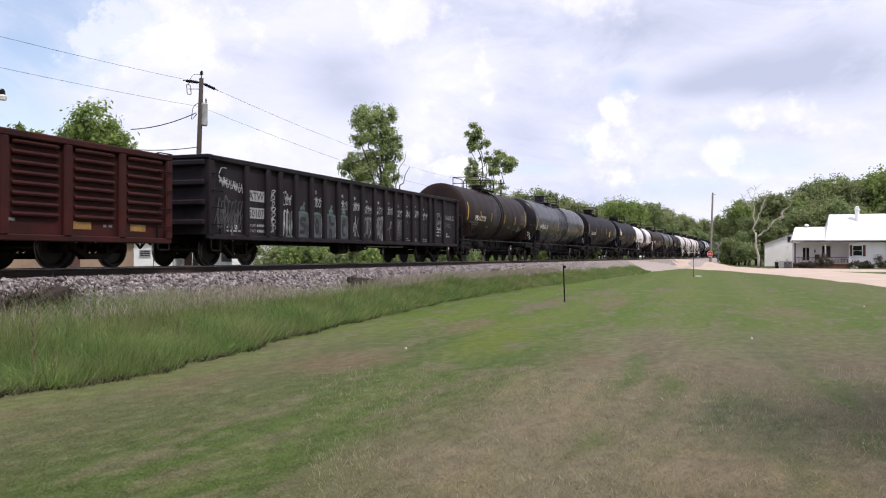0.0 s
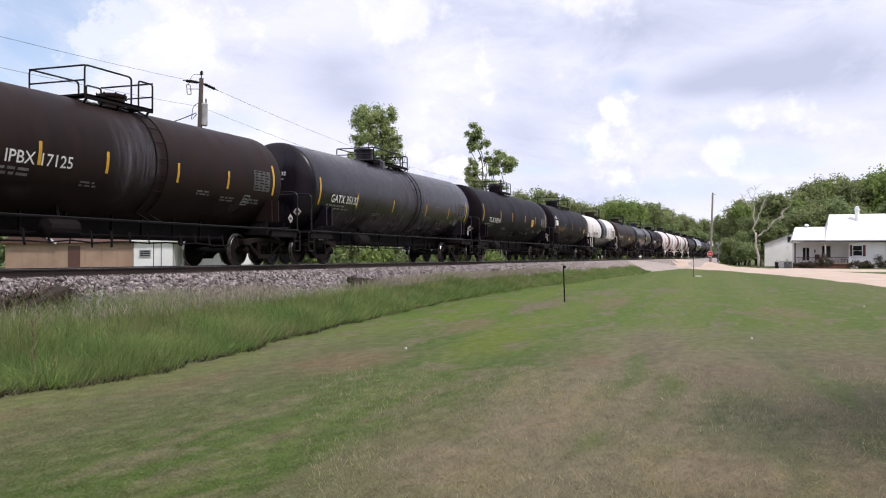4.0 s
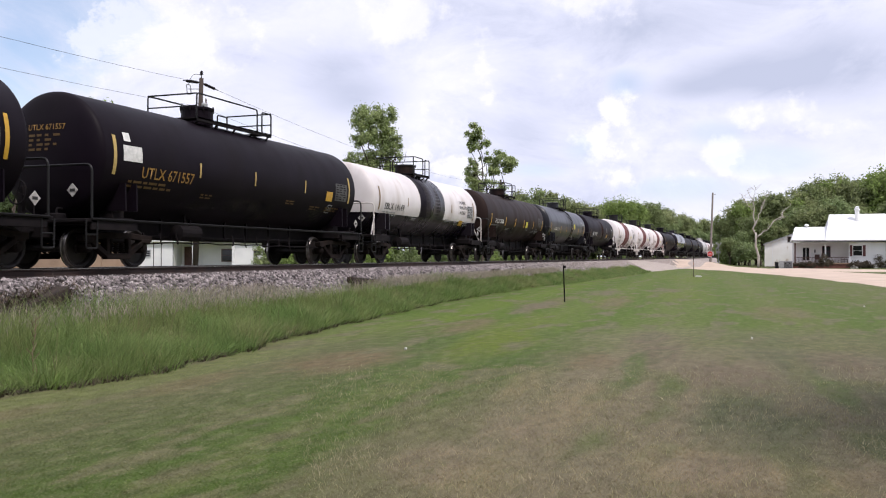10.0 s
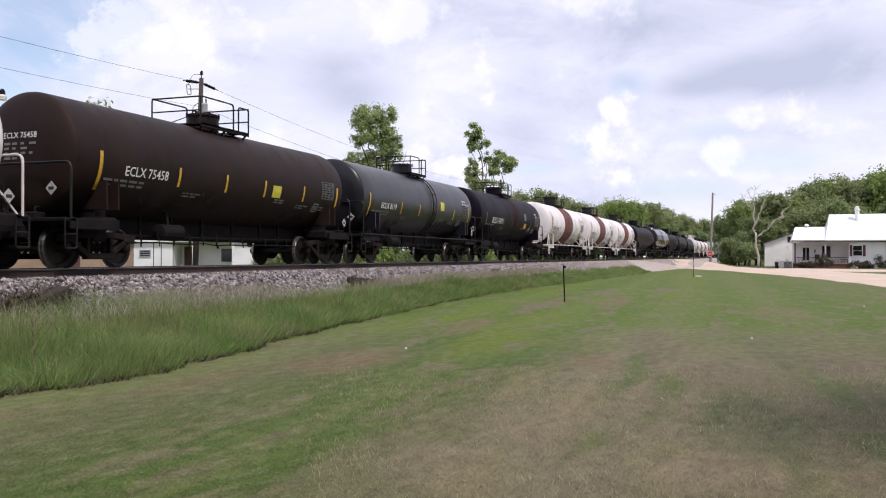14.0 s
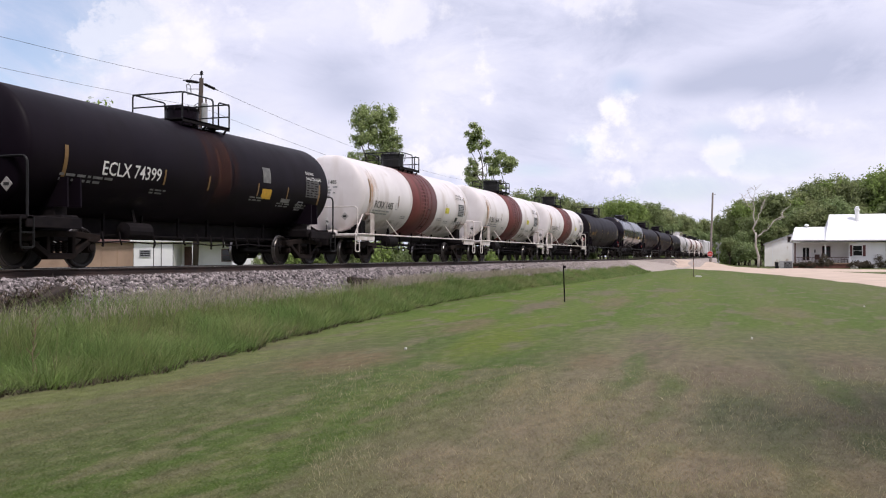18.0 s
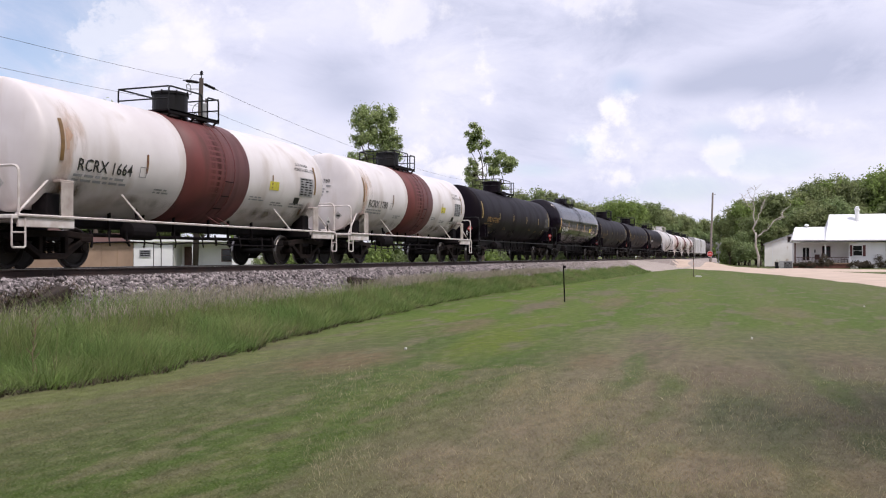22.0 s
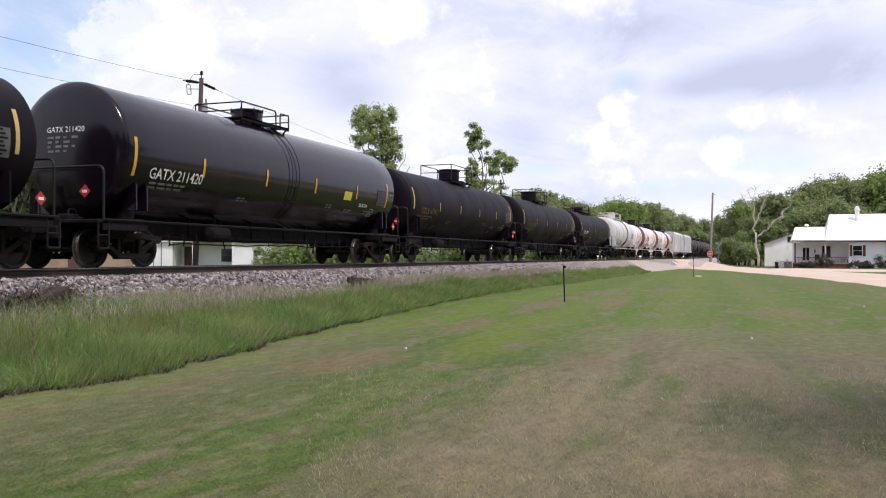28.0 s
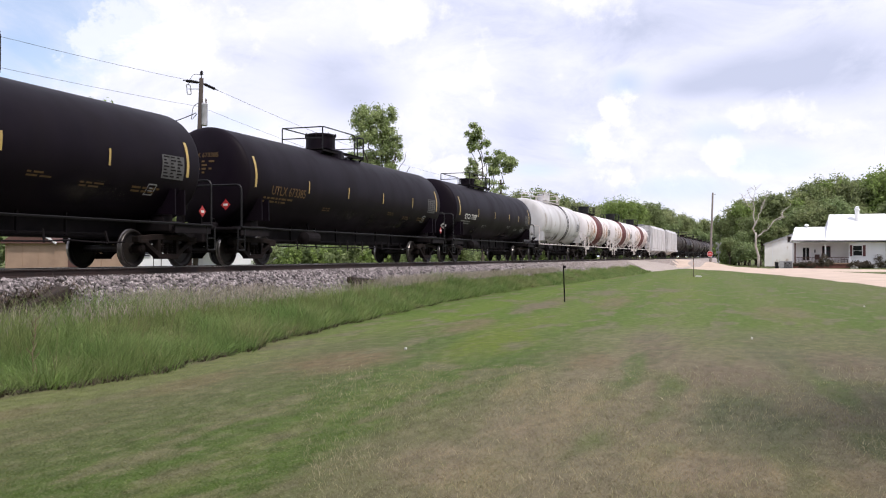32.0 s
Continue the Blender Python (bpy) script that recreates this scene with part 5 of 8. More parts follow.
    if ribs:
        for k, xx in enumerate((h - 1.35, h - 3.05, -h + 1.2)):
            quads_on("tape_patch", [(xx, 0.80, 0.5, 0.15, 0)], wall, M["ochre_patch"], c, "faded yellow patch")
        for k in range(6):
            quads_on("chalk_mark", stencil_rows(rng, h - 2.2 - 2.6 * k, 0.86 + 0.05 * (k % 2), 0.3, 1), wall, M["ink_dim"], c)
    if scrawls:
        spray_side(c, stations, -w + 0.092, rng)
    return c


# strokes of the tag that the sprayer repeats, in a box one wide and one high
TAG = (((0.34, 0.92), (0.28, 1.02), (0.38, 1.08), (0.46, 1.0), (0.40, 0.92), (0.34, 0.92)),
       ((0.05, 0.62), (0.10, 0.10), (0.24, 0.02), (0.34, 0.12), (0.34, 0.66)),
       ((0.42, 0.02), (0.44, 0.70), (0.60, 0.62), (0.50, 0.40), (0.66, 0.22), (0.52, 0.04), (0.42, 0.06)),
       ((0.94, 0.62), (0.76, 0.58), (0.74, 0.40), (0.92, 0.26), (0.86, 0.06), (0.70, 0.08)),
       ((0.20, 0.50), (0.60, 0.52), (0.98, 0.46)))
# fat letters in squared strokes: dark counters cut into a silver block
COUNTERS = {"S": (((0.80, 0.70), (0.36, 0.74), (0.30, 0.52), (0.70, 0.46), (0.66, 0.22), (0.22, 0.20)),),
            "O": (((0.50, 0.74), (0.34, 0.52), (0.40, 0.20), (0.62, 0.20), (0.66, 0.52), (0.50, 0.74)), ((0.56, 0.46), (0.54, 0.28), (0.62, 0.26))),
            "K": (((0.44, 0.98), (0.42, 0.66), (0.56, 0.58), (0.86, 0.60)), ((0.40, 0.02), (0.42, 0.34), (0.56, 0.36), (0.60, 0.02))),
            "E": (((0.44, 0.56), (0.66, 0.60), (0.62, 0.80), (0.44, 0.74), (0.38, 0.44), (0.46, 0.16), (0.72, 0.20)),)}


def spray_side(c, stations, y, rng):
    """Sprayed tags, silver letters, drips and doodles, one bay of the side wall at a time."""
    coats = itertools.count()

    def stroke(bm, x0, w, z0, h, pts, half, jit=0.03, up=0.0):
        """One pass of the can; every pass lies a hair over the last."""
        lay = y + up - 0.0003 * (next(coats) % 24)
        course = [(x0 + w * (px + rng.uniform(-jit, jit)), lay - 0.0004 * i, z0 + h * (pz + rng.uniform(-jit, jit))) for i, (px, pz) in enumerate(pts)]
        ribbon(bm, rounded(course, 0.07, 3), half)

    def tag(bm, x0, w, z0, h, half=0.013):
        for pts in TAG:
            stroke(bm, x0, w, z0, h, pts, half, 0.035)

    def drips(bm, x0, w, lo, hi, n, half):
        for j in range(n):
            xx = (j + 0.5) / n
            stroke(bm, x0, w, lo, hi - lo, ((xx + 0.03, rng.uniform(0, 0.25)), (xx - 0.04, 0.5), (xx + 0.04, rng.uniform(0.8, 1.0)), (xx + 0.10, 0.82)), half * rng.uniform(0.7, 1.2), 0.02)

    for k, (xa, xb) in enumerate(zip(stations, stations[1:])):
        if k == 1:
            continue
        x0, bw = xa + 0.14, xb - xa - 0.28
        white, faint = bmesh.new(), bmesh.new()
        if k == 0:
            for j in range(5):
                stroke(white, x0 + 0.30 + 0.19 * j, 0.30, 1.98 - 0.03 * j, 0.36, ((0.0, 0.3), (0.15, 0.9), (0.35, 0.2), (0.5, 0.95), (0.4, 0.1), (0.8, 0.5), (0.7, 0.85), (1.0, 0.2)), 0.014, 0.08)
            stroke(white, x0 + 0.25, 0.4, 2.05, 0.5, ((0.9, 0.9), (0.3, 0.95), (0.0, 0.55), (0.3, 0.2), (0.9, 0.3)), 0.015)
            stroke(white, x0 + 0.3, 1.0, 2.0, 0.3, ((0.0, 0.6), (0.4, 0.35), (1.05, 0.1)), 0.013)
            drips(faint, x0 + 0.15, 1.2, 0.85, 1.85, 8, 0.024)
            for j in range(7):
                stroke(faint, x0 + 0.15 * j, 0.5, 0.85, 0.75, ((0.1, 0.2), (0.5, 0.9), (0.4, 0.1), (0.9, 0.7)), 0.016, 0.06)
            stroke(white, x0 + 0.82, 0.12, 0.62, 0.4, ((0.3, 1.0), (0.2, 0.3), (0.5, 0.0), (0.9, 0.2), (0.7, 0.5)), 0.012)
        elif k == 2:
            for j in range(7):
                stroke(white, x0, bw, 0.86 + 0.17 * j, 0.24, ((0.1, 0.2), (0.8, 0.5), (0.25, 0.5), (0.6, 1.1), (0.9, 0.9), (0.4, 0.3)), 0.0125, 0.12)
            stroke(white, x0, bw, 0.85, 1.25, ((0.7, 0.0), (0.45, 0.3), (0.55, 0.6), (0.35, 1.0)), 0.012)
        elif k == 3:
            tag(white, x0 + 0.05, bw - 0.1, 1.72, 0.38)
            stroke(white, x0, bw, 1.75, 0.4, ((0.05, 0.1), (0.2, 0.9), (0.35, 0.2), (0.55, 0.8), (0.75, 0.1), (0.95, 0.7)), 0.014, 0.05)
            for j in range(7):
                stroke(white, x0, bw, 0.74, 0.95, ((0.02 + 0.14 * j, rng.uniform(0.0, 0.3)), (0.05 + 0.14 * j, 0.8), (0.13 + 0.135 * j, rng.uniform(0.85, 1.0)), (0.12 + 0.14 * j, 0.2)), 0.013, 0.05)
            bm = bmesh.new()
            stroke(bm, x0, bw, 0.72, 0.2, ((0.3, 0.2), (0.6, 0.7), (0.75, 0.2), (1.0, 0.5)), 0.035, 0.05, -0.004)
            stroke(bm, x0, bw, 0.72, 0.5, ((0.75, 0.2), (0.85, 0.6), (0.80, 0.95)), 0.026, 0.04, -0.004)
            part("spray_smear", bm, M["spray_green"], c, "pale green sprayed smear")
        elif 4 <= k <= 7:
            letter = "SOKE"[k - 4]
            lo, hi = 0.815, 1.60
            bm = bmesh.new()
            corners = [(x0 - 0.09, y, lo), (x0 + bw + 0.10, y, lo), (x0 + bw + 0.06, y, hi - 0.08), (x0 + bw * 0.85, y, hi), (x0 + bw * 0.12, y, hi - 0.02), (x0 - 0.02, y, hi - 0.14)]
            bm.faces.new([bm.verts.new(p) for p in corners])
            part("spray_letter", bm, M["spray_grey"], c, "silver sprayed block letter")
            bm = bmesh.new()
            for pts in COUNTERS[letter]:
                stroke(bm, x0, bw, lo, hi - lo, pts, 0.052, 0.0, -0.003)
            ring = [(p[0], y - 0.002, p[2]) for p in corners]
            ribbon(bm, ring + ring[:1], 0.024)
            part("spray_outline", bm, M["spray_shade"], c, "dark sprayed outline")
            stroke(white, x0, bw, lo, hi - lo, ((0.02, 0.05), (-0.02, 0.5), (0.06, 0.85)), 0.013, 0.02, -0.012)
            stroke(white, x0, bw, lo, hi - lo, ((0.98, 0.08), (1.02, 0.45), (0.96, 0.80)), 0.012, 0.02, -0.012)
            stroke(white, x0, bw, lo, hi - lo, ((0.15, 0.93), (0.55, 0.96), (0.95, 0.90)), 0.013, 0.01, -0.004)
            bm = bmesh.new()
            top = hi + 0.02
            stroke(bm, x0, bw, top - 0.12, 0.3, ((0.05, 0.15), (0.5, 0.3), (0.95, 0.1)), 0.032, 0.03, -0.005)
            if k != 5:
                stroke(bm, x0, bw, top, 0.2, ((0.30, 0.1), (0.45, 0.5), (0.70, 0.2)), 0.055, 0.05, -0.014)
                stroke(bm, x0, bw, top, 0.3, ((0.48, 0.4), (0.56, 0.8), (0.60, 0.6)), 0.045, 0.05, -0.015)
            part("spray_smear", bm, M["spray_green"], c, "pale green sprayed smear")
            if k in (5, 7):
                tag(white, x0, bw, 1.76, 0.46, 0.015)
        elif k <= 15:
            tag(white, x0 + 0.02, bw - 0.02, 1.72 + 0.03 * (k % 3), 0.42, 0.0145 if k < 12 else 0.012)
            stroke(white, x0, bw, 1.74, 0.36, ((0.1, 0.5), (0.3, 0.1), (0.45, 0.7), (0.7, 0.2), (0.95, 0.6)), 0.011, 0.08)
            if k == 8:
                for pts in (((0.1, 0.9), (0.15, 0.1), (0.35, 0.7), (0.4, 0.1)), ((0.5, 0.95), (0.5, 0.1)), ((0.85, 0.9), (0.55, 0.45), (0.9, 0.1)), ((0.1, 0.3), (0.3, 0.35))):
                    stroke(white, x0, bw, 0.86, 0.80, pts, 0.016)
            elif k == 10:
                drips(white, x0, bw, 0.82, 1.74, 6, 0.0155)
            elif k == 11:
                for pts in (((0.2, 0.5), (0.5, 0.6), (0.75, 1.0), (0.7, 0.6), (0.5, 0.58)), ((0.5, 0.6), (0.55, 0.3), (0.65, 0.0)), ((0.2, 0.5), (0.25, 0.42))):
                    stroke(white, x0, bw, 0.86, 0.72, pts, 0.014)
            elif k in (9, 12):
                drips(faint, x0, bw, 0.85, 1.72, 6, 0.019)
                drips(white, x0 + bw * 0.1, bw * 0.8, 0.86, 1.72, 5, 0.0105)
            else:
                drips(faint, x0, bw, 0.95, 1.68, 4, 0.015)
                quads_on("chalk_mark", stencil_rows(rng, x0 + 0.3 * bw, 0.92, 0.26, 2, 0.04, 0.03), lambda a, b: Vector((a, y, b)), M["ink_dim"], c)
        elif k == 17:
            for pts in (((0.15, 0.0), (0.85, 0.0), (0.85, 0.30), (0.15, 0.30), (0.15, 0.0)), ((0.15, 0.15), (0.85, 0.15)), ((0.5, 0.0), (0.5, 0.30)), ((0.15, 0.38), (0.85, 0.36)), ((0.25, 0.4), (0.3, 0.85), (0.6, 0.95), (0.85, 0.85), (0.8, 0.4)), ((0.35, 0.5), (0.45, 0.75), (0.55, 0.5), (0.7, 0.7)), ((0.15, 0.9), (0.4, 1.05), (0.75, 1.0))):
                stroke(white, x0, bw, 1.12, 0.92, pts, 0.019, 0.02)
        elif k == 18:
            for body, zz, wd, ink in (("TUCK-O", 1.92, 1.12, "spray_white"), ("2002", 1.60, 0.74, "spray_grey")):
                bent_text(body, 0.26, M[ink], c, x0 + 0.12, zz, lambda a, b: Vector((a, y, b)), "spray_lettering", width=wd, fat=0.0)
            quads_on("weight_stencil", stencil_rows(rng, x0 + 0.25, 1.08, 0.6, 1) + [(x0 + 0.3, 1.16, 0.12, 0.09, 0)], lambda a, b: Vector((a, y, b)), M["ink_grey"], c)
        for bm, mname, words in ((white, "spray_white", "thin white sprayed scrawl"), (faint, "spray_faint", "faded grey sprayed drips")):
            if bm.faces:
                part("spray_scrawl", bm, M[mname], c, words)["kind"] = "stuff"
            else:
                bm.free()


def ribbon(bm, pts, half):
    """A flat painted stroke in the plane of the side wall."""
    prev = None
    for i, p in enumerate(pts):
        a, b = Vector(pts[max(i - 1, 0)]), Vector(pts[min(i + 1, len(pts) - 1)])
        d = (b - a).normalized()
        n = Vector((-d.z, 0, d.x)) * half
        cur = (bm.verts.new(Vector(p) + n), bm.verts.new(Vector(p) - n))
        if prev:
            bm.faces.new((prev[0], prev[1], cur[1], cur[0]))
        prev = cur


M["dirty_white"] = mat("grimy_white_paint", (0.55, 0.50, 0.47), (0.30, 0.24, 0.21), 2.2, rough=0.7, bump=0.1)
M["spray_white"] = mat("thin_white_spray", (0.46, 0.46, 0.48), (0.09, 0.09, 0.095), 4, rough=0.8)
M["spray_faint"] = mat("faded_grey_spray", (0.075, 0.078, 0.085), (0.025, 0.026, 0.030), 3, rough=0.8)
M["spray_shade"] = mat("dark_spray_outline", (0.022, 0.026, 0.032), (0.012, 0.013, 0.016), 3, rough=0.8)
M["spray_grey"] = mat("silver_grey_spray", (0.085, 0.094, 0.108), (0.030, 0.033, 0.038), 2.2, rough=0.7)
M["spray_green"] = mat("pale_green_spray", (0.10, 0.16, 0.155), (0.055, 0.09, 0.085), 4, rough=0.8)


def hopper(x, length, label, seed=2):
    c = car("covered_hopper_car", x, label, "hopper car")
    h, w = length / 2, 1.52
    z0, z1 = 1.05, 4.05
    bm = bmesh.new()
    sec = [(-w, z0 + 0.2), (-w, z1 - 0.35), (-w + 0.28, z1), (w - 0.28, z1), (w, z1 - 0.35), (w, z0 + 0.2)]
    A = [bm.verts.new((-h + 0.9, y, z)) for y, z in sec]
    B = [bm.verts.new((h - 0.9, y, z)) for y, z in sec]
    for j in range(6):
        bm.faces.new((A[j], B[j], B[(j + 1) % 6], A[(j + 1) % 6]))
    bm.faces.new(A[::-1])
    bm.faces.new(B)
    part("body", bm, M["grey_white"], c)
    for s in (-1, 1):
        bm = bmesh.new()
        xe = s * (h - 0.9)
        tube(bm, [(s * (h - 0.1), -1.3, 1.05), (xe, -1.4, z1 - 0.5)], 0.06, 4)
        tube(bm, [(s * (h - 0.1), 1.3, 1.05), (xe, 1.4, z1 - 0.5)], 0.06, 4)
        bbox(bm, min(xe, s * h), max(xe, s * h), -w, w, 0.92, 1.08, 0.02)
        part("end_frame", bm, M["grey_white"], c)
        bm = bmesh.new()
        for yy in (-0.3, 0.3):
            tube(bm, [(s * (h - 0.15), yy - 0.9, 1.05), (s * (h - 0.15), yy - 0.9, z1)], 0.025, 5)
        for k in range(7):
            tube(bm, [(s * (h - 0.15), -1.2, 1.2 + 0.42 * k), (s * (h - 0.15), -0.6, 1.2 + 0.42 * k)], 0.016, 5)
        part("end_ladder", bm, M["frame"], c)
        truck(c, s * (h - 1.9))
        coupler(c, s * (h + 0.15), s)
    for yy in (-w - 0.02, w - 0.06):
        bm = bmesh.new()
        bbox(bm, -h, h, yy, yy + 0.08, 0.98, 1.22, 0.015)
        part("side_sill", bm, M["grey_white"], c)
        for k in range(4):
            bm = bmesh.new()
            xx = -h + 1.2 + (length - 2.4) * k / 3
            box(bm, xx - 0.05, xx + 0.05, yy - 0.02, yy + 0.06, z0 + 0.1, z1 - 0.35)
            part("side_rib", bm, M["grey_white"], c)
    for k in range(3):
        bm = bmesh.new()
        xx = -h * 0.55 + h * 0.55 * k
        vs = [bm.verts.new(p) for p in ((xx - 1.6, -w + 0.1, 1.2), (xx + 1.6, -w + 0.1, 1.2), (xx + 1.6, w - 0.1, 1.2), (xx - 1.6, w - 0.1, 1.2), (xx - 0.3, -0.4, 0.4), (xx + 0.3, -0.4, 0.4), (xx + 0.3, 0.4, 0.4), (xx - 0.3, 0.4, 0.4))]
        for q in ((0, 1, 5, 4), (1, 2, 6, 5), (2, 3, 7, 6), (3, 0, 4, 7), (4, 5, 6, 7), (3, 2, 1, 0)):
            bm.faces.new([vs[i] for i in q])
        part("hopper_chute", bm, M["grey_white"], c)
    bm = bmesh.new()
    box(bm, -h + 0.4, h - 0.4, -0.3, 0.3, z1 + 0.1, z1 + 0.15)
    part("roof_walk", bm, M["galv"], c)
    bm = bmesh.new()
    for k in range(6):
        xx = -h + 1.8 + (length - 3.6) * k / 5
        bbox(bm, xx - 0.5, xx + 0.5, 0.4, 1.0, z1, z1 + 0.12, 0.03)
    part("roof_hatches", bm, M["grey_white"], c)["kind"] = "stuff"
    return c


def toxic_words(c, side, L, R, zc):
    for k, w in enumerate(("CHLORINE", "INHALATION HAZARD")):
        bent_text(w, 0.13, M["ink_white"], c, L / 2 - 1.1, 2.78 - 0.16 * k, side, "hazard_lettering", width=(0.5, 0.95)[k])


def acid_words(c, side, L, R, zc):
    bent_text("HYDROCHLORIC ACID", 0.14, M["ink_black"], c, L / 2 - 1.42, 2.84, side, "cargo_lettering", width=1.15)
    bent_text("DOT-E12423", 0.12, M["ink_black"], c, L / 2 - 1.27, 2.99, side, "cargo_lettering", width=0.7)
    quads_on("check_box", [(-2.95, 2.0, 0.24, 0.02, 0), (-2.95, 2.22, 0.24, 0.02, 0), (-2.95, 2.0, 0.02, 0.24, 0), (-2.73, 2.0, 0.02, 0.24, 0)], side, M["ink_grey"], c)


# gondolas lead, then the tank cars in the order in which they pass
gondola(9.3, 17.6, "gond_red", "dark red weathered gondola car with ribbed sides", 2.58, 0.66, tuple(-8.7 + 17.4 * k / 11 for k in range(12)), True, None, 4, False)
gondola(29.1, 19.05, "gond_black", "black weathered gondola car covered in spray scrawls", 2.78, 0.80, (-9.42, -7.80, -6.73, -6.06, -5.15, -4.19, -3.33, -2.38, -1.47, -0.55, 0.47, 1.42, 2.34, 3.22, 4.10, 4.97, 5.96, 6.57, 7.68, 9.42), False, [("ATW", 1.88), ("50107", 1.42)], 7)
tank_car(45.87, 10.75, 1.33, 2.38, 14.2, "brown", "brown-black tank car with yellow strips and white lettering", "IPBX 17125", strip_at=(-5.33, -3.38, -1.51, 0.91, 3.01, 5.25), strip_z=1.95, number_x=-4.22, dome=0.17, dome_r=0.3, dome_h=0.3, plat=(-1.72, 0.52), stains=[(-1.5, 1.0, 1.5, 2.9, "stain_blue"), (-0.6, 1.2, 0.9, 2.6, "stain_blue"), (-4.6, 1.1, 2.2, 0.6, "stain_dust"), (2.2, 1.1, 2.6, 0.7, "stain_dust")], rail_h=0.65, text_w=1.72, seed=11, text_size=0.34)
tank_car(61.1, 14.5, 1.40, 2.42, 17.0, "gloss", "long black tank car with white lettering and worn flanks", "GATX 35132", strip_z=1.84, strip_at=(-7.27, -4.55, -1.41, 1.99, 4.73, 7.1), dome=-1.06, plat=(-0.8, 2.54), dome_r=0.34, dome_h=0.5, ladder=True, panels=[(3.0, 2.3, 0.5, 0.03, "ink_dim")], rail_h=0.5, text_w=2.0, stains=[(5.9, 1.15, 0.7, 1.0, "stain_pale"), (-1.6, 1.2, 1.7, 2.9, "stain_blue"), (-0.4, 1.5, 1.4, 2.6, "stain_blue"), (0.8, 1.5, 1.8, 2.2, "stain_blue"), (-5.0, 1.1, 2.5, 0.7, "stain_dust"), (2.0, 1.1, 2.6, 0.7, "stain_dust")], seed=12, number_x=-6.5, text_size=0.36)
tank_car(77.7, 13.32, 1.39, 2.43, 16.2, "black", "long black tank car with yellow strips and white lettering", "TILX 262341", strip_at=(-6.66, -3.65, -1.33, 1.41, 3.82, 6.5), tall_z=2.02, dome=0.07, dome_r=0.38, dome_h=0.45, plat=(-1.65, 0.44), panels=[(2.9, 2.0, 0.5, 0.42, "yellow"), (5.3, 2.15, 0.8, 0.4, "ink_dim")], rail_h=0.6, number_x=-5.64, text_w=2.02, ladder=False, seed=13, text_size=0.33)
tank_car(92.85, 11.5, 1.38, 2.42, 14.2, "black", "black tank car with ochre lettering and pasted white notices", "UTLX 671557", "ink_yellow", strips="mid_tape", strip_at=(-5.76, -2.69, -0.18, 2.62, 5.6), tall_z=2.0, head_z=0.42, dome=-0.9, plat=(-1.08, 2.56), panels=[(-5.45, 2.75, 0.22, 0.2, "ink_white"), (-5.5, 2.32, 0.62, 0.34, "ink_white"), (4.0, 2.0, 0.42, 0.3, "yellow")], rail_h=0.65, number_x=-4.87, text_w=1.94, ladder=False, seed=14, text_size=0.36)
tank_car(106.73, 11.35, 1.30, 2.38, 13.9, "white", "white tank car with black belly and dark middle band", "SBLX 14149", "ink_black", strip_at=(-5.57, -2.83, 2.3, 5.45), tall_z=1.95, strips="dark_tape", pipes="white_pipe", dome=0.0, plat=(-0.92, 0.92), bands=[(-1.48, 1.40, "gloss")], low=(1.84, 0, "gloss"), panels=[(3.6, 1.62, 0.5, 0.26, "yellow")], rail_h=0.72, number_x=-5.1, text_w=1.91, ladder=False, stains=[(-0.9, 1.4, 0.9, 2.2, "stain_dust"), (0.1, 1.6, 0.9, 2.0, "stain_dust")], seed=15, dome_mat="brown", text_size=0.34, side_rail=False,
         extras=lambda c, side, L, R, zc: [bent_text(w, 0.2, M["ink_black"], c, 3.35 + 0.04 * k, 2.72 - 0.23 * k, side, "hazard_lettering") for k, w in enumerate(("CHLORINE", "INHALATION", "HAZARD"))])
tank_car(120.62, 11.4, 1.30, 2.38, 13.9, "brown", "brown-black tank car with bold yellow strips and white lettering", "ECLX 75458", strip_at=(-5.35, -2.66, -0.68, 1.21, 3.42, 5.6), strip_z=1.85, tall_z=1.62, dome=0.1, plat=(-1.18, 1.08), panels=[(1.62, 1.92, 0.46, 0.34, "lime")], rail_h=0.72, number_x=-4.59, text_w=1.5, ladder=False, seed=16, text_size=0.3, side_rail=False, dome_h=0.4)
tank_car(134.32, 11.5, 1.31, 2.38, 13.8, "blue", "glossy blue-black tank car with a faded flank", "ECLX 8119", "ink_white", strip_at=(-5.5, -2.56, -0.66, 1.21, 3.51, 5.6), strip_z=1.82, tall_z=1.65, strips="yellow", dome=0.55, plat=(-0.9, 0.85), panels=[(1.75, 2.22, 0.46, 0.36, "lime")], extras=toxic_words, rail_h=0.7, number_x=-4.5, text_w=1.42, seed=17, text_size=0.3)
tank_car(148.05, 11.6, 1.32, 2.38, 13.8, "black", "black tank car with rust streaks below the dome", "ECLX 74399", strips="dark_tape", strip_at=(-5.2, -2.05, -0.30, 2.0, 3.6, 5.5), strip_z=1.85, tall_z=1.62, dome=0.35, plat=(-1.02, 1.04), stains=[(-0.7, 1.1, 1.5, 3.0, "stain_redbrown"), (0.0, 1.4, 1.1, 2.6, "stain_redbrown"), (-4.0, 1.1, 2.4, 0.5, "stain_dust")], panels=[(2.2, 2.3, 0.4, 0.42, "ink_dim"), (2.2, 1.85, 0.5, 0.28, "yellow"), (3.3, 1.8, 0.5, 0.12, "ink_dim")], extras=toxic_words, rail_h=0.68, number_x=-4.15, text_w=1.94, ladder=False, seed=18, text_size=0.42, side_rail=False)
RED_BAND = [(-1.30, 1.48, "oxide")]
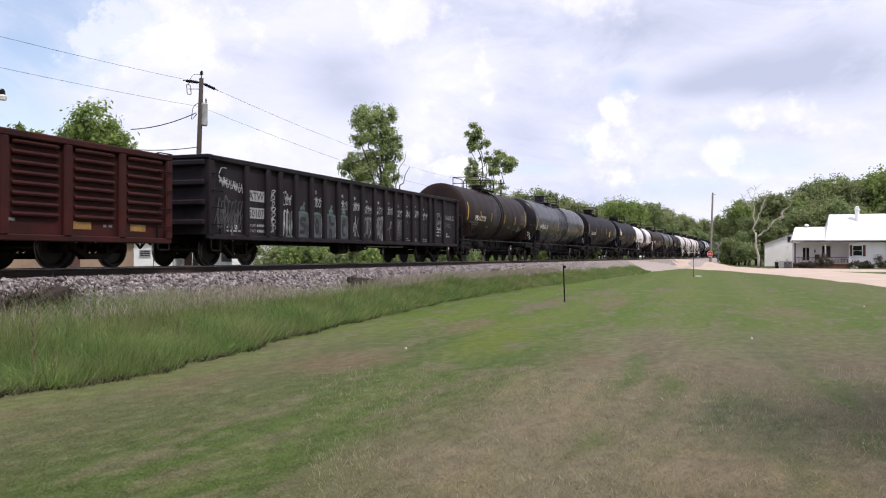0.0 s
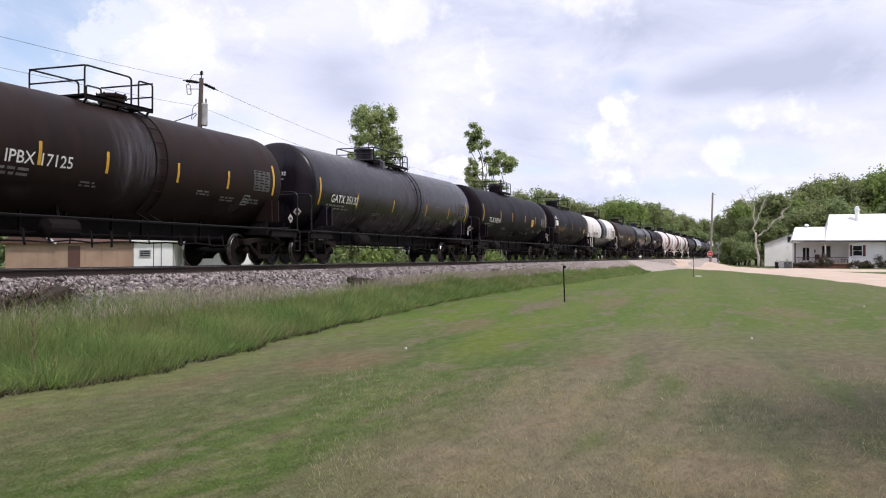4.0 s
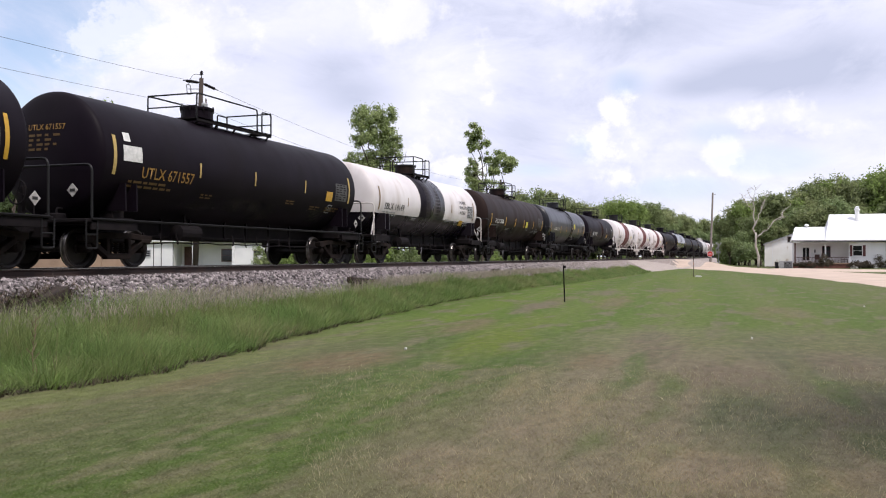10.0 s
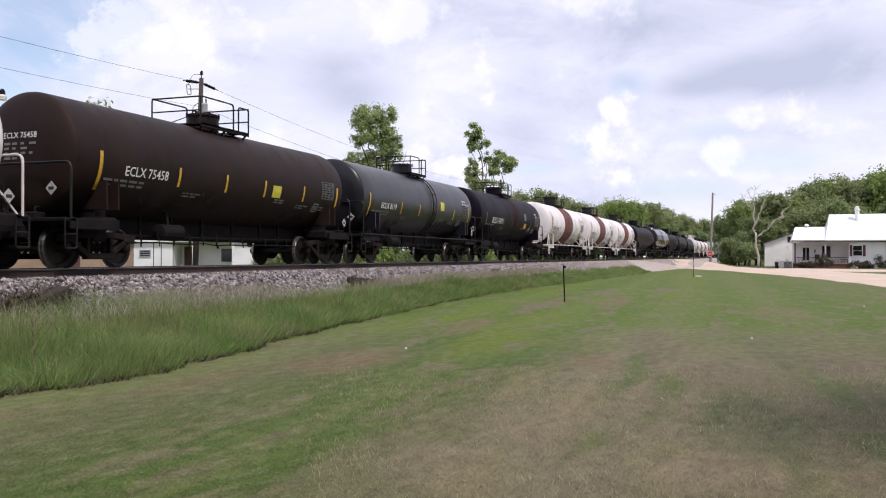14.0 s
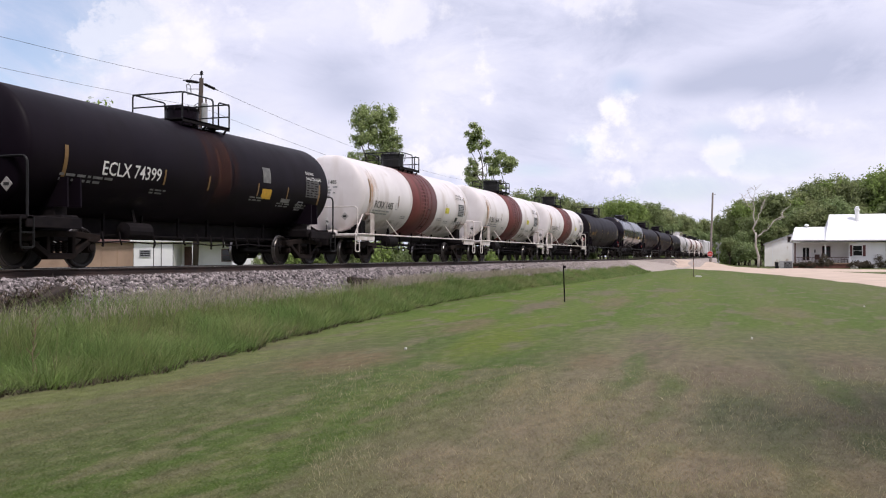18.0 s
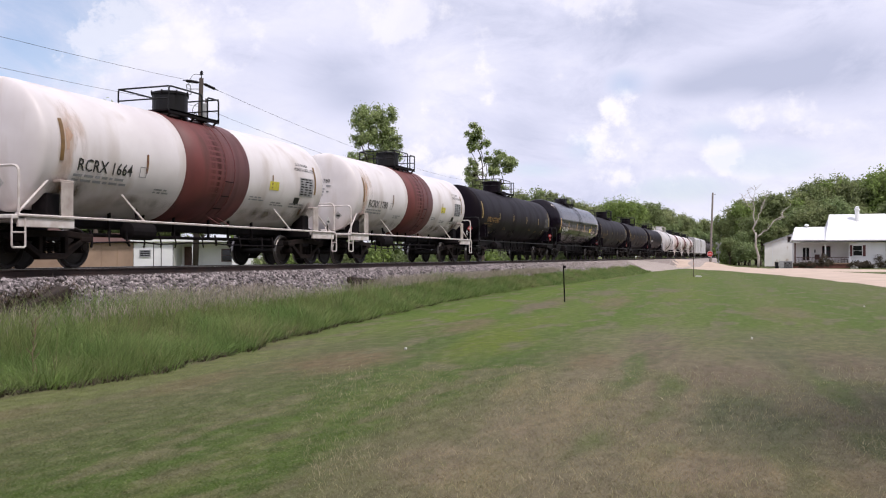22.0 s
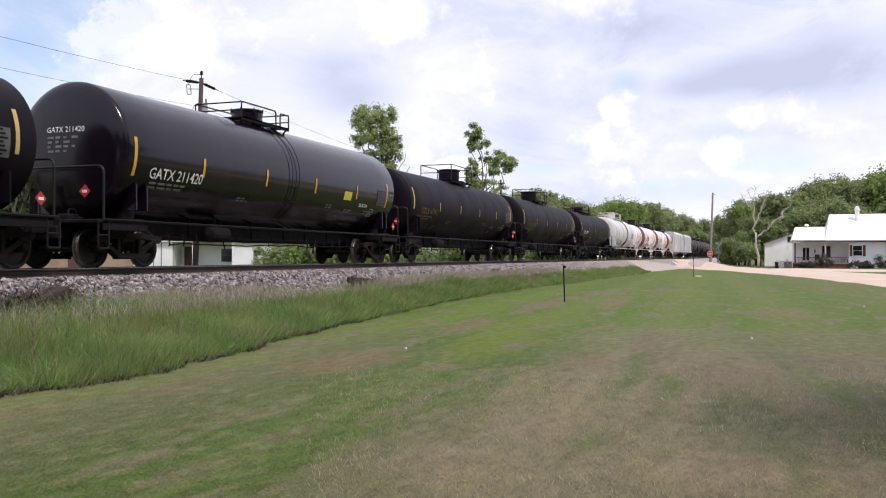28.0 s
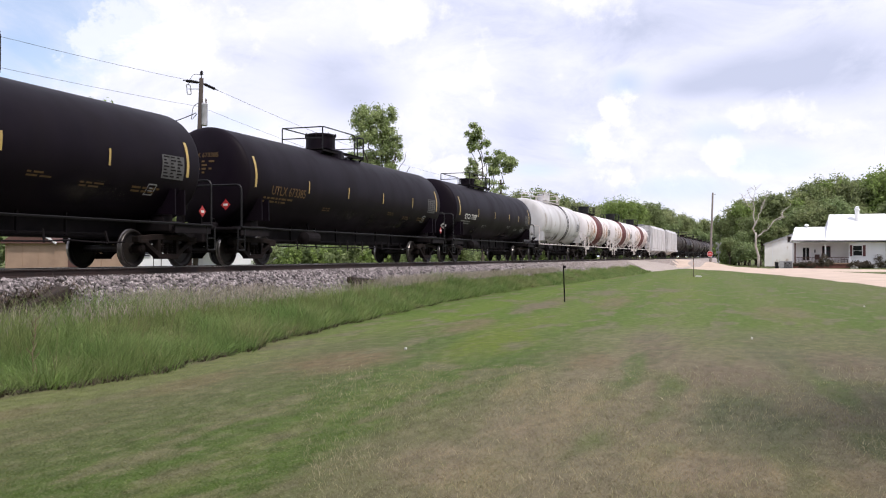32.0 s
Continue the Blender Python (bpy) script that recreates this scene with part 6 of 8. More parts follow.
GRIME = [(-5.45, 1.3, 0.9, 2.3, "stain_rust"), (-5.5, 1.05, 1.3, 0.9, "stain_brown"), (4.2, 1.05, 1.3, 0.9, "stain_brown"), (-4.2, 1.0, 3.2, 0.6, "stain_grime"), (1.3, 1.0, 3.2, 0.6, "stain_grime"), (-0.4, 1.5, 0.9, 2.2, "stain_dark")]
for k, (xm, no) in enumerate(((162.59, "RCRX 1485"), (176.68, "RCRX 1664"), (190.77, "RCRX 1780"), (304.5, "RCRX 1602"), (318.4, "RCRX 1711"), (332.2, "RCRX 1590"))):
    tank_car(xm, 10.8, 1.37, 2.46, 14.09, "white", "white tank car with a red-brown middle band and black dome", no if k < 3 else None, "ink_black", strips="dark_tape", pipes="white_pipe", dome=-0.1, dome_r=0.44, dome_h=0.6, plat=(-1.05, 1.05), rail_h=0.6, number_x=-4.85, text_w=1.66, bands=RED_BAND, rail_mat="white_pipe",
             panels=[(2.55, 2.12, 0.50, 0.24, "lime"), (4.05, 1.75, 0.30, 0.24, "black_pipe"), (-2.75, 2.1, 0.06, 0.42, "oxide")] if k < 3 else [], stains=GRIME + ([(-4.6, 1.2, 3.4, 2.3, "stain_rust"), (1.4, 1.2, 3.4, 2.3, "stain_rust")] if k > 2 else []), seed=20 + k, dome_mat="black_pipe", ladder="oxide", text_size=0.36, extras=acid_words if k < 3 else None)
tank_car(206.43, 14.3, 1.38, 2.42, 17.0, "black", "long black tank car with faded ochre lettering", "UTLX 673383", "ink_yellow", strips="mid_tape", strip_at=(-7.17, -4.15, -1.41, 1.45, 4.31, 7.0), head_z=0.42, end_placard="placard_red", dome=-1.03, dome_r=0.5, dome_h=0.62, plat=(-1.14, 1.86), head_sticker=True, rail_h=0.72, number_x=-6.28, text_w=1.98, ladder=False, seed=30, text_size=0.36)
tank_car(223.63, 13.9, 1.53, 2.59, 17.1, "mirror_black", "long glossy black tank car with white lettering and yellow strips", "GATX 211420", end_placard="placard_red", strip_at=(-7.08, -4.55, -1.62, 1.21, 4.12, 6.62), tall_z=2.0, ladder_x=-0.12, ladder="black_pipe", dome=-0.24, plat=(-1.47, 1.13), dome_r=0.45, dome_h=0.42, panels=[(3.2, 2.10, 0.56, 0.28, "lime")], number_x=-6.55, text_w=2.0, extras=lambda c, side, L, R, zc: bent_text("SR-8754", 0.17, M["ink_white"], c, 4.45, 1.98, side, "test_lettering", width=0.66), seed=31, text_size=0.36, rail_h=0.45)
tank_car(240.49, 14.35, 1.38, 2.42, 17.1, "black", "long black tank car with ochre lettering and high platform", "UTLX 673411", "ink_dim_yellow", strips="mid_tape", strip_at=(-7.17, -4.15, -1.41, 1.45, 4.31, 7.0), head_z=0.42, end_placard="placard_red", dome=0.82, dome_r=0.5, dome_h=0.62, plat=(-1.79, 1.19), head_sticker=True, rail_h=0.74, number_x=-6.3, text_w=1.96, ladder=False, seed=32, text_size=0.36)
tank_car(257.72, 14.3, 1.38, 2.42, 17.1, "black", "long black tank car with very faded lettering", "UTLX 673385", "ink_dim_yellow", strips="mid_tape", strip_at=(-7.17, -4.15, -1.41, 1.45, 4.31, 7.0), head_z=0.42, end_placard="placard_red", dome=-0.8, dome_r=0.5, dome_h=0.62, plat=(-1.29, 1.87), rail_h=0.74, number_x=-6.3, text_w=1.96, ladder=False, seed=33, text_size=0.36)
tank_car(274.2, 13.0, 1.38, 2.42, 16.0, "black", "black tank car with white lettering and a low dome", "CTCX 77097", strips="mid_tape", strip_at=(-6.37, -3.55, -0.75, 1.95, 3.9, 6.2), number_x=-5.6, dome=-1.15, dome_h=0.42, dome_r=0.36, plat=(-1.9, 1.5), rail_h=0.6, text_w=1.8, ladder=False, seed=34, text_size=0.34)
tank_car(289.9, 11.0, 1.45, 2.50, 15.3, "grey_white", "dull white tank car with a white platform", None, "ink_black", strips="dark_tape", pipes="white_pipe_all", dome=0.03, dome_h=0.6, plat=(-3.07, 1.5), rail_h=0.55, seed=35)
hopper(348.2, 16.6, "pale grey covered hopper car")
hopper(366.2, 16.2, "pale grey covered hopper car")
for k in range(8):
    tank_car(384.2 + 17 * k, 14.0, 1.38, 2.42, 17.0, "dusty_brown" if k % 3 != 1 else "brown", "dark tank car far back in the train", None, "ink_dim", strips="pale_tape", dome=-0.2, plat=(-1.4, 1.4), seed=40 + k, placards=False)


# ---- plants ----
def leaf_cloud(name, lobes, leaves, size, material, parent, seed, clumps=26, up=0.35):
    """A crown of many small leaves in clumps on the shells of several lobes (centre, radii)."""
    rng = np.random.default_rng(seed)
    vol = np.array([a * b * c for _, (a, b, c) in lobes]) ** 0.75
    share = (vol / vol.sum() * leaves).astype(int)
    P, O = [], []
    for (cen, rad), k in zip(lobes, share):
        nc = max(5, int(clumps * (rad[0] * rad[1] * rad[2]) ** 0.33))
        d = rng.normal(size=(nc, 3))
        d /= np.linalg.norm(d, axis=1)[:, None]
        rr = rng.uniform(0.45, 1.05, (nc, 1))
        cc = d * rr
        which = rng.integers(0, nc, k)
        q = cc[which] + rng.normal(size=(k, 3)) * 0.17
        P.append(q * np.array(rad) + np.array(cen))
        O.append(q)
    P, O = np.concatenate(P), np.concatenate(O)
    n = len(P)
    nrm = 0.75 * rng.normal(size=(n, 3)) + O * 0.95 + np.array([0, 0, up + 0.15])
    nrm /= np.linalg.norm(nrm, axis=1)[:, None]
    t = np.cross(nrm, rng.normal(size=(n, 3)))
    t /= np.linalg.norm(t, axis=1)[:, None]
    b = np.cross(nrm, t)
    s = size * rng.uniform(0.6, 1.3, (n, 1))
    V = np.stack([P - t * s, P + b * s * 0.45 + nrm * s * 0.1, P + t * s, P - b * s * 0.45 + nrm * s * 0.1], 1)
    F = np.arange(n * 4).reshape(n, 4)
    return arrays_mesh(name, V.reshape(-1, 3), F, material, parent)


def limb_pts(a, b, rng, n=6, wob=0.12):
    a, b = Vector(a), Vector(b)
    L = (b - a).length
    return [a.lerp(b, i / n) + Vector((rng.uniform(-1, 1), rng.uniform(-1, 1), rng.uniform(-0.5, 0.5))) * wob * L * 0.25 * (0 < i < n) for i in range(n + 1)]


def tree(m, label, height, lobes, leaves, size, leaf, trunk_r, seed, bark="bark", fork=0.4, clumps=26, bare=()):
    rng = random.Random(seed)
    t = thing("tree", m, label, "tree", "trees")
    fork_p = Vector((rng.uniform(-0.2, 0.2), rng.uniform(-0.2, 0.2), height * fork))
    bm = bmesh.new()
    tube(bm, limb_pts((0, 0, -0.2), fork_p, rng, 6), trunk_r, 8, r_end=trunk_r * 0.65)
    trunk = part("trunk", bm, M[bark], t, "", True)
    for cen, rad in lobes:
        bm = bmesh.new()
        tube(bm, limb_pts(fork_p * rng.uniform(0.75, 1.0), cen, rng, 7, 0.3), trunk_r * 0.5, 6, r_end=trunk_r * 0.12)
        for k in range(4):
            d = Vector((rng.uniform(-1, 1) * rad[0], rng.uniform(-1, 1) * rad[1], rng.uniform(-0.3, 0.9) * rad[2]))
            tube(bm, limb_pts(Vector(cen) * 0.93 + fork_p * 0.07, Vector(cen) + d * 0.8, rng, 5, 0.3), trunk_r * 0.16, 5, r_end=trunk_r * 0.04)
        part("limb", bm, M[bark], t, "", True)
    for a, b in bare:
        bm = bmesh.new()
        tube(bm, limb_pts(a, b, rng, 7, 0.25), trunk_r * 0.3, 6, r_end=trunk_r * 0.06)
        part("bare_limb", bm, M[bark], t, "", True)
    leaf_cloud("crown", lobes, leaves, size, M[leaf], t, seed, clumps)
    return t


CAMWISE = Matrix(((ASIDE.x, AHEAD.x, 0, 0), (ASIDE.y, AHEAD.y, 0, 0), (0, 0, 1, 0), (0, 0, 0, 1)))


def put(aside, depth, z=0.0, turn=0.0):
    """A pose with local x to the side and local y away from the lawn's viewpoint."""
    return CAMWISE @ pose(aside, depth, z, 0, 0, turn)


def build_trees():
    # tall tree with a two-part crown behind the track
    tree(put(-4.6, 70, 0.4), "tall green tree with a split crown and bare limbs", 13,
         [((-1.35, 0, 12.0), (1.15, 1.2, 1.15)), ((0.15, 0.3, 12.0), (0.95, 1.1, 1.1)), ((-1.6, -0.2, 10.6), (1.1, 1.1, 1.0)), ((-0.1, -0.2, 10.3), (1.2, 1.2, 1.0)), ((0.85, 0.1, 10.0), (0.6, 0.6, 0.8)), ((-0.5, 0.1, 9.1), (1.1, 0.9, 0.8)), ((0.6, 0.1, 8.6), (0.8, 0.8, 0.9)), ((-2.3, 0.2, 8.6), (1.2, 1.2, 0.8)), ((-3.0, 0.2, 8.0), (0.7, 0.8, 0.6)), ((-1.5, 0, 7.6), (1.5, 1.2, 0.9)), ((0.3, 0.2, 7.2), (0.9, 0.9, 0.8)), ((-0.9, 0.1, 6.3), (1.7, 1.0, 0.8))],
         21000, 0.11, "leaf_tree", 0.22, 3, fork=0.36, clumps=20, bare=[((0.3, 0, 5.0), (1.0, 0.2, 10.6)), ((0.6, 0, 4.6), (1.7, 0.3, 9.4)), ((0.2, 0, 5), (0.3, 0.3, 9.4)), ((0.9, 0, 6.0), (2.0, 0.2, 8.2))])
    # sparse leaning tree
    tree(put(3.4, 76, 0.4), "sparse leaning green tree with two leafy tops", 12,
         [((-0.75, 0, 11.7), (0.75, 0.8, 0.75)), ((-0.3, 0, 10.9), (0.75, 0.8, 0.7)), ((-1.1, 0.1, 10.3), (0.4, 0.5, 0.5)), ((0.2, 0.1, 9.5), (0.5, 0.5, 0.5)), ((1.5, 0.1, 9.3), (1.0, 0.9, 0.8)), ((2.2, 0, 8.9), (0.8, 0.8, 0.7)), ((1.0, 0, 8.5), (0.7, 0.7, 0.6)), ((-0.9, 0, 8.8), (0.6, 0.6, 0.8)), ((-0.7, 0, 7.8), (0.9, 0.7, 0.7)), ((0.3, 0, 7.0), (1.4, 0.8, 0.7))],
         12500, 0.10, "leaf_tree", 0.16, 4, fork=0.42, clumps=15)
    # round tree over the sheds
    tree(put(-33.5, 86, -0.9) @ Matrix.Diagonal((1.55, 1.6, 1.62, 1)), "round-topped bright green tree over the sheds", 10,
         [((0, 0, 9.0), (1.7, 1.6, 1.5)), ((-1.0, 0.3, 8.4), (1.3, 1.2, 1.1)), ((1.0, 0, 8.1), (1.4, 1.2, 1.1)), ((0, 0.2, 7.2), (1.8, 1.5, 1.2)), ((1.9, 0, 7.0), (0.8, 0.8, 0.8))],
         12000, 0.15, "leaf_bright", 0.2, 5, clumps=26)
    tree(put(-41.3, 86, -0.6) @ Matrix.Diagonal((1.45, 1.6, 1.68, 1)), "small green tree beside the sheds", 8.5,
         [((0, 0, 8.2), (1.0, 0.9, 0.7)), ((1.6, 0, 8.0), (0.7, 0.7, 0.6)), ((0.5, 0, 7.0), (1.5, 1.2, 1.0))], 2400, 0.17, "leaf_bright", 0.14, 6, clumps=12)
    # bleached dead tree by the house
    d = thing("dead_tree", put(42.0, 119, 0.1), "bleached leafless dead tree with long bare limbs", "tree")
    rng = random.Random(8)
    bm = bmesh.new()
    tube(bm, limb_pts((0, 0, -0.2), (-0.3, 0, 4.6), rng, 6), 0.18, 8, r_end=0.13)
    part("trunk", bm, M["pale_bark"], d, "", True)
    for a, b, r in (((-0.3, 0, 4.4), (-0.9, 0.2, 9.4), 0.16), ((-0.4, 0, 5.5), (0.9, 0.2, 8.9), 0.13), ((-0.1, 0, 4.0), (1.6, 0, 5.3), 0.15), ((1.5, 0, 5.2), (4.3, 0.2, 8.1), 0.12), ((-0.7, 0.1, 7.6), (-2.4, 0, 9.9), 0.07), ((-0.8, 0.1, 8.6), (-0.2, 0.1, 10.6), 0.06), ((0.4, 0.1, 7.9), (1.6, 0.3, 9.9), 0.05), ((2.4, 0, 6.1), (3.7, 0, 6.7), 0.05), ((-0.9, 0.2, 9.2), (-1.4, 0.2, 10.4), 0.05)):
        bm = bmesh.new()
        tube(bm, limb_pts(a, b, rng, 7, 0.24), r * 0.66, 6, r_end=r * 0.24)
        for k in range(5):
            f = rng.uniform(0.5, 1)
            p = Vector(a).lerp(Vector(b), f)
            tube(bm, limb_pts(p, p + Vector((rng.uniform(-0.9, 0.9), rng.uniform(-0.3, 0.3), rng.uniform(0.1, 0.9))), rng, 4, 0.3), 0.03, 4, r_end=0.008)
        part("bare_limb", bm, M["pale_bark"], d, "", True)
    # woods: a few kinds, planted many times
    rng = random.Random(21)
    kinds = []
    for k, (leaf, n, sz) in enumerate((("leaf_dark", 11000, 0.21), ("leaf_mid", 11000, 0.20), ("leaf_olive", 10000, 0.20), ("leaf_bright", 11000, 0.20), ("leaf_dark", 11000, 0.22))):
        lobes = [((0, 0, 7.6), (2.6, 2.6, 2.4))]
        for j in range(9):
            a = rng.uniform(0, 6.28)
            q = rng.uniform(1.2, 2.7)
            z = rng.uniform(2.2, 9.0)
            w = rng.uniform(1.1, 2.0)
            lobes.append(((q * math.cos(a), q * math.sin(a), z), (w, w, w * rng.uniform(0.7, 1.0))))
        words = ("dark green woodland tree", "green woodland tree", "olive green woodland tree", "bright green woodland tree", "dense dark green woodland tree")[k] + " in a leafy belt"
        kinds.append(tree(put(-70 + 9 * k, 190, 0.3), words, 10, lobes, n, sz, leaf, 0.25, 50 + k, clumps=16, fork=0.3))

    def plant(k, aside, depth, height, spread=1.0):
        m = put(aside, depth, 0.2, rng.uniform(0, 360)) @ Matrix.Diagonal((height / 10 * spread, height / 10 * spread, height / 10, 1))
        return copy_thing(kinds[k], m)

    def clear_of_track(px, y):
        """How far off a tree must stand in that direction to be y metres across, beyond the rails."""
        x = y / math.tan(YAW - math.atan((px - 784) / 1580))
        return x * AHEAD.x + y * AHEAD.y

    # belt beyond the track
    crest = [(880, 340), (905, 334), (930, 337), (955, 332), (978, 343), (1000, 350), (1020, 352), (1045, 356), (1068, 352), (1090, 345), (1108, 350), (1128, 360), (1148, 356), (1166, 362), (1185, 372), (1203, 376), (1222, 382), (1242, 386), (1262, 392)]
    for i, (px, py) in enumerate(crest):
        D = max(rng.uniform(165, 190), clear_of_track(px, 27))
        k = 3 if 1060 < px < 1135 else (1, 2, 0, 2)[i % 4]
        plant(k, (px - 784) / 1580 * D, D, (454 - py) / 1580 * D + 0.6, 0.95)
        D2 = max(D - rng.uniform(8, 18), clear_of_track(px + 9, 24))
        plant((4, 0, 2, 1)[i % 4], (px + 9 - 784) / 1580 * D2, D2, ((454 - py) / 1580 * D2 + 0.6) * rng.uniform(0.55, 0.75), 1.2)
    # low dense trees behind the sheds
    for px, D, top in ((-60, 92, 10.6), (-15, 90, 10.2), (28, 93, 9.9), (66, 90, 9.4), (105, 92, 8.8), (150, 92, 8.4), (190, 95, 8.0), (235, 94, 7.2), (290, 95, 5.6)):
        plant((0, 4, 1)[px % 3], (px - 784) / 1580 * D, D, top, 1.25)
    # belt behind the house and the crossing
    crest = [(1285, 376), (1300, 362), (1318, 352), (1338, 342), (1358, 338), (1378, 342), (1398, 344), (1416, 330), (1436, 322), (1458, 312), (1480, 310), (1500, 306), (1522, 314), (1545, 312), (1562, 292), (1585, 296), (1610, 300), (1640, 310), (1675, 300)]
    for i, (px, py) in enumerate(crest):
        D = rng.uniform(150, 160)
        plant((1, 2, 3, 2)[i % 4], (px - 784) / 1580 * D, D, (454 - py) / 1580 * D + 0.6, 0.9)
        D2 = rng.uniform(139, 146)
        plant((1, 0, 2)[i % 3], (px + 7 - 784) / 1580 * D2, D2, ((454 - py) / 1580 * D2 + 0.6) * rng.uniform(0.55, 0.78), 1.15)
    # two unseen trees added to shade the near lawn; the same woods across the road behind
    for x, y, k, w in ((-12, -8, 0, 1.9), (4.6, -9.2, 4, 1.1)):
        copy_thing(kinds[k], pose(x, y, 0, 0, 0, 40 * k) @ Matrix.Diagonal((w * 1.15, w * 1.15, w, 1)))
    for i in range(12):
        copy_thing(kinds[(0, 1, 4, 2)[i % 4]], pose(-30 + 8 * i + rng.uniform(-2, 2), -20 - 4 * (i % 2) - 14 * (i > 6) + rng.uniform(-1.5, 1.5), 0, 0, 0, rng.uniform(0, 360)) @ Matrix.Diagonal((*(rng.uniform(1.5, 1.95),) * 3, 1)))
    for i in range(4):
        copy_thing(kinds[(4, 0, 1)[i % 3]], pose(-22 - 3 * (i % 2), -8 + 7 * i, 0, 0, 0, 70 * i) @ Matrix.Diagonal((1.6, 1.6, 1.6, 1)))
    # low shrubs along the far side of the track
    shrub_kinds = []
    for k, leaf in enumerate(("leaf_mid", "leaf_bright", "leaf_dark")):
        s = thing("shrub", put(-10.6 + 2.2 * k, 62, 0.2), "leafy green shrub beyond the track", "shrub", "shrubs")
        r2 = random.Random(70 + k)
        lobes = [((r2.uniform(-1.4, 1.4), r2.uniform(-1, 1), r2.uniform(0.5, 1.8)), (r2.uniform(0.6, 1.1),) * 3) for j in range(7)]
        leaf_cloud("leaves", lobes, 2600, 0.14, M[leaf], s, 90 + k, 14)
        bm = bmesh.new()
        for j in range(6):
            tube(bm, limb_pts((0, 0, -0.1), (r2.uniform(-1.2, 1.2), r2.uniform(-0.8, 0.8), r2.uniform(1, 2)), r2, 5, 0.3), 0.03, 5, r_end=0.01)
        part("stems", bm, M["bark"], s)
        shrub_kinds.append(s)
    for i in range(30):
        px = 500 + i * 18 + rng.uniform(-6, 6)
        D = rng.uniform(56, 68) + (i > 12) * rng.uniform(4, 30)
        copy_thing(shrub_kinds[i % 3], put((px - 784) / 1580 * D, D, 0.1, rng.uniform(0, 360)) @ Matrix.Diagonal((*(rng.uniform(0.8, 1.25),) * 3, 1)))
    # bushes by the crossing
    for px, D, s in ((1280, 157, 1.5), (1292, 150, 1.9), (1310, 140, 1.6), (1326, 134, 1.5)):
        copy_thing(shrub_kinds[2 if px > 1290 else 1], put((px - 784) / 1580 * D, D, 0.1, px) @ Matrix.Diagonal((s, s, s, 1)))


build_trees()


def grass_blades(name, base, heights, lean, width, material, seed, label, face=None):
    """Single bent blades: a two-step taper for each."""
    rng = np.random.default_rng(seed)
    n = len(base)
    a = rng.uniform(0, 2 * math.pi, n)
    side = np.stack([np.cos(a), np.sin(a), np.zeros(n)], -1) * width[:, None]
    b = rng.uniform(0, 2 * math.pi, n)
    bend = np.stack([np.cos(b), np.sin(b), np.zeros(n)], -1) * (heights * lean * rng.uniform(0.3, 1, n))[:, None]
    if face is not None:
        bend[:, :2] += face
    upv = np.zeros((n, 3))
    upv[:, 2] = heights
    p1 = base + upv * 0.6 + bend * 0.35
    p2 = base + upv + bend
    V = np.stack([base - side, base + side, p1 + side * 0.7, p1 - side * 0.7, p2], 1)
    i = np.arange(n)[:, None] * 5
    F = np.concatenate([i + np.array([[0, 1, 2]]), i + np.array([[0, 2, 3]]), i + np.array([[3, 2, 4]])], 1).reshape(-1, 3)
    ob = arrays_mesh(name, V.reshape(-1, 3), F, material)
    return tagged(ob, label, "grass", kind="stuff")


M["tall_grass"] = mat("tall_rough_grass", (0.180, 0.275, 0.085), (0.290, 0.335, 0.135), 1.1, rough=0.6, trans=0.5, spec=0.2, island=0.32, dirt=(0.30, 0.26, 0.15), dirt_scale=0.8, dirt_stretch=(1, 1, 1), dirt_at=(0.56, 0.74))
M["weed_leaf"] = mat("light_green_weed_leaves", (0.205, 0.290, 0.085), (0.135, 0.210, 0.062), 0.8, rough=0.55, trans=0.5, spec=0.25, island=0.4)
M["dry_grass"] = mat("dry_tan_grass", (0.26, 0.20, 0.12), (0.18, 0.14, 0.08), 2, rough=0.8, trans=0.2, island=0.3)


M["seed_head"] = mat("pale_seed_heads", (0.42, 0.36, 0.30), (0.33, 0.31, 0.22), 2, rough=0.8, trans=0.4, island=0.3)
M["straw"] = mat("bleached_straw", (0.50, 0.44, 0.30), (0.30, 0.30, 0.15), 1.2, rough=0.7, trans=0.5, island=0.35)
M["brush"] = mat("dead_brush", (0.115, 0.085, 0.062), (0.055, 0.042, 0.034), 2, rough=0.9, island=0.5)
# dead stems, with the shadow under the rough grass put into their brown
M["thatch"] = mat("shadow_dark_thatch", (0.085, 0.066, 0.042), (0.045, 0.038, 0.024), 2, rough=0.9, island=0.4)


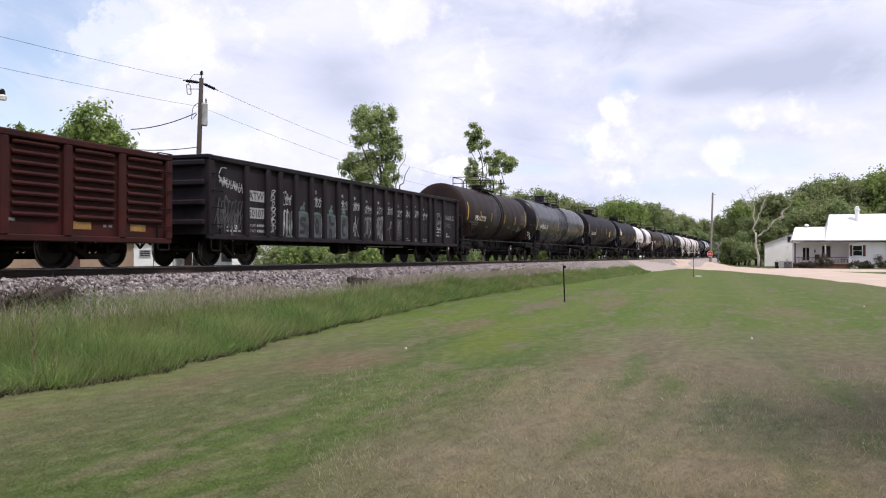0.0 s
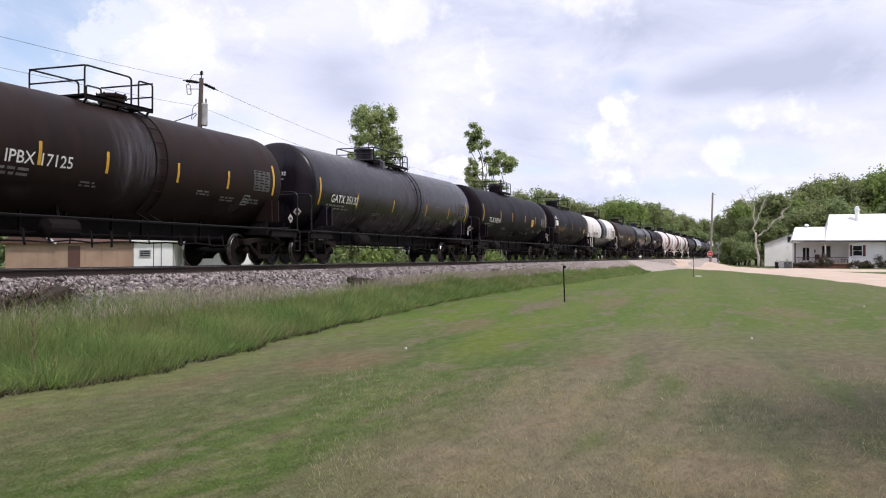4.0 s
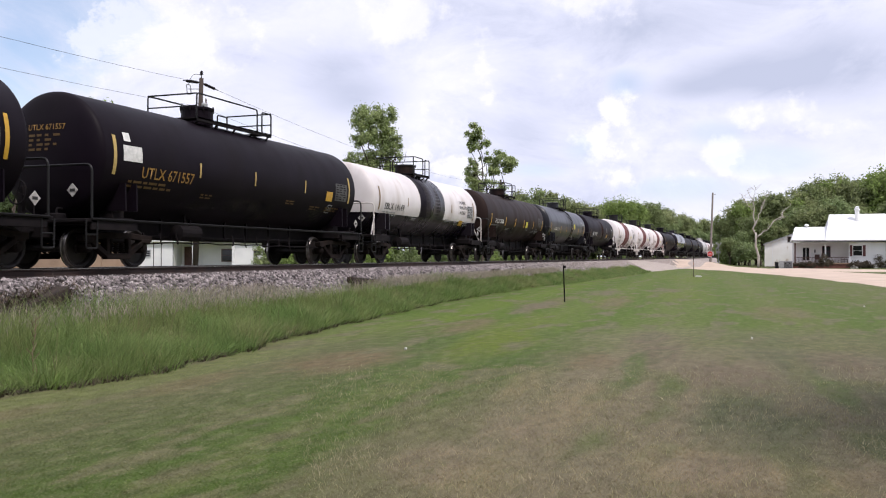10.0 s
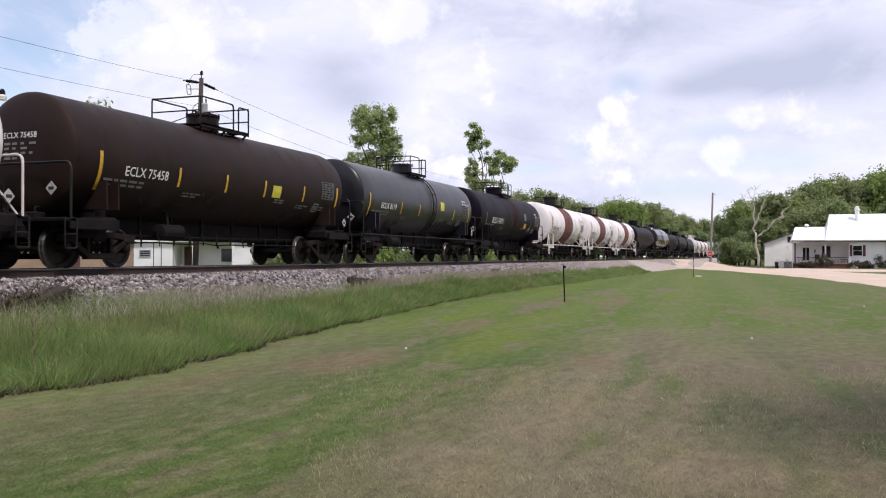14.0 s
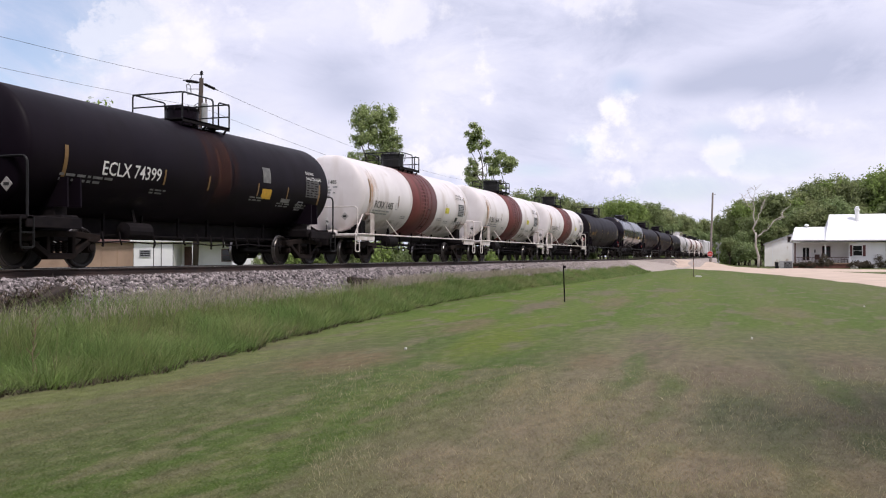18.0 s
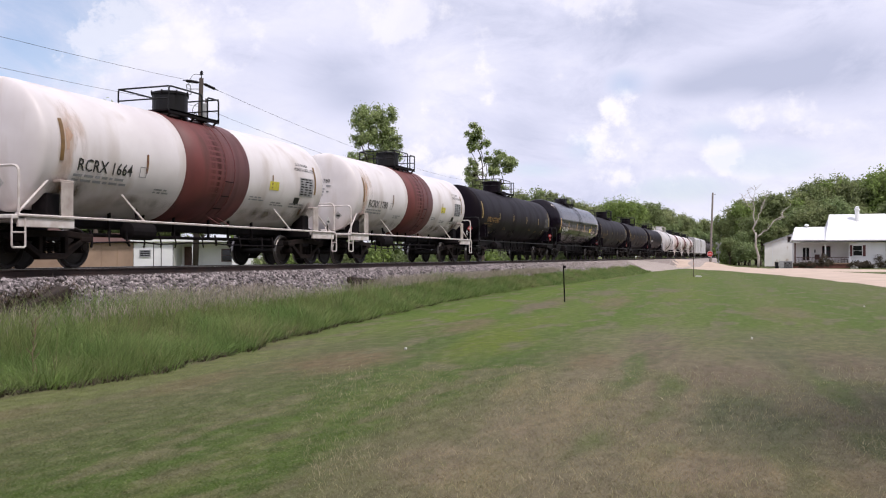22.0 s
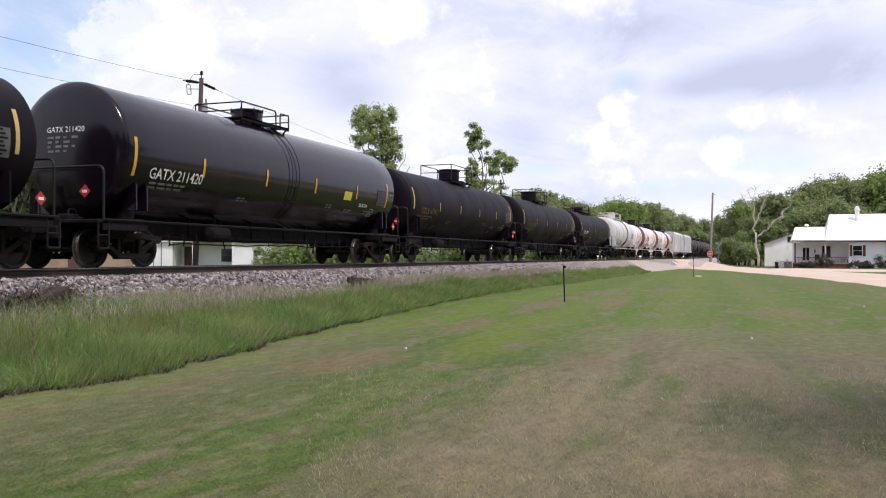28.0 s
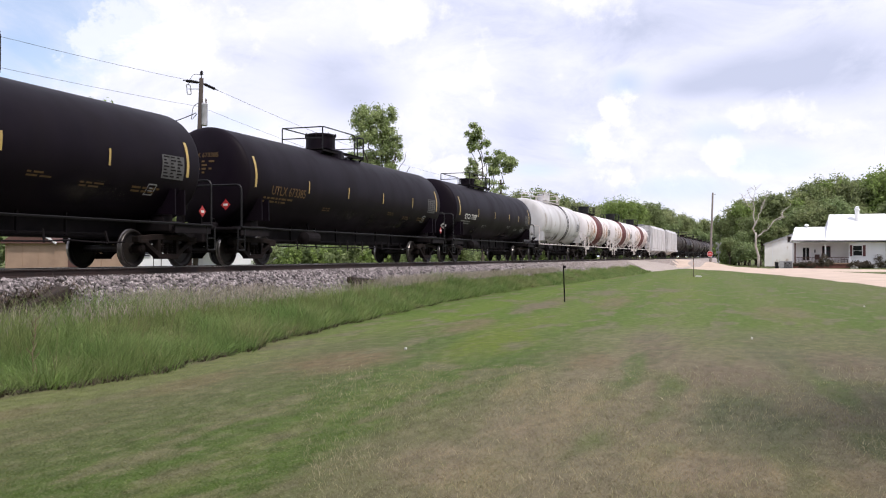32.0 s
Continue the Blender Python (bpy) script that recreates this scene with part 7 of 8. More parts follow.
def build_grass():
    rng = np.random.default_rng(9)
    # rough grass on the bank, in tufts
    nt, per = 6800, 36
    x = 1 + 64 * rng.random(nt) ** 1.4
    e = edge_y(x)
    f = rng.random(nt)
    y = e + 0.05 + (11.75 - e) * f
    big = rng.random(nt)
    keep = ((f < 0.80) | (big < 0.4)) & ~((x > 19.5) & (x < 26.0) & (y > 10.35 + 0.12 * (x - 19.5)))
    x, y, f, big = x[keep], y[keep], f[keep], big[keep]
    patchy = 0.5 + 0.5 * np.sin(x * 1.3 + 2 * np.sin(y * 1.1)) * np.sin(y * 1.9 + x * 0.6)
    th = (0.22 + 0.36 * big) * (0.40 + 1.0 * patchy) * np.interp(f, [0, 0.22, 0.7, 1], [0.72, 1.0, 1.05, 0.55]) * np.interp(x, [0, 30, 45, 65], [1.15, 0.95, 0.6, 0.4])
    nt = len(x)
    r = rng.normal(size=(nt, per, 2)) * (0.05 + 0.09 * big)[:, None, None]
    bx, by = (x[:, None] + r[..., 0]).ravel(), (y[:, None] + r[..., 1]).ravel()
    h = (th[:, None] * rng.uniform(0.45, 1.1, (nt, per))).ravel()
    ok = by > edge_y(bx) - 0.05
    lean_to = (r * 1.6 + rng.normal(size=(nt, 1, 2)) * 0.10).reshape(-1, 2)[ok]
    bx, by, h = bx[ok], by[ok], h[ok]
    base = np.stack([bx, by, ground_z(bx, by) - 0.02], -1)
    grass_blades("rough_grass", base, h, 0.6, np.interp(bx, [0, 20, 65], [0.0036, 0.006, 0.018]), M["tall_grass"], 1, "tall uncut green grass on the railway bank", lean_to)
    # broad-leaved weeds crowding the front of the bank
    nt, per = 520, 10
    x = 4 + 34 * rng.random(nt) ** 1.3
    e = edge_y(x)
    y = e + 0.08 + (11.2 - e) * rng.random(nt) ** 1.8
    r = rng.normal(size=(nt, per, 2)) * 0.07
    bx, by = (x[:, None] + r[..., 0]).ravel(), (y[:, None] + r[..., 1]).ravel()
    base = np.stack([bx, by, ground_z(bx, by) - 0.02], -1)
    tall = np.repeat(rng.uniform(0.14, 0.42, nt), per) * rng.uniform(0.5, 1.1, nt * per)
    grass_blades("bank_weeds", base, tall, 1.1, np.interp(bx, [4, 38], [0.009, 0.018]), M["weed_leaf"], 15, "broad-leaved light green weeds among the rough grass", (r * 2.2).reshape(-1, 2))
    # thin low grass creeping up the far ballast
    nt, per = 2600, 16
    x = 46 + 40 * rng.random(nt) ** 1.2
    y = 10.25 + 1.15 * rng.random(nt) ** 1.3 + 0.12 * np.sin(x * 0.7)
    r = rng.normal(size=(nt, per, 2)) * 0.16
    bx, by = (x[:, None] + r[..., 0]).ravel(), (y[:, None] + r[..., 1]).ravel()
    lift = np.interp(by, [10.35, 10.85, 11.25, 12.5], [0.0, 0.13, 0.36, 0.98])
    base = np.stack([bx, by, np.maximum(ground_z(bx, by), lift) - 0.03], -1)
    grass_blades("creeping_grass", base, rng.uniform(0.10, 0.26, len(bx)), 0.9, np.interp(bx, [46, 130], [0.014, 0.03]), M["tall_grass"], 12, "thin low grass at the foot of the ballast")
    # seed stalks and dead stems among it
    n = 900
    x = 1 + 45 * rng.random(n) ** 1.3
    e = edge_y(x)
    y = e + 0.1 + (11.4 - e) * rng.random(n)
    base = np.stack([x, y, ground_z(x, y)], -1)
    grass_blades("seed_stalks", base, rng.uniform(0.4, 0.75, n), 0.5, np.full(n, 0.004), M["dry_grass"], 2, "thin dry seed stalks in the rough grass")
    # pale seed heads over the crest of the bank
    n = 30000
    x = 1 + 50 * rng.random(n) ** 1.2
    e = edge_y(x)
    y = e + (11.6 - e) * (0.45 + 0.55 * rng.random(n))
    ok = ~((x > 19.0) & (x < 26.0) & (y > 10.2 + 0.12 * (x - 19.0))) & ~((x > 8.5) & (x < 13.0) & (y > 9.9 + 0.1 * (x - 8.5)))
    x, y = x[ok], y[ok]
    n = len(x)
    base = np.stack([x, y, ground_z(x, y) + rng.uniform(0.28, 0.5, n)], -1)
    grass_blades("seed_heads", base, rng.uniform(0.08, 0.16, n), 1.0, np.full(n, 0.004), M["seed_head"], 4, "hazy pale purplish seed heads above the grass")
    # thatch where the mower stops, coloured dark to draw the grass edge's shadow
    n = 4200
    x = 5 + 26 * rng.random(n) ** 1.1
    y = edge_y(x) + 0.02 + rng.normal(size=n) * 0.045
    base = np.stack([x, y, ground_z(x, y) - 0.01], -1)
    grass_blades("thatch", base, rng.uniform(0.03, 0.11, n), 1.8, np.full(n, 0.007), M["thatch"], 6, "dead thatch along the lawn's edge, darkened as a shadow line")
    # heap of dead brush at the foot of the ballast
    n = 3400
    x = 11.5 + rng.normal(size=n) * 0.75
    y = 11.50 + (x - 11.5) * 0.30 + rng.normal(size=n) * 0.16
    base = np.stack([x, y, np.interp(y, (10.85, 11.25, 12.5), (0.13, 0.36, 0.98)) + rng.uniform(-0.04, 0.22, n)], -1)
    grass_blades("brush_heap", base, rng.uniform(0.04, 0.14, n), 2.6, np.full(n, 0.012), M["brush"], 7, "heap of dead brown brush beside the ballast")
    # longer straw blades where the mower left the nearest lawn uneven
    n = 26000
    d = 4.6 + 7.5 * rng.random(n) ** 1.3
    a = (rng.random(n) * 0.75 - 0.16) * d
    x = d * AHEAD.x + a * ASIDE.x
    y = d * AHEAD.y + a * ASIDE.y
    clumped = np.sin(x * 2.3 + 1.4 * np.sin(y * 3.1)) * np.sin(y * 2.9 + x) + 0.6 * rng.normal(size=n)
    ok = (y < edge_y(x)) & (clumped > 0.1)
    x, y = x[ok], y[ok]
    base = np.stack([x, y, ground_z(x, y) - 0.005], -1)
    grass_blades("straw_blades", base, rng.uniform(0.02, 0.055, len(x)), 1.6, np.full(len(x), 0.0022), M["straw"], 8, "scattered long straw blades in the mown lawn")
    # turf of the mown lawn
    n = 360000
    d = 4.6 + 17 * rng.random(n) ** 1.5
    a = (rng.random(n) - 0.5) * 1.06 * d
    x = d * AHEAD.x + a * ASIDE.x
    y = d * AHEAD.y + a * ASIDE.y
    keep = y < edge_y(x)
    x, y, d = x[keep], y[keep], d[keep]
    base = np.stack([x, y, ground_z(x, y) - 0.005], -1)
    h = rng.uniform(0.014, 0.034, len(x)) * np.interp(d, [4, 9, 16, 21.6], [1, 0.9, 0.6, 0.2])
    grass_blades("lawn_turf", base, h * 0.6, 3.0, 0.0013 + 0.00016 * d, M["turf"], 3, "short mown turf, green with dry tan patches")


build_grass()


# ---- sheds and trailer beyond the track ----
def clapboards(parent, name, x0, x1, y, z0, z1, material, pitch=0.2):
    n = int((z1 - z0) / pitch)
    bm = bmesh.new()
    h = (z1 - z0) / n
    vs = [bm.verts.new(c) for c in ((x0, 0, 0), (x1, 0, 0), (x1, -0.022, 0.004), (x0, -0.022, 0.004), (x0, -0.004, h), (x1, -0.004, h), (x1, 0, h), (x0, 0, h))]
    for q in ((0, 1, 2, 3), (3, 2, 5, 4), (4, 5, 6, 7), (0, 3, 4, 7), (1, 6, 5, 2)):
        bm.faces.new([vs[i] for i in q])
    first = part(name, bm, material, parent)
    first.matrix_basis = pose(0, y, z0)
    for k in range(1, n):
        shared(name, first.data, parent, pose(0, y, z0 + k * h))


def window_unit(parent, x, z, w, h, y, frame_mat, shutters=None, name="window", rails=1):
    bm = bmesh.new()
    t = 0.07
    box(bm, x, x + w, y - 0.05, y + 0.02, z, z + t)
    box(bm, x, x + w, y - 0.05, y + 0.02, z + h - t, z + h)
    box(bm, x, x + t, y - 0.05, y + 0.02, z + t, z + h - t)
    box(bm, x + w - t, x + w, y - 0.05, y + 0.02, z + t, z + h - t)
    for k in range(rails):
        zz = z + h * (k + 1) / (rails + 1)
        box(bm, x + t, x + w - t, y - 0.045, y - 0.005, zz - 0.02, zz + 0.02)
    win = part(name, bm, frame_mat, parent)
    bm = bmesh.new()
    box(bm, x + t, x + w - t, y - 0.03, y - 0.022, z + t, z + h - t)
    part("pane", bm, M["glass"], win, "dark window glass")
    if shutters:
        for xx in (x - 0.34, x + w + 0.02):
            bm = bmesh.new()
            bbox(bm, xx, xx + 0.32, y - 0.05, y, z - 0.02, z + h + 0.02, 0.01)
            for k in range(8):
                zz = z + 0.06 + (h - 0.12) * k / 8
                box(bm, xx + 0.05, xx + 0.27, y - 0.062, y - 0.05, zz, zz + h / 8 - 0.05)
            part("shutter", bm, M["shutter"], win, "maroon louvred shutter")


def build_sheds():
    G = 0.3
    s = thing("shed", put(-36.8, 75, G), "long beige shed with a brown shallow roof", "shed")
    bm = bmesh.new()
    box(bm, 0, 10.75, 0.03, 5, 0, 2.35)
    part("wall", bm, M["beige_wall"], s)
    for k in range(9):
        bm = bmesh.new()
        xx = 0.05 + k * 1.33
        box(bm, xx, xx + 0.08, 0, 0.03, 0, 2.3)
        part("batten", bm, M["beige_wall"], s)
    bm = bmesh.new()
    vs = [bm.verts.new(c) for c in ((-0.3, -0.4, 2.3), (4.4, -0.4, 2.3), (2.0, -0.4, 3.9), (-0.3, 5.2, 2.3), (4.4, 5.2, 2.3), (2.0, 5.2, 3.9), (-0.3, -0.4, 2.2), (4.4, -0.4, 2.2))]
    for q in ((0, 1, 2), (5, 4, 3), (0, 2, 5, 3), (1, 4, 5, 2), (0, 3, 4, 1)):
        bm.faces.new([vs[i] for i in q])
    part("gable_roof", bm, M["brown_trim"], s)
    bm = bmesh.new()
    tube(bm, [(2.0, -0.45, 3.92), (4.5, -0.45, 2.3)], 0.09, 4)
    part("barge_board", bm, M["white_wall"], s, "pale sloping barge board")
    bm = bmesh.new()
    vs = [bm.verts.new(c) for c in ((4.3, -0.35, 2.35), (11.0, -0.35, 2.35), (11.0, 2.6, 3.2), (4.3, 2.6, 3.2), (4.3, 5.3, 2.35), (11.0, 5.3, 2.35))]
    bm.faces.new((vs[0], vs[1], vs[2], vs[3]))
    bm.faces.new((vs[3], vs[2], vs[5], vs[4]))
    bm.faces.new((vs[0], vs[4], vs[5], vs[1]))
    bm.faces.new((vs[1], vs[5], vs[2]))
    part("lean_roof", bm, M["brown_trim"], s)
    bm = bmesh.new()
    box(bm, 5.3, 6.3, -0.02, 0.03, 0, 2.1)
    part("door", bm, M["brown_trim"], s, "dark brown plank door")

    t = thing("trailer_house", put(-26.0, 75, G), "white single-storey trailer house with a porch", "house")
    bm = bmesh.new()
    box(bm, 0, 3.35, 0.03, 5, 0, 2.45)
    box(bm, 3.35, 5.3, 2.4, 5, 0, 2.45)
    box(bm, 5.3, 8.4, 2.0, 5, 0, 2.4)
    box(bm, 8.4, 11.7, 0.03, 5, 0, 2.3)
    part("wall", bm, M["white_wall"], t)
    for xx in (1.66, 2.30, 3.30):
        bm = bmesh.new()
        box(bm, xx, xx + 0.05, 0.0, 0.028, 0, 2.4)
        part("panel_joint", bm, M["frame"], t, "dark joint between wall panels")
    bm = bmesh.new()
    box(bm, -0.2, 8.6, -0.3, 5.2, 2.45, 2.62)
    box(bm, 8.3, 11.9, -0.2, 5.2, 2.35, 2.50)
    part("roof", bm, M["white_roof"], t)
    bm = bmesh.new()
    box(bm, 4.95, 5.1, -0.1, 0.05, 0, 2.45)
    part("porch_post", bm, M["white_wall"], t)
    bm = bmesh.new()
    box(bm, 8.3, 8.5, -0.12, 0.0, 0, 2.4)
    part("downpipe", bm, M["white_wall"], t)
    window_unit(t, 0.5, 1.15, 0.95, 0.62, 0.0, M["galv"], rails=2)
    window_unit(t, 6.9, 0.75, 1.25, 1.1, 1.98, M["brown_trim"])
    window_unit(t, 10.1, 1.35, 0.65, 0.4, 0.0, M["brown_trim"], rails=0)
    bm = bmesh.new()
    box(bm, 3.6, 4.5, 2.34, 2.4, 0, 2.05)
    part("door", bm, M["brown_trim"], t, "dark open doorway under the porch")


build_sheds()


# ---- house by the road ----
M["leaf_red"] = mat("reddish_leaves", (0.13, 0.105, 0.075), (0.085, 0.075, 0.055), 1.0, **LEAF)


def build_house():
    h = thing("house", put((1405 - 784) * 114 / 1580, 114, 0.0, -20), "white farmhouse with white metal roof and shaded porch", "house")
    S = 114 / 1580 * 0.99
    X = lambda p: (p - 1405) * S
    # walls: recessed porch wall, main wall
    bm = bmesh.new()
    box(bm, X(1405), X(1497), 2.2, 9, 0.7, 3.3)
    part("porch_wall", bm, M["white_wall"], h)
    bm = bmesh.new()
    box(bm, X(1497), X(1660), 0.03, 9, 0.0, 3.3)
    part("front_wall", bm, M["white_wall"], h)
    clapboards(h, "clapboard", X(1497), X(1660), 0.03, 0.5, 3.3, M["white_wall"], 0.17)
    bm = bmesh.new()
    box(bm, X(1404), X(1497), -0.1, 2.2, 0.55, 0.7)
    part("porch_floor", bm, M["beige_wall"], h)
    bm = bmesh.new()
    box(bm, X(1404), X(1497), 0.0, 2.2, 0.0, 0.55)
    part("porch_base", bm, M["brick"], h, "red-brown brick porch base")
    for px in (1407, 1457, 1496):
        bm = bmesh.new()
        bbox(bm, X(px) - 0.09, X(px) + 0.09, -0.05, 0.13, 0.7, 3.28, 0.015)
        part("porch_post", bm, M["brown_trim"] if px == 1407 else M["white_wall"], h)
    # ceiling over the porch
    bm = bmesh.new()
    box(bm, X(1403), X(1499), -0.1, 2.3, 3.22, 3.30)
    part("porch_ceiling", bm, M["white_wall"], h)

    def hip(x0, x1, rx0, ze, zr, y0, yr, y1, name):
        bm = bmesh.new()
        vs = [bm.verts.new(c) for c in ((x0, y0, ze), (x1, y0, ze), (x1, yr, zr), (rx0, yr, zr), (x0, y1, ze), (x1, y1, ze), (x0, y0, ze - 0.14), (x1, y0, ze - 0.14), (x0, y1, ze - 0.14), (x1, y1, ze - 0.14))]
        for q in ((0, 1, 2, 3), (3, 2, 5, 4), (0, 3, 4), (1, 5, 2), (6, 7, 1, 0), (8, 6, 0, 4), (6, 8, 9, 7), (7, 9, 5, 1), (9, 8, 4, 5)):
            bm.faces.new([vs[i] for i in q])
        roof = part(name, bm, M["white_roof"], h)
        sl = Vector((0, yr - y0, zr - ze))
        n = int((x1 - rx0) / 0.6)
        for k in range(n):
            bm = bmesh.new()
            xx = rx0 + 0.2 + k * 0.6
            tube(bm, [(xx, y0, ze + 0.01), (xx, yr, zr + 0.01)], 0.022, 4)
            part("roof_seam", bm, M["white_roof"], roof)
    hip(X(1456), X(1668), X(1467), 3.58, 7.0, -0.9, 4.6, 10, "main_roof")
    hip(X(1401), X(1460), X(1408), 3.62, 5.35, -0.5, 3.4, 8, "porch_roof")
    bm = bmesh.new()
    box(bm, X(1456), X(1668), -0.98, -0.9, 3.40, 3.56)
    box(bm, X(1401), X(1455.8), -0.58, -0.5, 3.44, 3.60)
    part("fascia", bm, M["galv"], h, "pale grey fascia board")
    bm = bmesh.new()
    lathe(bm, [(0.27, 5.3), (0.27, 7.4), (0.36, 7.42), (0.36, 7.6), (0.24, 7.65), (0.24, 7.8), (0.33, 7.82), (0.05, 7.95)], "z", 14, Matrix.Translation((X(1512), 3.2, 0)))
    part("flue", bm, M["white_roof"], h, "white painted flue pipe")
    bm = bmesh.new()
    lathe(bm, [(0.12, 4.9), (0.12, 5.45), (0.28, 5.47), (0.28, 5.6), (0.1, 5.73)], "z", 12, Matrix.Translation((X(1428), 3.2, 0)))
    part("roof_vent", bm, M["white_roof"], h)
    # openings
    window_unit(h, X(1500.5), 1.55, 1.15, 1.35, 0.0, M["white_wall"], True)
    window_unit(h, X(1558), 1.55, 1.15, 1.35, 0.0, M["white_wall"], True)
    window_unit(h, X(1600), 1.55, 1.15, 1.35, 0.0, M["white_wall"], True)
    window_unit(h, X(1453), 1.4, 1.0, 1.45, 2.18, M["shutter"])
    bm = bmesh.new()
    box(bm, X(1419.5), X(1433), 2.12, 2.2, 0.7, 2.85)
    d = part("door", bm, M["white_wall"], h)
    for k in range(2):
        bm = bmesh.new()
        box(bm, X(1420.8) + k * 0.42, X(1420.8) + k * 0.42 + 0.34, 2.105, 2.12, 1.0, 2.65)
        part("door_pane", bm, M["glass"], d)
    bm = bmesh.new()
    bbox(bm, X(1440), X(1442), 2.0, 2.2, 2.0, 2.4, 0.02)
    part("wall_lantern", bm, M["black_pipe"], h)
    # porch railing
    bm = bmesh.new()
    box(bm, X(1409), X(1495), -0.02, 0.03, 1.35, 1.42)
    part("porch_handrail", bm, M["brown_trim"], h)
    bmr = bmesh.new()
    box(bmr, -0.02, 0.02, -0.015, 0.025, 0.7, 1.35)
    first = part("baluster", bmr, M["brown_trim"], h)
    first.matrix_basis = pose(X(1410), 0, 0)
    for k in range(1, 34):
        shared("baluster", first.data, h, pose(X(1410) + k * 0.168, 0, 0))

    a = thing("barn", put((1353 - 784) * 126 / 1580, 126, 0.1, -21), "white weathered outbuilding with a low gable", "outbuilding")
    S2 = 126 / 1580
    X2 = lambda p: (p - 1353) * S2
    bm = bmesh.new()
    f = [(X2(1353), 0), (X2(1412), 0), (X2(1412), 4.6), (X2(1400), 4.45), (X2(1353), 3.1)]
    A = [bm.verts.new((x, 0, z)) for x, z in f]
    B = [bm.verts.new((x, 9, z)) for x, z in f]
    bm.faces.new(A)
    bm.faces.new(B[::-1])
    for i in range(5):
        bm.faces.new((A[i], B[i], B[(i + 1) % 5], A[(i + 1) % 5]))
    part("wall", bm, M["stained_white"], a)
    bm = bmesh.new()
    vs = [bm.verts.new(c) for c in ((X2(1351), -0.3, 3.05), (X2(1413), -0.3, 4.85), (X2(1413), 9.3, 4.85), (X2(1351), 9.3, 3.05), (X2(1351), -0.3, 3.17), (X2(1413), -0.3, 4.97), (X2(1413), 9.3, 4.97), (X2(1351), 9.3, 3.17))]
    for q in ((0, 3, 2, 1), (4, 5, 6, 7), (0, 1, 5, 4), (3, 7, 6, 2), (0, 4, 7, 3), (1, 2, 6, 5)):
        bm.faces.new([vs[i] for i in q])
    part("roof", bm, M["galv"], a)
    window_unit(a, X2(1391), 3.4, 0.7, 0.75, 0.0, M["brown_trim"])
    bm = bmesh.new()
    box(bm, X2(1366), X2(1367), -0.03, 0.0, 0.2, 3.2)
    part("corner_board", bm, M["white_wall"], a)
    u = thing("air_conditioner", put((1379 - 784) * 112 / 1580, 112, 0.0, -20), "grey boxed air conditioner beside the house", "air conditioner")
    bm = bmesh.new()
    bbox(bm, 0, 1.55, 0, 0.9, 0, 0.95, 0.03)
    part("case", bm, M["galv"], u)
    bm = bmesh.new()
    for k in range(8):
        box(bm, 0.55, 1.48, -0.02, 0.0, 0.1 + 0.1 * k, 0.15 + 0.1 * k)
    part("grille", bm, M["frame"], u)
    b = thing("bin", put((1371.5 - 784) * 112.4 / 1580, 112.4, 0.0, -20), "dark upright rubbish bin", "bin")
    bm = bmesh.new()
    bbox(bm, 0, 0.42, 0, 0.45, 0, 0.75, 0.03)
    part("tub", bm, M["black_pipe"], b)
    bm = bmesh.new()
    bbox(bm, -0.03, 0.45, -0.03, 0.48, 0.75, 0.82, 0.02)
    part("lid", bm, M["black_pipe"], b)
    # shrubs before the porch
    for px, w, hh in ((1414, 0.8, 0.8), (1428, 0.8, 0.7), (1452, 1.0, 1.5), (1512, 1.3, 1.1), (1524, 0.8, 0.8), (1548, 1.4, 1.4), (1572, 1.1, 1.2)):
        s = thing("garden_bush", put((px - 784) * 112 / 1580, 112 - (px - 1405) * 0.012, 0.0), "low reddish-green garden bush before the porch", "bush", "garden bushes")
        leaf_cloud("leaves", [((0, 0, hh * 0.6), (w * 1.0, 0.7, hh * 0.6)), ((w * 0.5, 0.1, hh * 0.45), (w * 0.7, 0.6, hh * 0.45))], 1500, 0.10, M["leaf_red"], s, int(px), 10)
        bm = bmesh.new()
        for j in range(4):
            tube(bm, [(0, 0, 0), ((j - 1.5) * w * 0.3, 0.05 * j, hh * 0.6)], 0.02, 4)
        part("stems", bm, M["bark"], s)
    # two dark chairs in the porch shade
    for px in (1445, 1488):
        ch = thing("porch_chair", put((px - 784) * 115.0 / 1580, 115.0 - (px - 1405) * 0.012, 0.71), "dark porch chair in the shade", "chair", "porch chairs")
        bm = bmesh.new()
        bbox(bm, -0.3, 0.3, -0.28, 0.28, 0.40, 0.46, 0.01)
        part("seat", bm, M["brown_trim"], ch)
        bm = bmesh.new()
        bbox(bm, -0.3, 0.3, 0.24, 0.30, 0.46, 1.05, 0.01)
        part("backrest", bm, M["brown_trim"], ch)
        for i in (-0.27, 0.27):
            for j in (-0.25, 0.25):
                bm = bmesh.new()
                box(bm, i - 0.025, i + 0.025, j - 0.025, j + 0.025, 0, 0.4)
                part("leg", bm, M["brown_trim"], ch)


M["brick"] = mat("brick_courses", (0.20, 0.08, 0.06), (0.14, 0.06, 0.05), 3, rough=0.9, bump=0.3)
M["stained_white"] = mat("stained_white_boards", (0.78, 0.77, 0.75), (0.70, 0.68, 0.64), 0.6, rough=0.7, dirt=(0.45, 0.36, 0.28), dirt_scale=1.1, dirt_stretch=(1, 1, 0.6), dirt_at=(0.60, 0.72))
build_house()


# ---- poles, wires and signs ----
def sag(a, b, drop, n=24):
    a, b = Vector(a), Vector(b)
    return [a.lerp(b, i / n) - Vector((0, 0, 4 * drop * (i / n) * (1 - i / n))) for i in range(n + 1)]


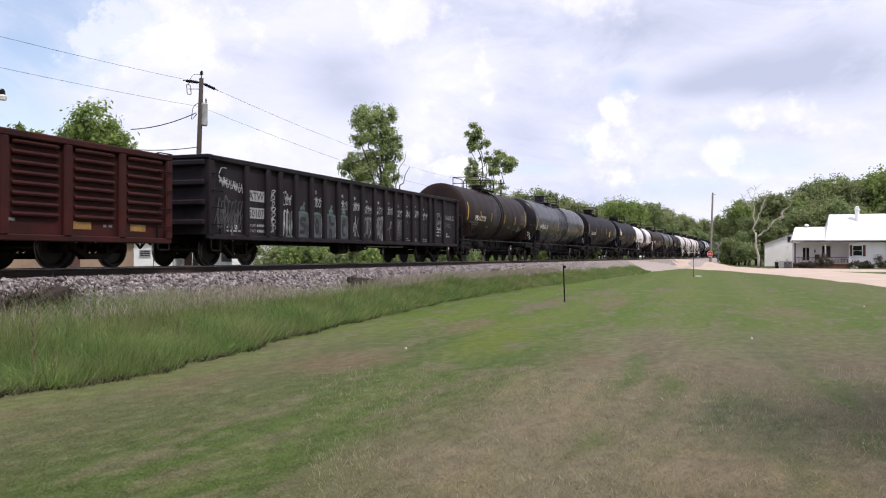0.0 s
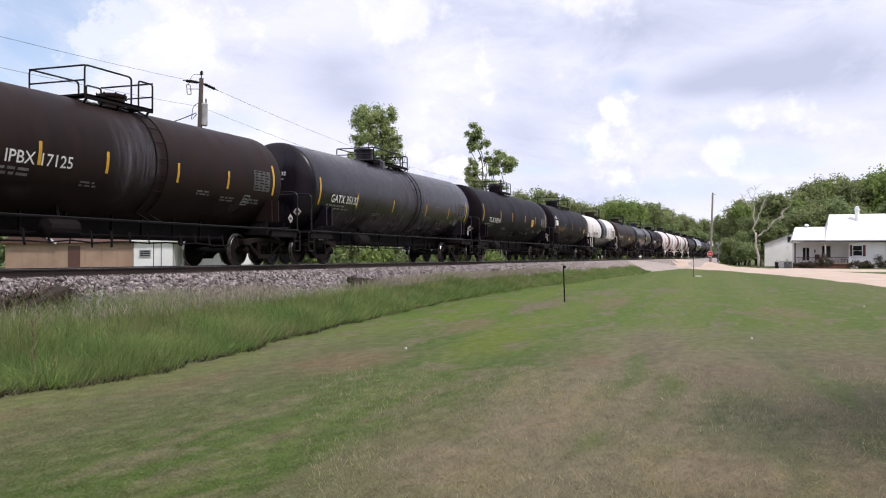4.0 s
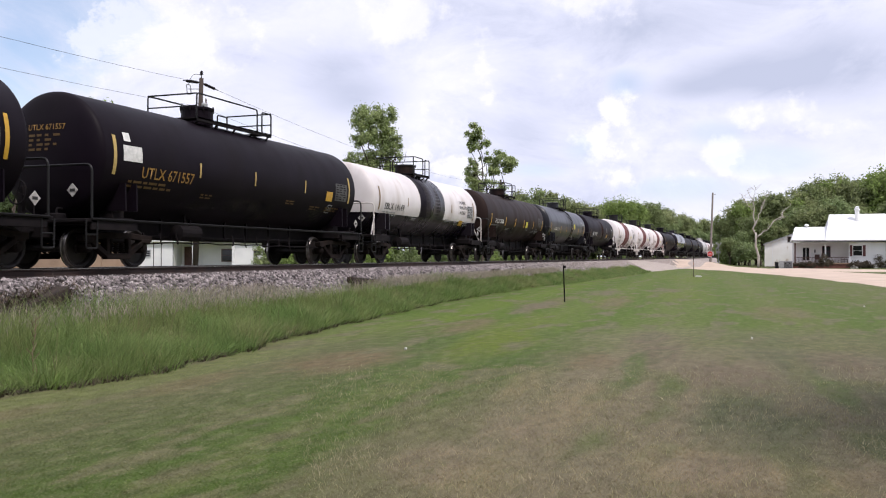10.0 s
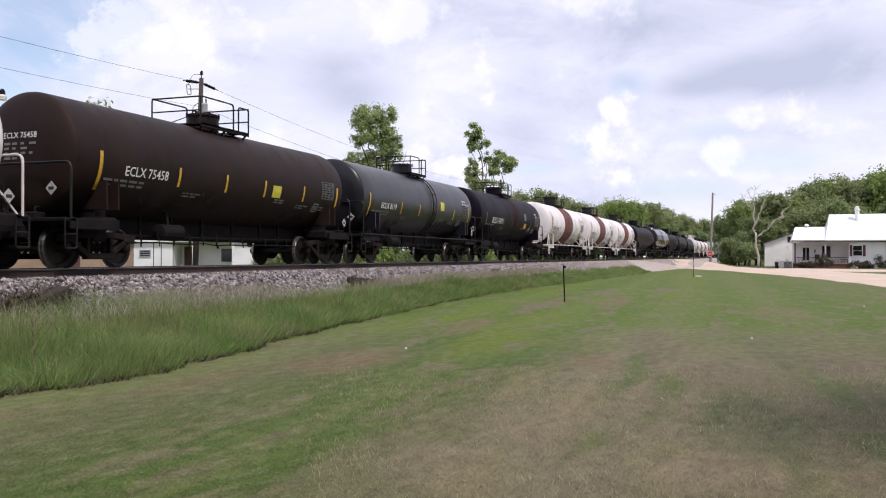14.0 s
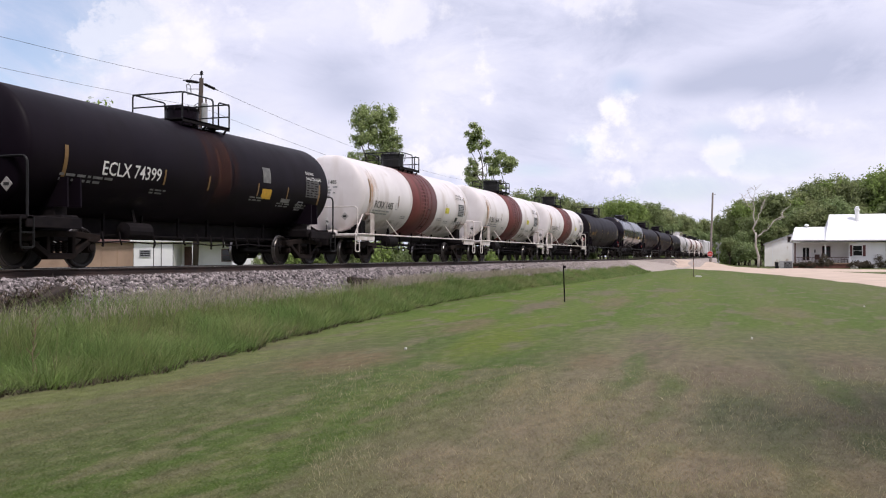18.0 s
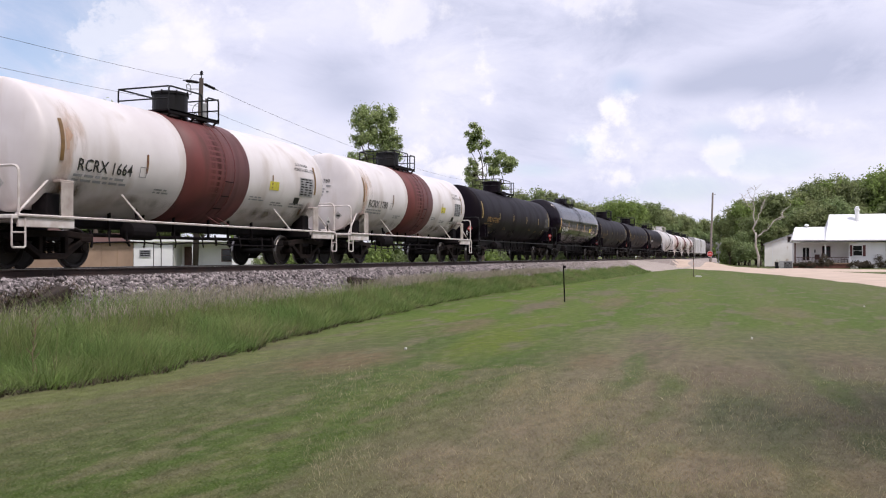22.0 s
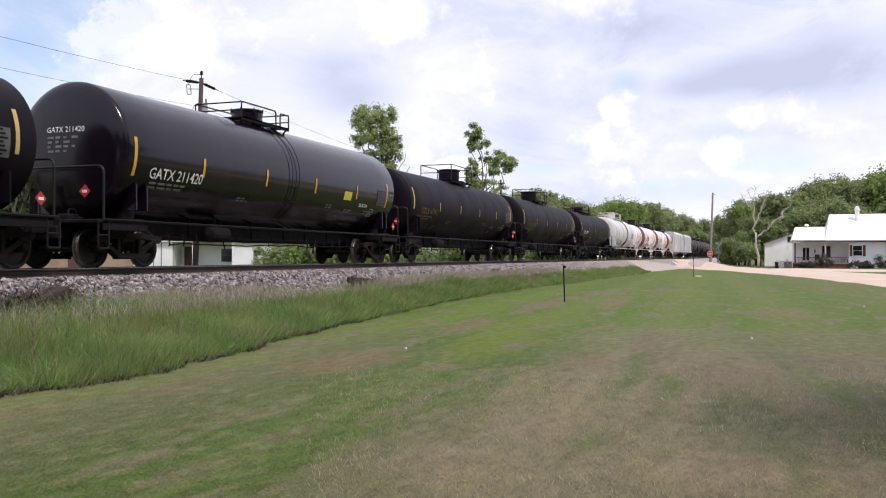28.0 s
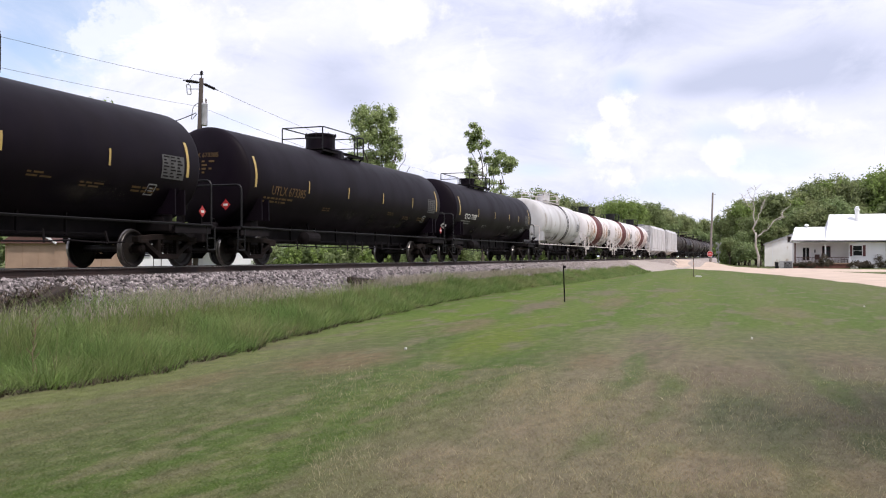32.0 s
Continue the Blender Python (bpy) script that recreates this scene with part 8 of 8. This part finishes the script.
def build_poles():
    base = at(50, -13.9, 0.3)
    top = at(50, -13.55, 11.5)
    p = thing("utility_pole", Matrix.Translation(base), "weathered wooden utility pole with a grey transformer", "utility pole")
    rel = top - base
    bm = bmesh.new()
    tube(bm, [(0, 0, -0.3), rel * 0.5, rel], 0.17, 10, r_end=0.12)
    part("post", bm, M["pole_wood"], p, "", True)
    al = rel.normalized()
    tk = al * 8.5 + ASIDE * 0.26
    bm = bmesh.new()
    lathe(bm, [(0.02, 0), (0.16, 0.02), (0.17, 0.1), (0.17, 1.2), (0.18, 1.22), (0.18, 1.27), (0.1, 1.33)], "z", 16, Matrix.Translation(tk))
    part("transformer", bm, M["transformer"], p, "grey enamelled transformer can", True)
    bm = bmesh.new()
    lathe(bm, [(0.05, 1.25), (0.06, 1.35), (0.03, 1.39), (0.06, 1.45), (0.03, 1.49), (0.05, 1.55)], "z", 8, Matrix.Translation(tk + ASIDE * 0.08))
    part("bushing", bm, M["brown_trim"], p)
    bm = bmesh.new()
    lathe(bm, [(0.035, 11.0), (0.035, 11.4), (0.11, 11.42), (0.07, 11.47), (0.10, 11.51), (0.06, 11.60), (0.03, 11.63)], "z", 8, al.to_track_quat("Z", "Y").to_matrix().to_4x4())
    part("pin_insulator", bm, M["frame"], p)
    bm = bmesh.new()
    z = 10.6
    tube(bm, [al * z, al * z - ASIDE * 0.75], 0.025, 5)
    part("bracket", bm, M["galv"], p)
    bm = bmesh.new()
    c = al * 10.55 - ASIDE * 0.82
    tube(bm, rounded([c + Vector((0, 0, 0.3)), c + Vector((0, 0, 0.3)) + ASIDE * 0.2, c + Vector((0, 0, -0.25)) + ASIDE * 0.28, c + Vector((0, 0, -0.25)) + ASIDE * 0.05, c + Vector((0, 0, 0.28))], 0.08), 0.03, 6)
    part("fuse_cutout", bm, M["galv"], p)
    for s in (-1, 1):
        bm = bmesh.new()
        o = al * 10.95
        dirn = (ASIDE * s * 0.85 + Vector((s, 0.05 * s, 0)) * 0.5 + Vector((0, 0, -0.42 if s > 0 else 0.05))).normalized()
        prof = [(0.02, 0.1)]
        for k in range(6):
            prof += [(0.075, 0.22 + 0.1 * k), (0.10, 0.25 + 0.1 * k), (0.075, 0.28 + 0.1 * k)]
        prof += [(0.03, 0.84), (0.03, 1.0)]
        m = Matrix.Translation(o) @ dirn.to_track_quat("Z", "Y").to_matrix().to_4x4()
        lathe(bm, prof, "z", 8, m)
        part("insulator", bm, M["frame"], p)
    bm = bmesh.new()
    tube(bm, rounded([al * 10.8 - ASIDE * 0.75, al * 11.45 - ASIDE * 0.5, al * 11.4, al * 11.1], 0.3), 0.012, 4)
    tube(bm, rounded([al * 9.9 + ASIDE * 0.15, al * 9.7 - ASIDE * 0.4, al * 8.8 - ASIDE * 0.5, al * 9.2 - ASIDE * 0.2], 0.3), 0.02, 4)
    part("jumper_wire", bm, M["wire"], p)
    # next pole of the line, far off
    b2 = at(122, 7.9, 0.3)
    p2 = thing("utility_pole", Matrix.Translation(b2), "distant wooden utility pole with a short crossarm", "utility pole")
    bm = bmesh.new()
    tube(bm, [(0, 0, -0.3), (0, 0, 11.7)], 0.17, 8, r_end=0.12)
    part("post", bm, M["pole_wood"], p2)
    bm = bmesh.new()
    box(bm, -0.06, 0.06, -0.6, 0.6, 11.1, 11.25)
    part("crossarm", bm, M["pole_wood"], p2)
    b3 = at(140, (1257 - 784) / 1580 * 140, 0.1)
    p3 = thing("utility_pole", Matrix.Translation(b3), "slender wooden pole beside the crossing", "utility pole")
    bm = bmesh.new()
    tube(bm, [(0, 0, -0.3), ASIDE * 0.2 + Vector((0, 0, 5.7)), ASIDE * 0.42 + Vector((0, 0, 11.4))], 0.2, 8, r_end=0.13)
    part("post", bm, M["grey_wood"], p3)
    bm = bmesh.new()
    tube(bm, [ASIDE * 0.42 + Vector((0, 0, 11.2)), ASIDE * 0.9 + Vector((0, 0, 11.1))], 0.04, 5)
    part("wire_bracket", bm, M["galv"], p3)
    # wires of the line
    prev = Vector((-30, 26.2, 0.3))
    for (z1, z2, z0, d1, d0, r) in ((10.95, 11.3, 11.45, 1.2, 1.5, 0.009), (9.6, 9.6, 9.95, 1.1, 1.3, 0.009)):
        a = base + al * z1
        w = thing("overhead_wire", Matrix.Translation((0, 0, 0)), "thin dark overhead wire slung from the pole", "wire", "overhead wires")
        bm = bmesh.new()
        tube(bm, sag(a, b2 + Vector((0, 0, z2 - 0.3)), d1), r, 4)
        part("span", bm, M["wire"], w)
        bm = bmesh.new()
        tube(bm, sag(a, prev + Vector((0, 0, z0)), d0), r, 4)
        part("span", bm, M["wire"], w)
    w = thing("service_cable", Matrix.Translation((0, 0, 0)), "slack dark service cable from the pole to the sheds", "wire")
    bm = bmesh.new()
    tube(bm, sag(base + al * 9.25 - ASIDE * 0.25, at(54, -18.9, 9.2), 0.2), 0.03, 5)
    part("cable", bm, M["wire"], w)
    w = thing("service_cable", Matrix.Translation((0, 0, 0)), "low service cable looping to the trailer", "wire")
    bm = bmesh.new()
    tube(bm, sag(base + al * 7.35, at(54, -19, 8.0), 0.12), 0.025, 5)
    part("cable", bm, M["wire"], w)
    # yard lamp beside the sheds
    l = thing("yard_lamp", put(-21.6, 40, 0.3), "yard lamp with a pale glass bowl on a pole", "street lamp")
    bm = bmesh.new()
    tube(bm, [(0, 0, -0.3), (0, 0, 8.5)], 0.12, 8, r_end=0.09)
    part("pole", bm, M["pole_wood"], l)
    bm = bmesh.new()
    tube(bm, rounded([(0, 0, 8.2), (0.9, 0, 8.7), (1.75, 0, 8.6)], 0.3), 0.03, 6)
    part("arm", bm, M["galv"], l)
    bm = bmesh.new()
    lathe(bm, [(0.06, 8.72), (0.12, 8.62), (0.14, 8.45)], "z", 12, Matrix.Translation((1.82, 0, 0)))
    part("lamp_head", bm, M["frame"], l)
    bm = bmesh.new()
    lathe(bm, [(0.17, 8.45), (0.2, 8.38), (0.17, 8.22), (0.05, 8.2)], "z", 12, Matrix.Translation((1.82, 0, 0)))
    part("bowl", bm, M["ink_white"], l)
    # crossing signs
    s = thing("stop_sign", put((1256.5 - 784) / 1580 * 136, 136, 0.1), "red octagonal stop sign on a wooden post", "road sign")
    bm = bmesh.new()
    tube(bm, [(0, 0.05, -0.2), (0, 0.05, 1.95)], 0.05, 6)
    part("post", bm, M["pole_wood"], s)
    for r, y, mname, nm in ((0.46, 0.0, "ink_white", "border"), (0.42, -0.012, "placard_red", "plate")):
        bm = bmesh.new()
        lathe(bm, [(r, -0.008), (r, 0.004)], "y", 8, Matrix.Translation((0, y, 1.8)) @ Matrix.Rotation(radians(22.5), 4, "Y"))
        part(nm, bm, M[mname], s)
    bm = bmesh.new()
    box(bm, -0.24, 0.24, -0.024, -0.021, 1.76, 1.84)
    part("sign_bar", bm, M["ink_white"], s)
    c = thing("crossbuck", put((1272 - 784) / 1580 * 141, 141, 0.1) @ Matrix.Diagonal((0.8, 0.8, 0.85, 1)), "white crossbuck sign on a post by the crossing", "road sign")
    bm = bmesh.new()
    tube(bm, [(0, 0.05, -0.3), (0, 0.05, 4.2)], 0.07, 6)
    part("post", bm, M["galv"], c)
    for a in (50, -50):
        bm = bmesh.new()
        box(bm, -0.85, 0.85, -0.03 - a * 0.0003, -0.005 - a * 0.0003, -0.13, 0.13, Matrix.Translation((0, 0, 3.6)) @ Matrix.Rotation(radians(a), 4, "Y"))
        part("blade", bm, M["galv"], c)
    bm = bmesh.new()
    box(bm, -0.55, 0.35, -0.03, 0.0, 2.2, 2.65)
    part("track_plate", bm, M["galv"], c)
    # stakes on the lawn
    t = thing("steel_stake", Matrix.Translation(at(29.3, 4.0, 0)), "thin dark steel stake in the lawn", "stake")
    bm = bmesh.new()
    tube(bm, [(0, 0, -0.2), ASIDE * -0.05 + Vector((0, 0, 1.21))], 0.022, 6)
    part("rod", bm, M["frame"], t)
    bm = bmesh.new()
    box(bm, -0.03, 0.03, -0.03, 0.03, 1.12, 1.2)
    part("tip", bm, M["frame"], t)
    t = thing("marker_rod", Matrix.Translation(at(64, (1227.5 - 784) / 1580 * 64, 0)), "tall thin rusty marker rod in the grass", "stake")
    bm = bmesh.new()
    tube(bm, [(0, 0, -0.2), (0, 0, 2.3)], 0.02, 6)
    part("rod", bm, M["rail"], t)
    bm = bmesh.new()
    box(bm, -0.04, 0.04, -0.01, 0.01, 0.9, 1.05)
    part("flag", bm, M["orange"], t)
    t = thing("meter_lid", Matrix.Translation(at(64, (1236 - 784) / 1580 * 64, 0.0)), "small pale concrete lid in the grass", "lid")
    bm = bmesh.new()
    bbox(bm, -0.25, 0.25, -0.2, 0.2, 0.0, 0.12, 0.02)
    part("slab", bm, M["grey_white"], t)


build_poles()


def build_trackside():
    # discarded sleepers on the slope
    for x, y, L, turn, tilt, hw in ((24.9, 11.5, 2.3, 3, 3, 0.105), (23.9, 11.3, 0.8, 28, 0, 0.14), (39.6, 11.7, 1.2, 5, 0, 0.1), (11.85, 11.62, 2.1, 17, -11, 0.15)):
        z = float(np.interp(y, (11.2, 12.5), (0.36, 0.98))) + 0.24 - (0.15 if x < 13 else 0)
        t = thing("old_sleeper", pose(x, y, z, 0, tilt, turn), "split weathered old sleeper lying on the ballast", "sleeper", "old sleepers")
        bm = bmesh.new()
        bbox(bm, -L / 2, L / 2, -hw, hw, -hw * 0.9, hw * 0.9, 0.03)
        for v in bm.verts:
            v.co += Vector((0, 0.02 * math.sin(v.co.x * 5), 0.02 * math.sin(v.co.x * 7 + v.co.y * 30)))
        part("beam", bm, M["old_wood"], t)
    # small white scraps on the lawn
    for d, a in ((14.4, -0.6), (16.2, 5.6), (26.5, 12.5)):
        t = thing("litter_scrap", Matrix.Translation(at(d, a, float(ground_z(*at(d, a).xy)) + 0.03)), "tiny white scrap of litter on the lawn", "litter", "litter")
        bm = bmesh.new()
        bbox(bm, -0.025, 0.025, -0.015, 0.015, -0.03, 0.01, 0.006)
        part("scrap", bm, M["ink_white"], t)
    # dry weed stalk in the rough grass
    w = thing("dry_weed", pose(8.2, 8.05, float(ground_z(8.2, 8.05))), "dry tan weed stalk with side twigs", "weed")
    rng = random.Random(5)
    bm = bmesh.new()
    tube(bm, limb_pts((0, 0, 0), (0.05, 0, 0.75), rng, 5, 0.1), 0.007, 5, r_end=0.003)
    part("stalk", bm, M["dry_grass"], w)
    for k in range(9):
        bm = bmesh.new()
        z = 0.25 + 0.055 * k
        s = -1 if k % 2 else 1
        tube(bm, [(0.02, 0, z), (0.02 + s * 0.07, rng.uniform(-0.05, 0.05), z + 0.09)], 0.005, 4)
        part("twig", bm, M["dry_grass"], w)
    # sleepers in the track, ends showing
    bmt = bmesh.new()
    bbox(bmt, -0.11, 0.11, -1.3, 1.3, -0.17, 0.0, 0.015)
    me = bpy.data.meshes.new("tie")
    bmt.to_mesh(me)
    bmt.free()
    me.materials.append(M["tie"])
    rows = thing("tie_row", pose(0, TRACK_Y, RAIL_Z - 0.172), "dark creosoted wooden ties under the rails", "ties", kind="structure")
    for k in range(280):
        shared("tie", me, rows, pose(3 + 0.53 * k, 0.03 * math.sin(k * 1.7), -0.008 * (k % 3), 0, 0, 0.8 * math.sin(k * 2.3)))


build_trackside()


# ---- the train rolls ----
def motions():
    stops = [2.0 * k for k in range(17)]
    for ob, x in cars:
        walk(ob, [(t, pose(x - train_x(t), TRACK_Y, RAIL_Z)) for t in stops])
    n = 480
    turns = [(32.0 * k / n, -math.degrees(train_x(32.0 * k / n) / 0.43) % 360.0) for k in range(n + 1)]
    for w, x in wheelsets:
        walk(w, [(t, pose(x, 0, -0.02, 0, a, 0)) for t, a in turns])


motions()
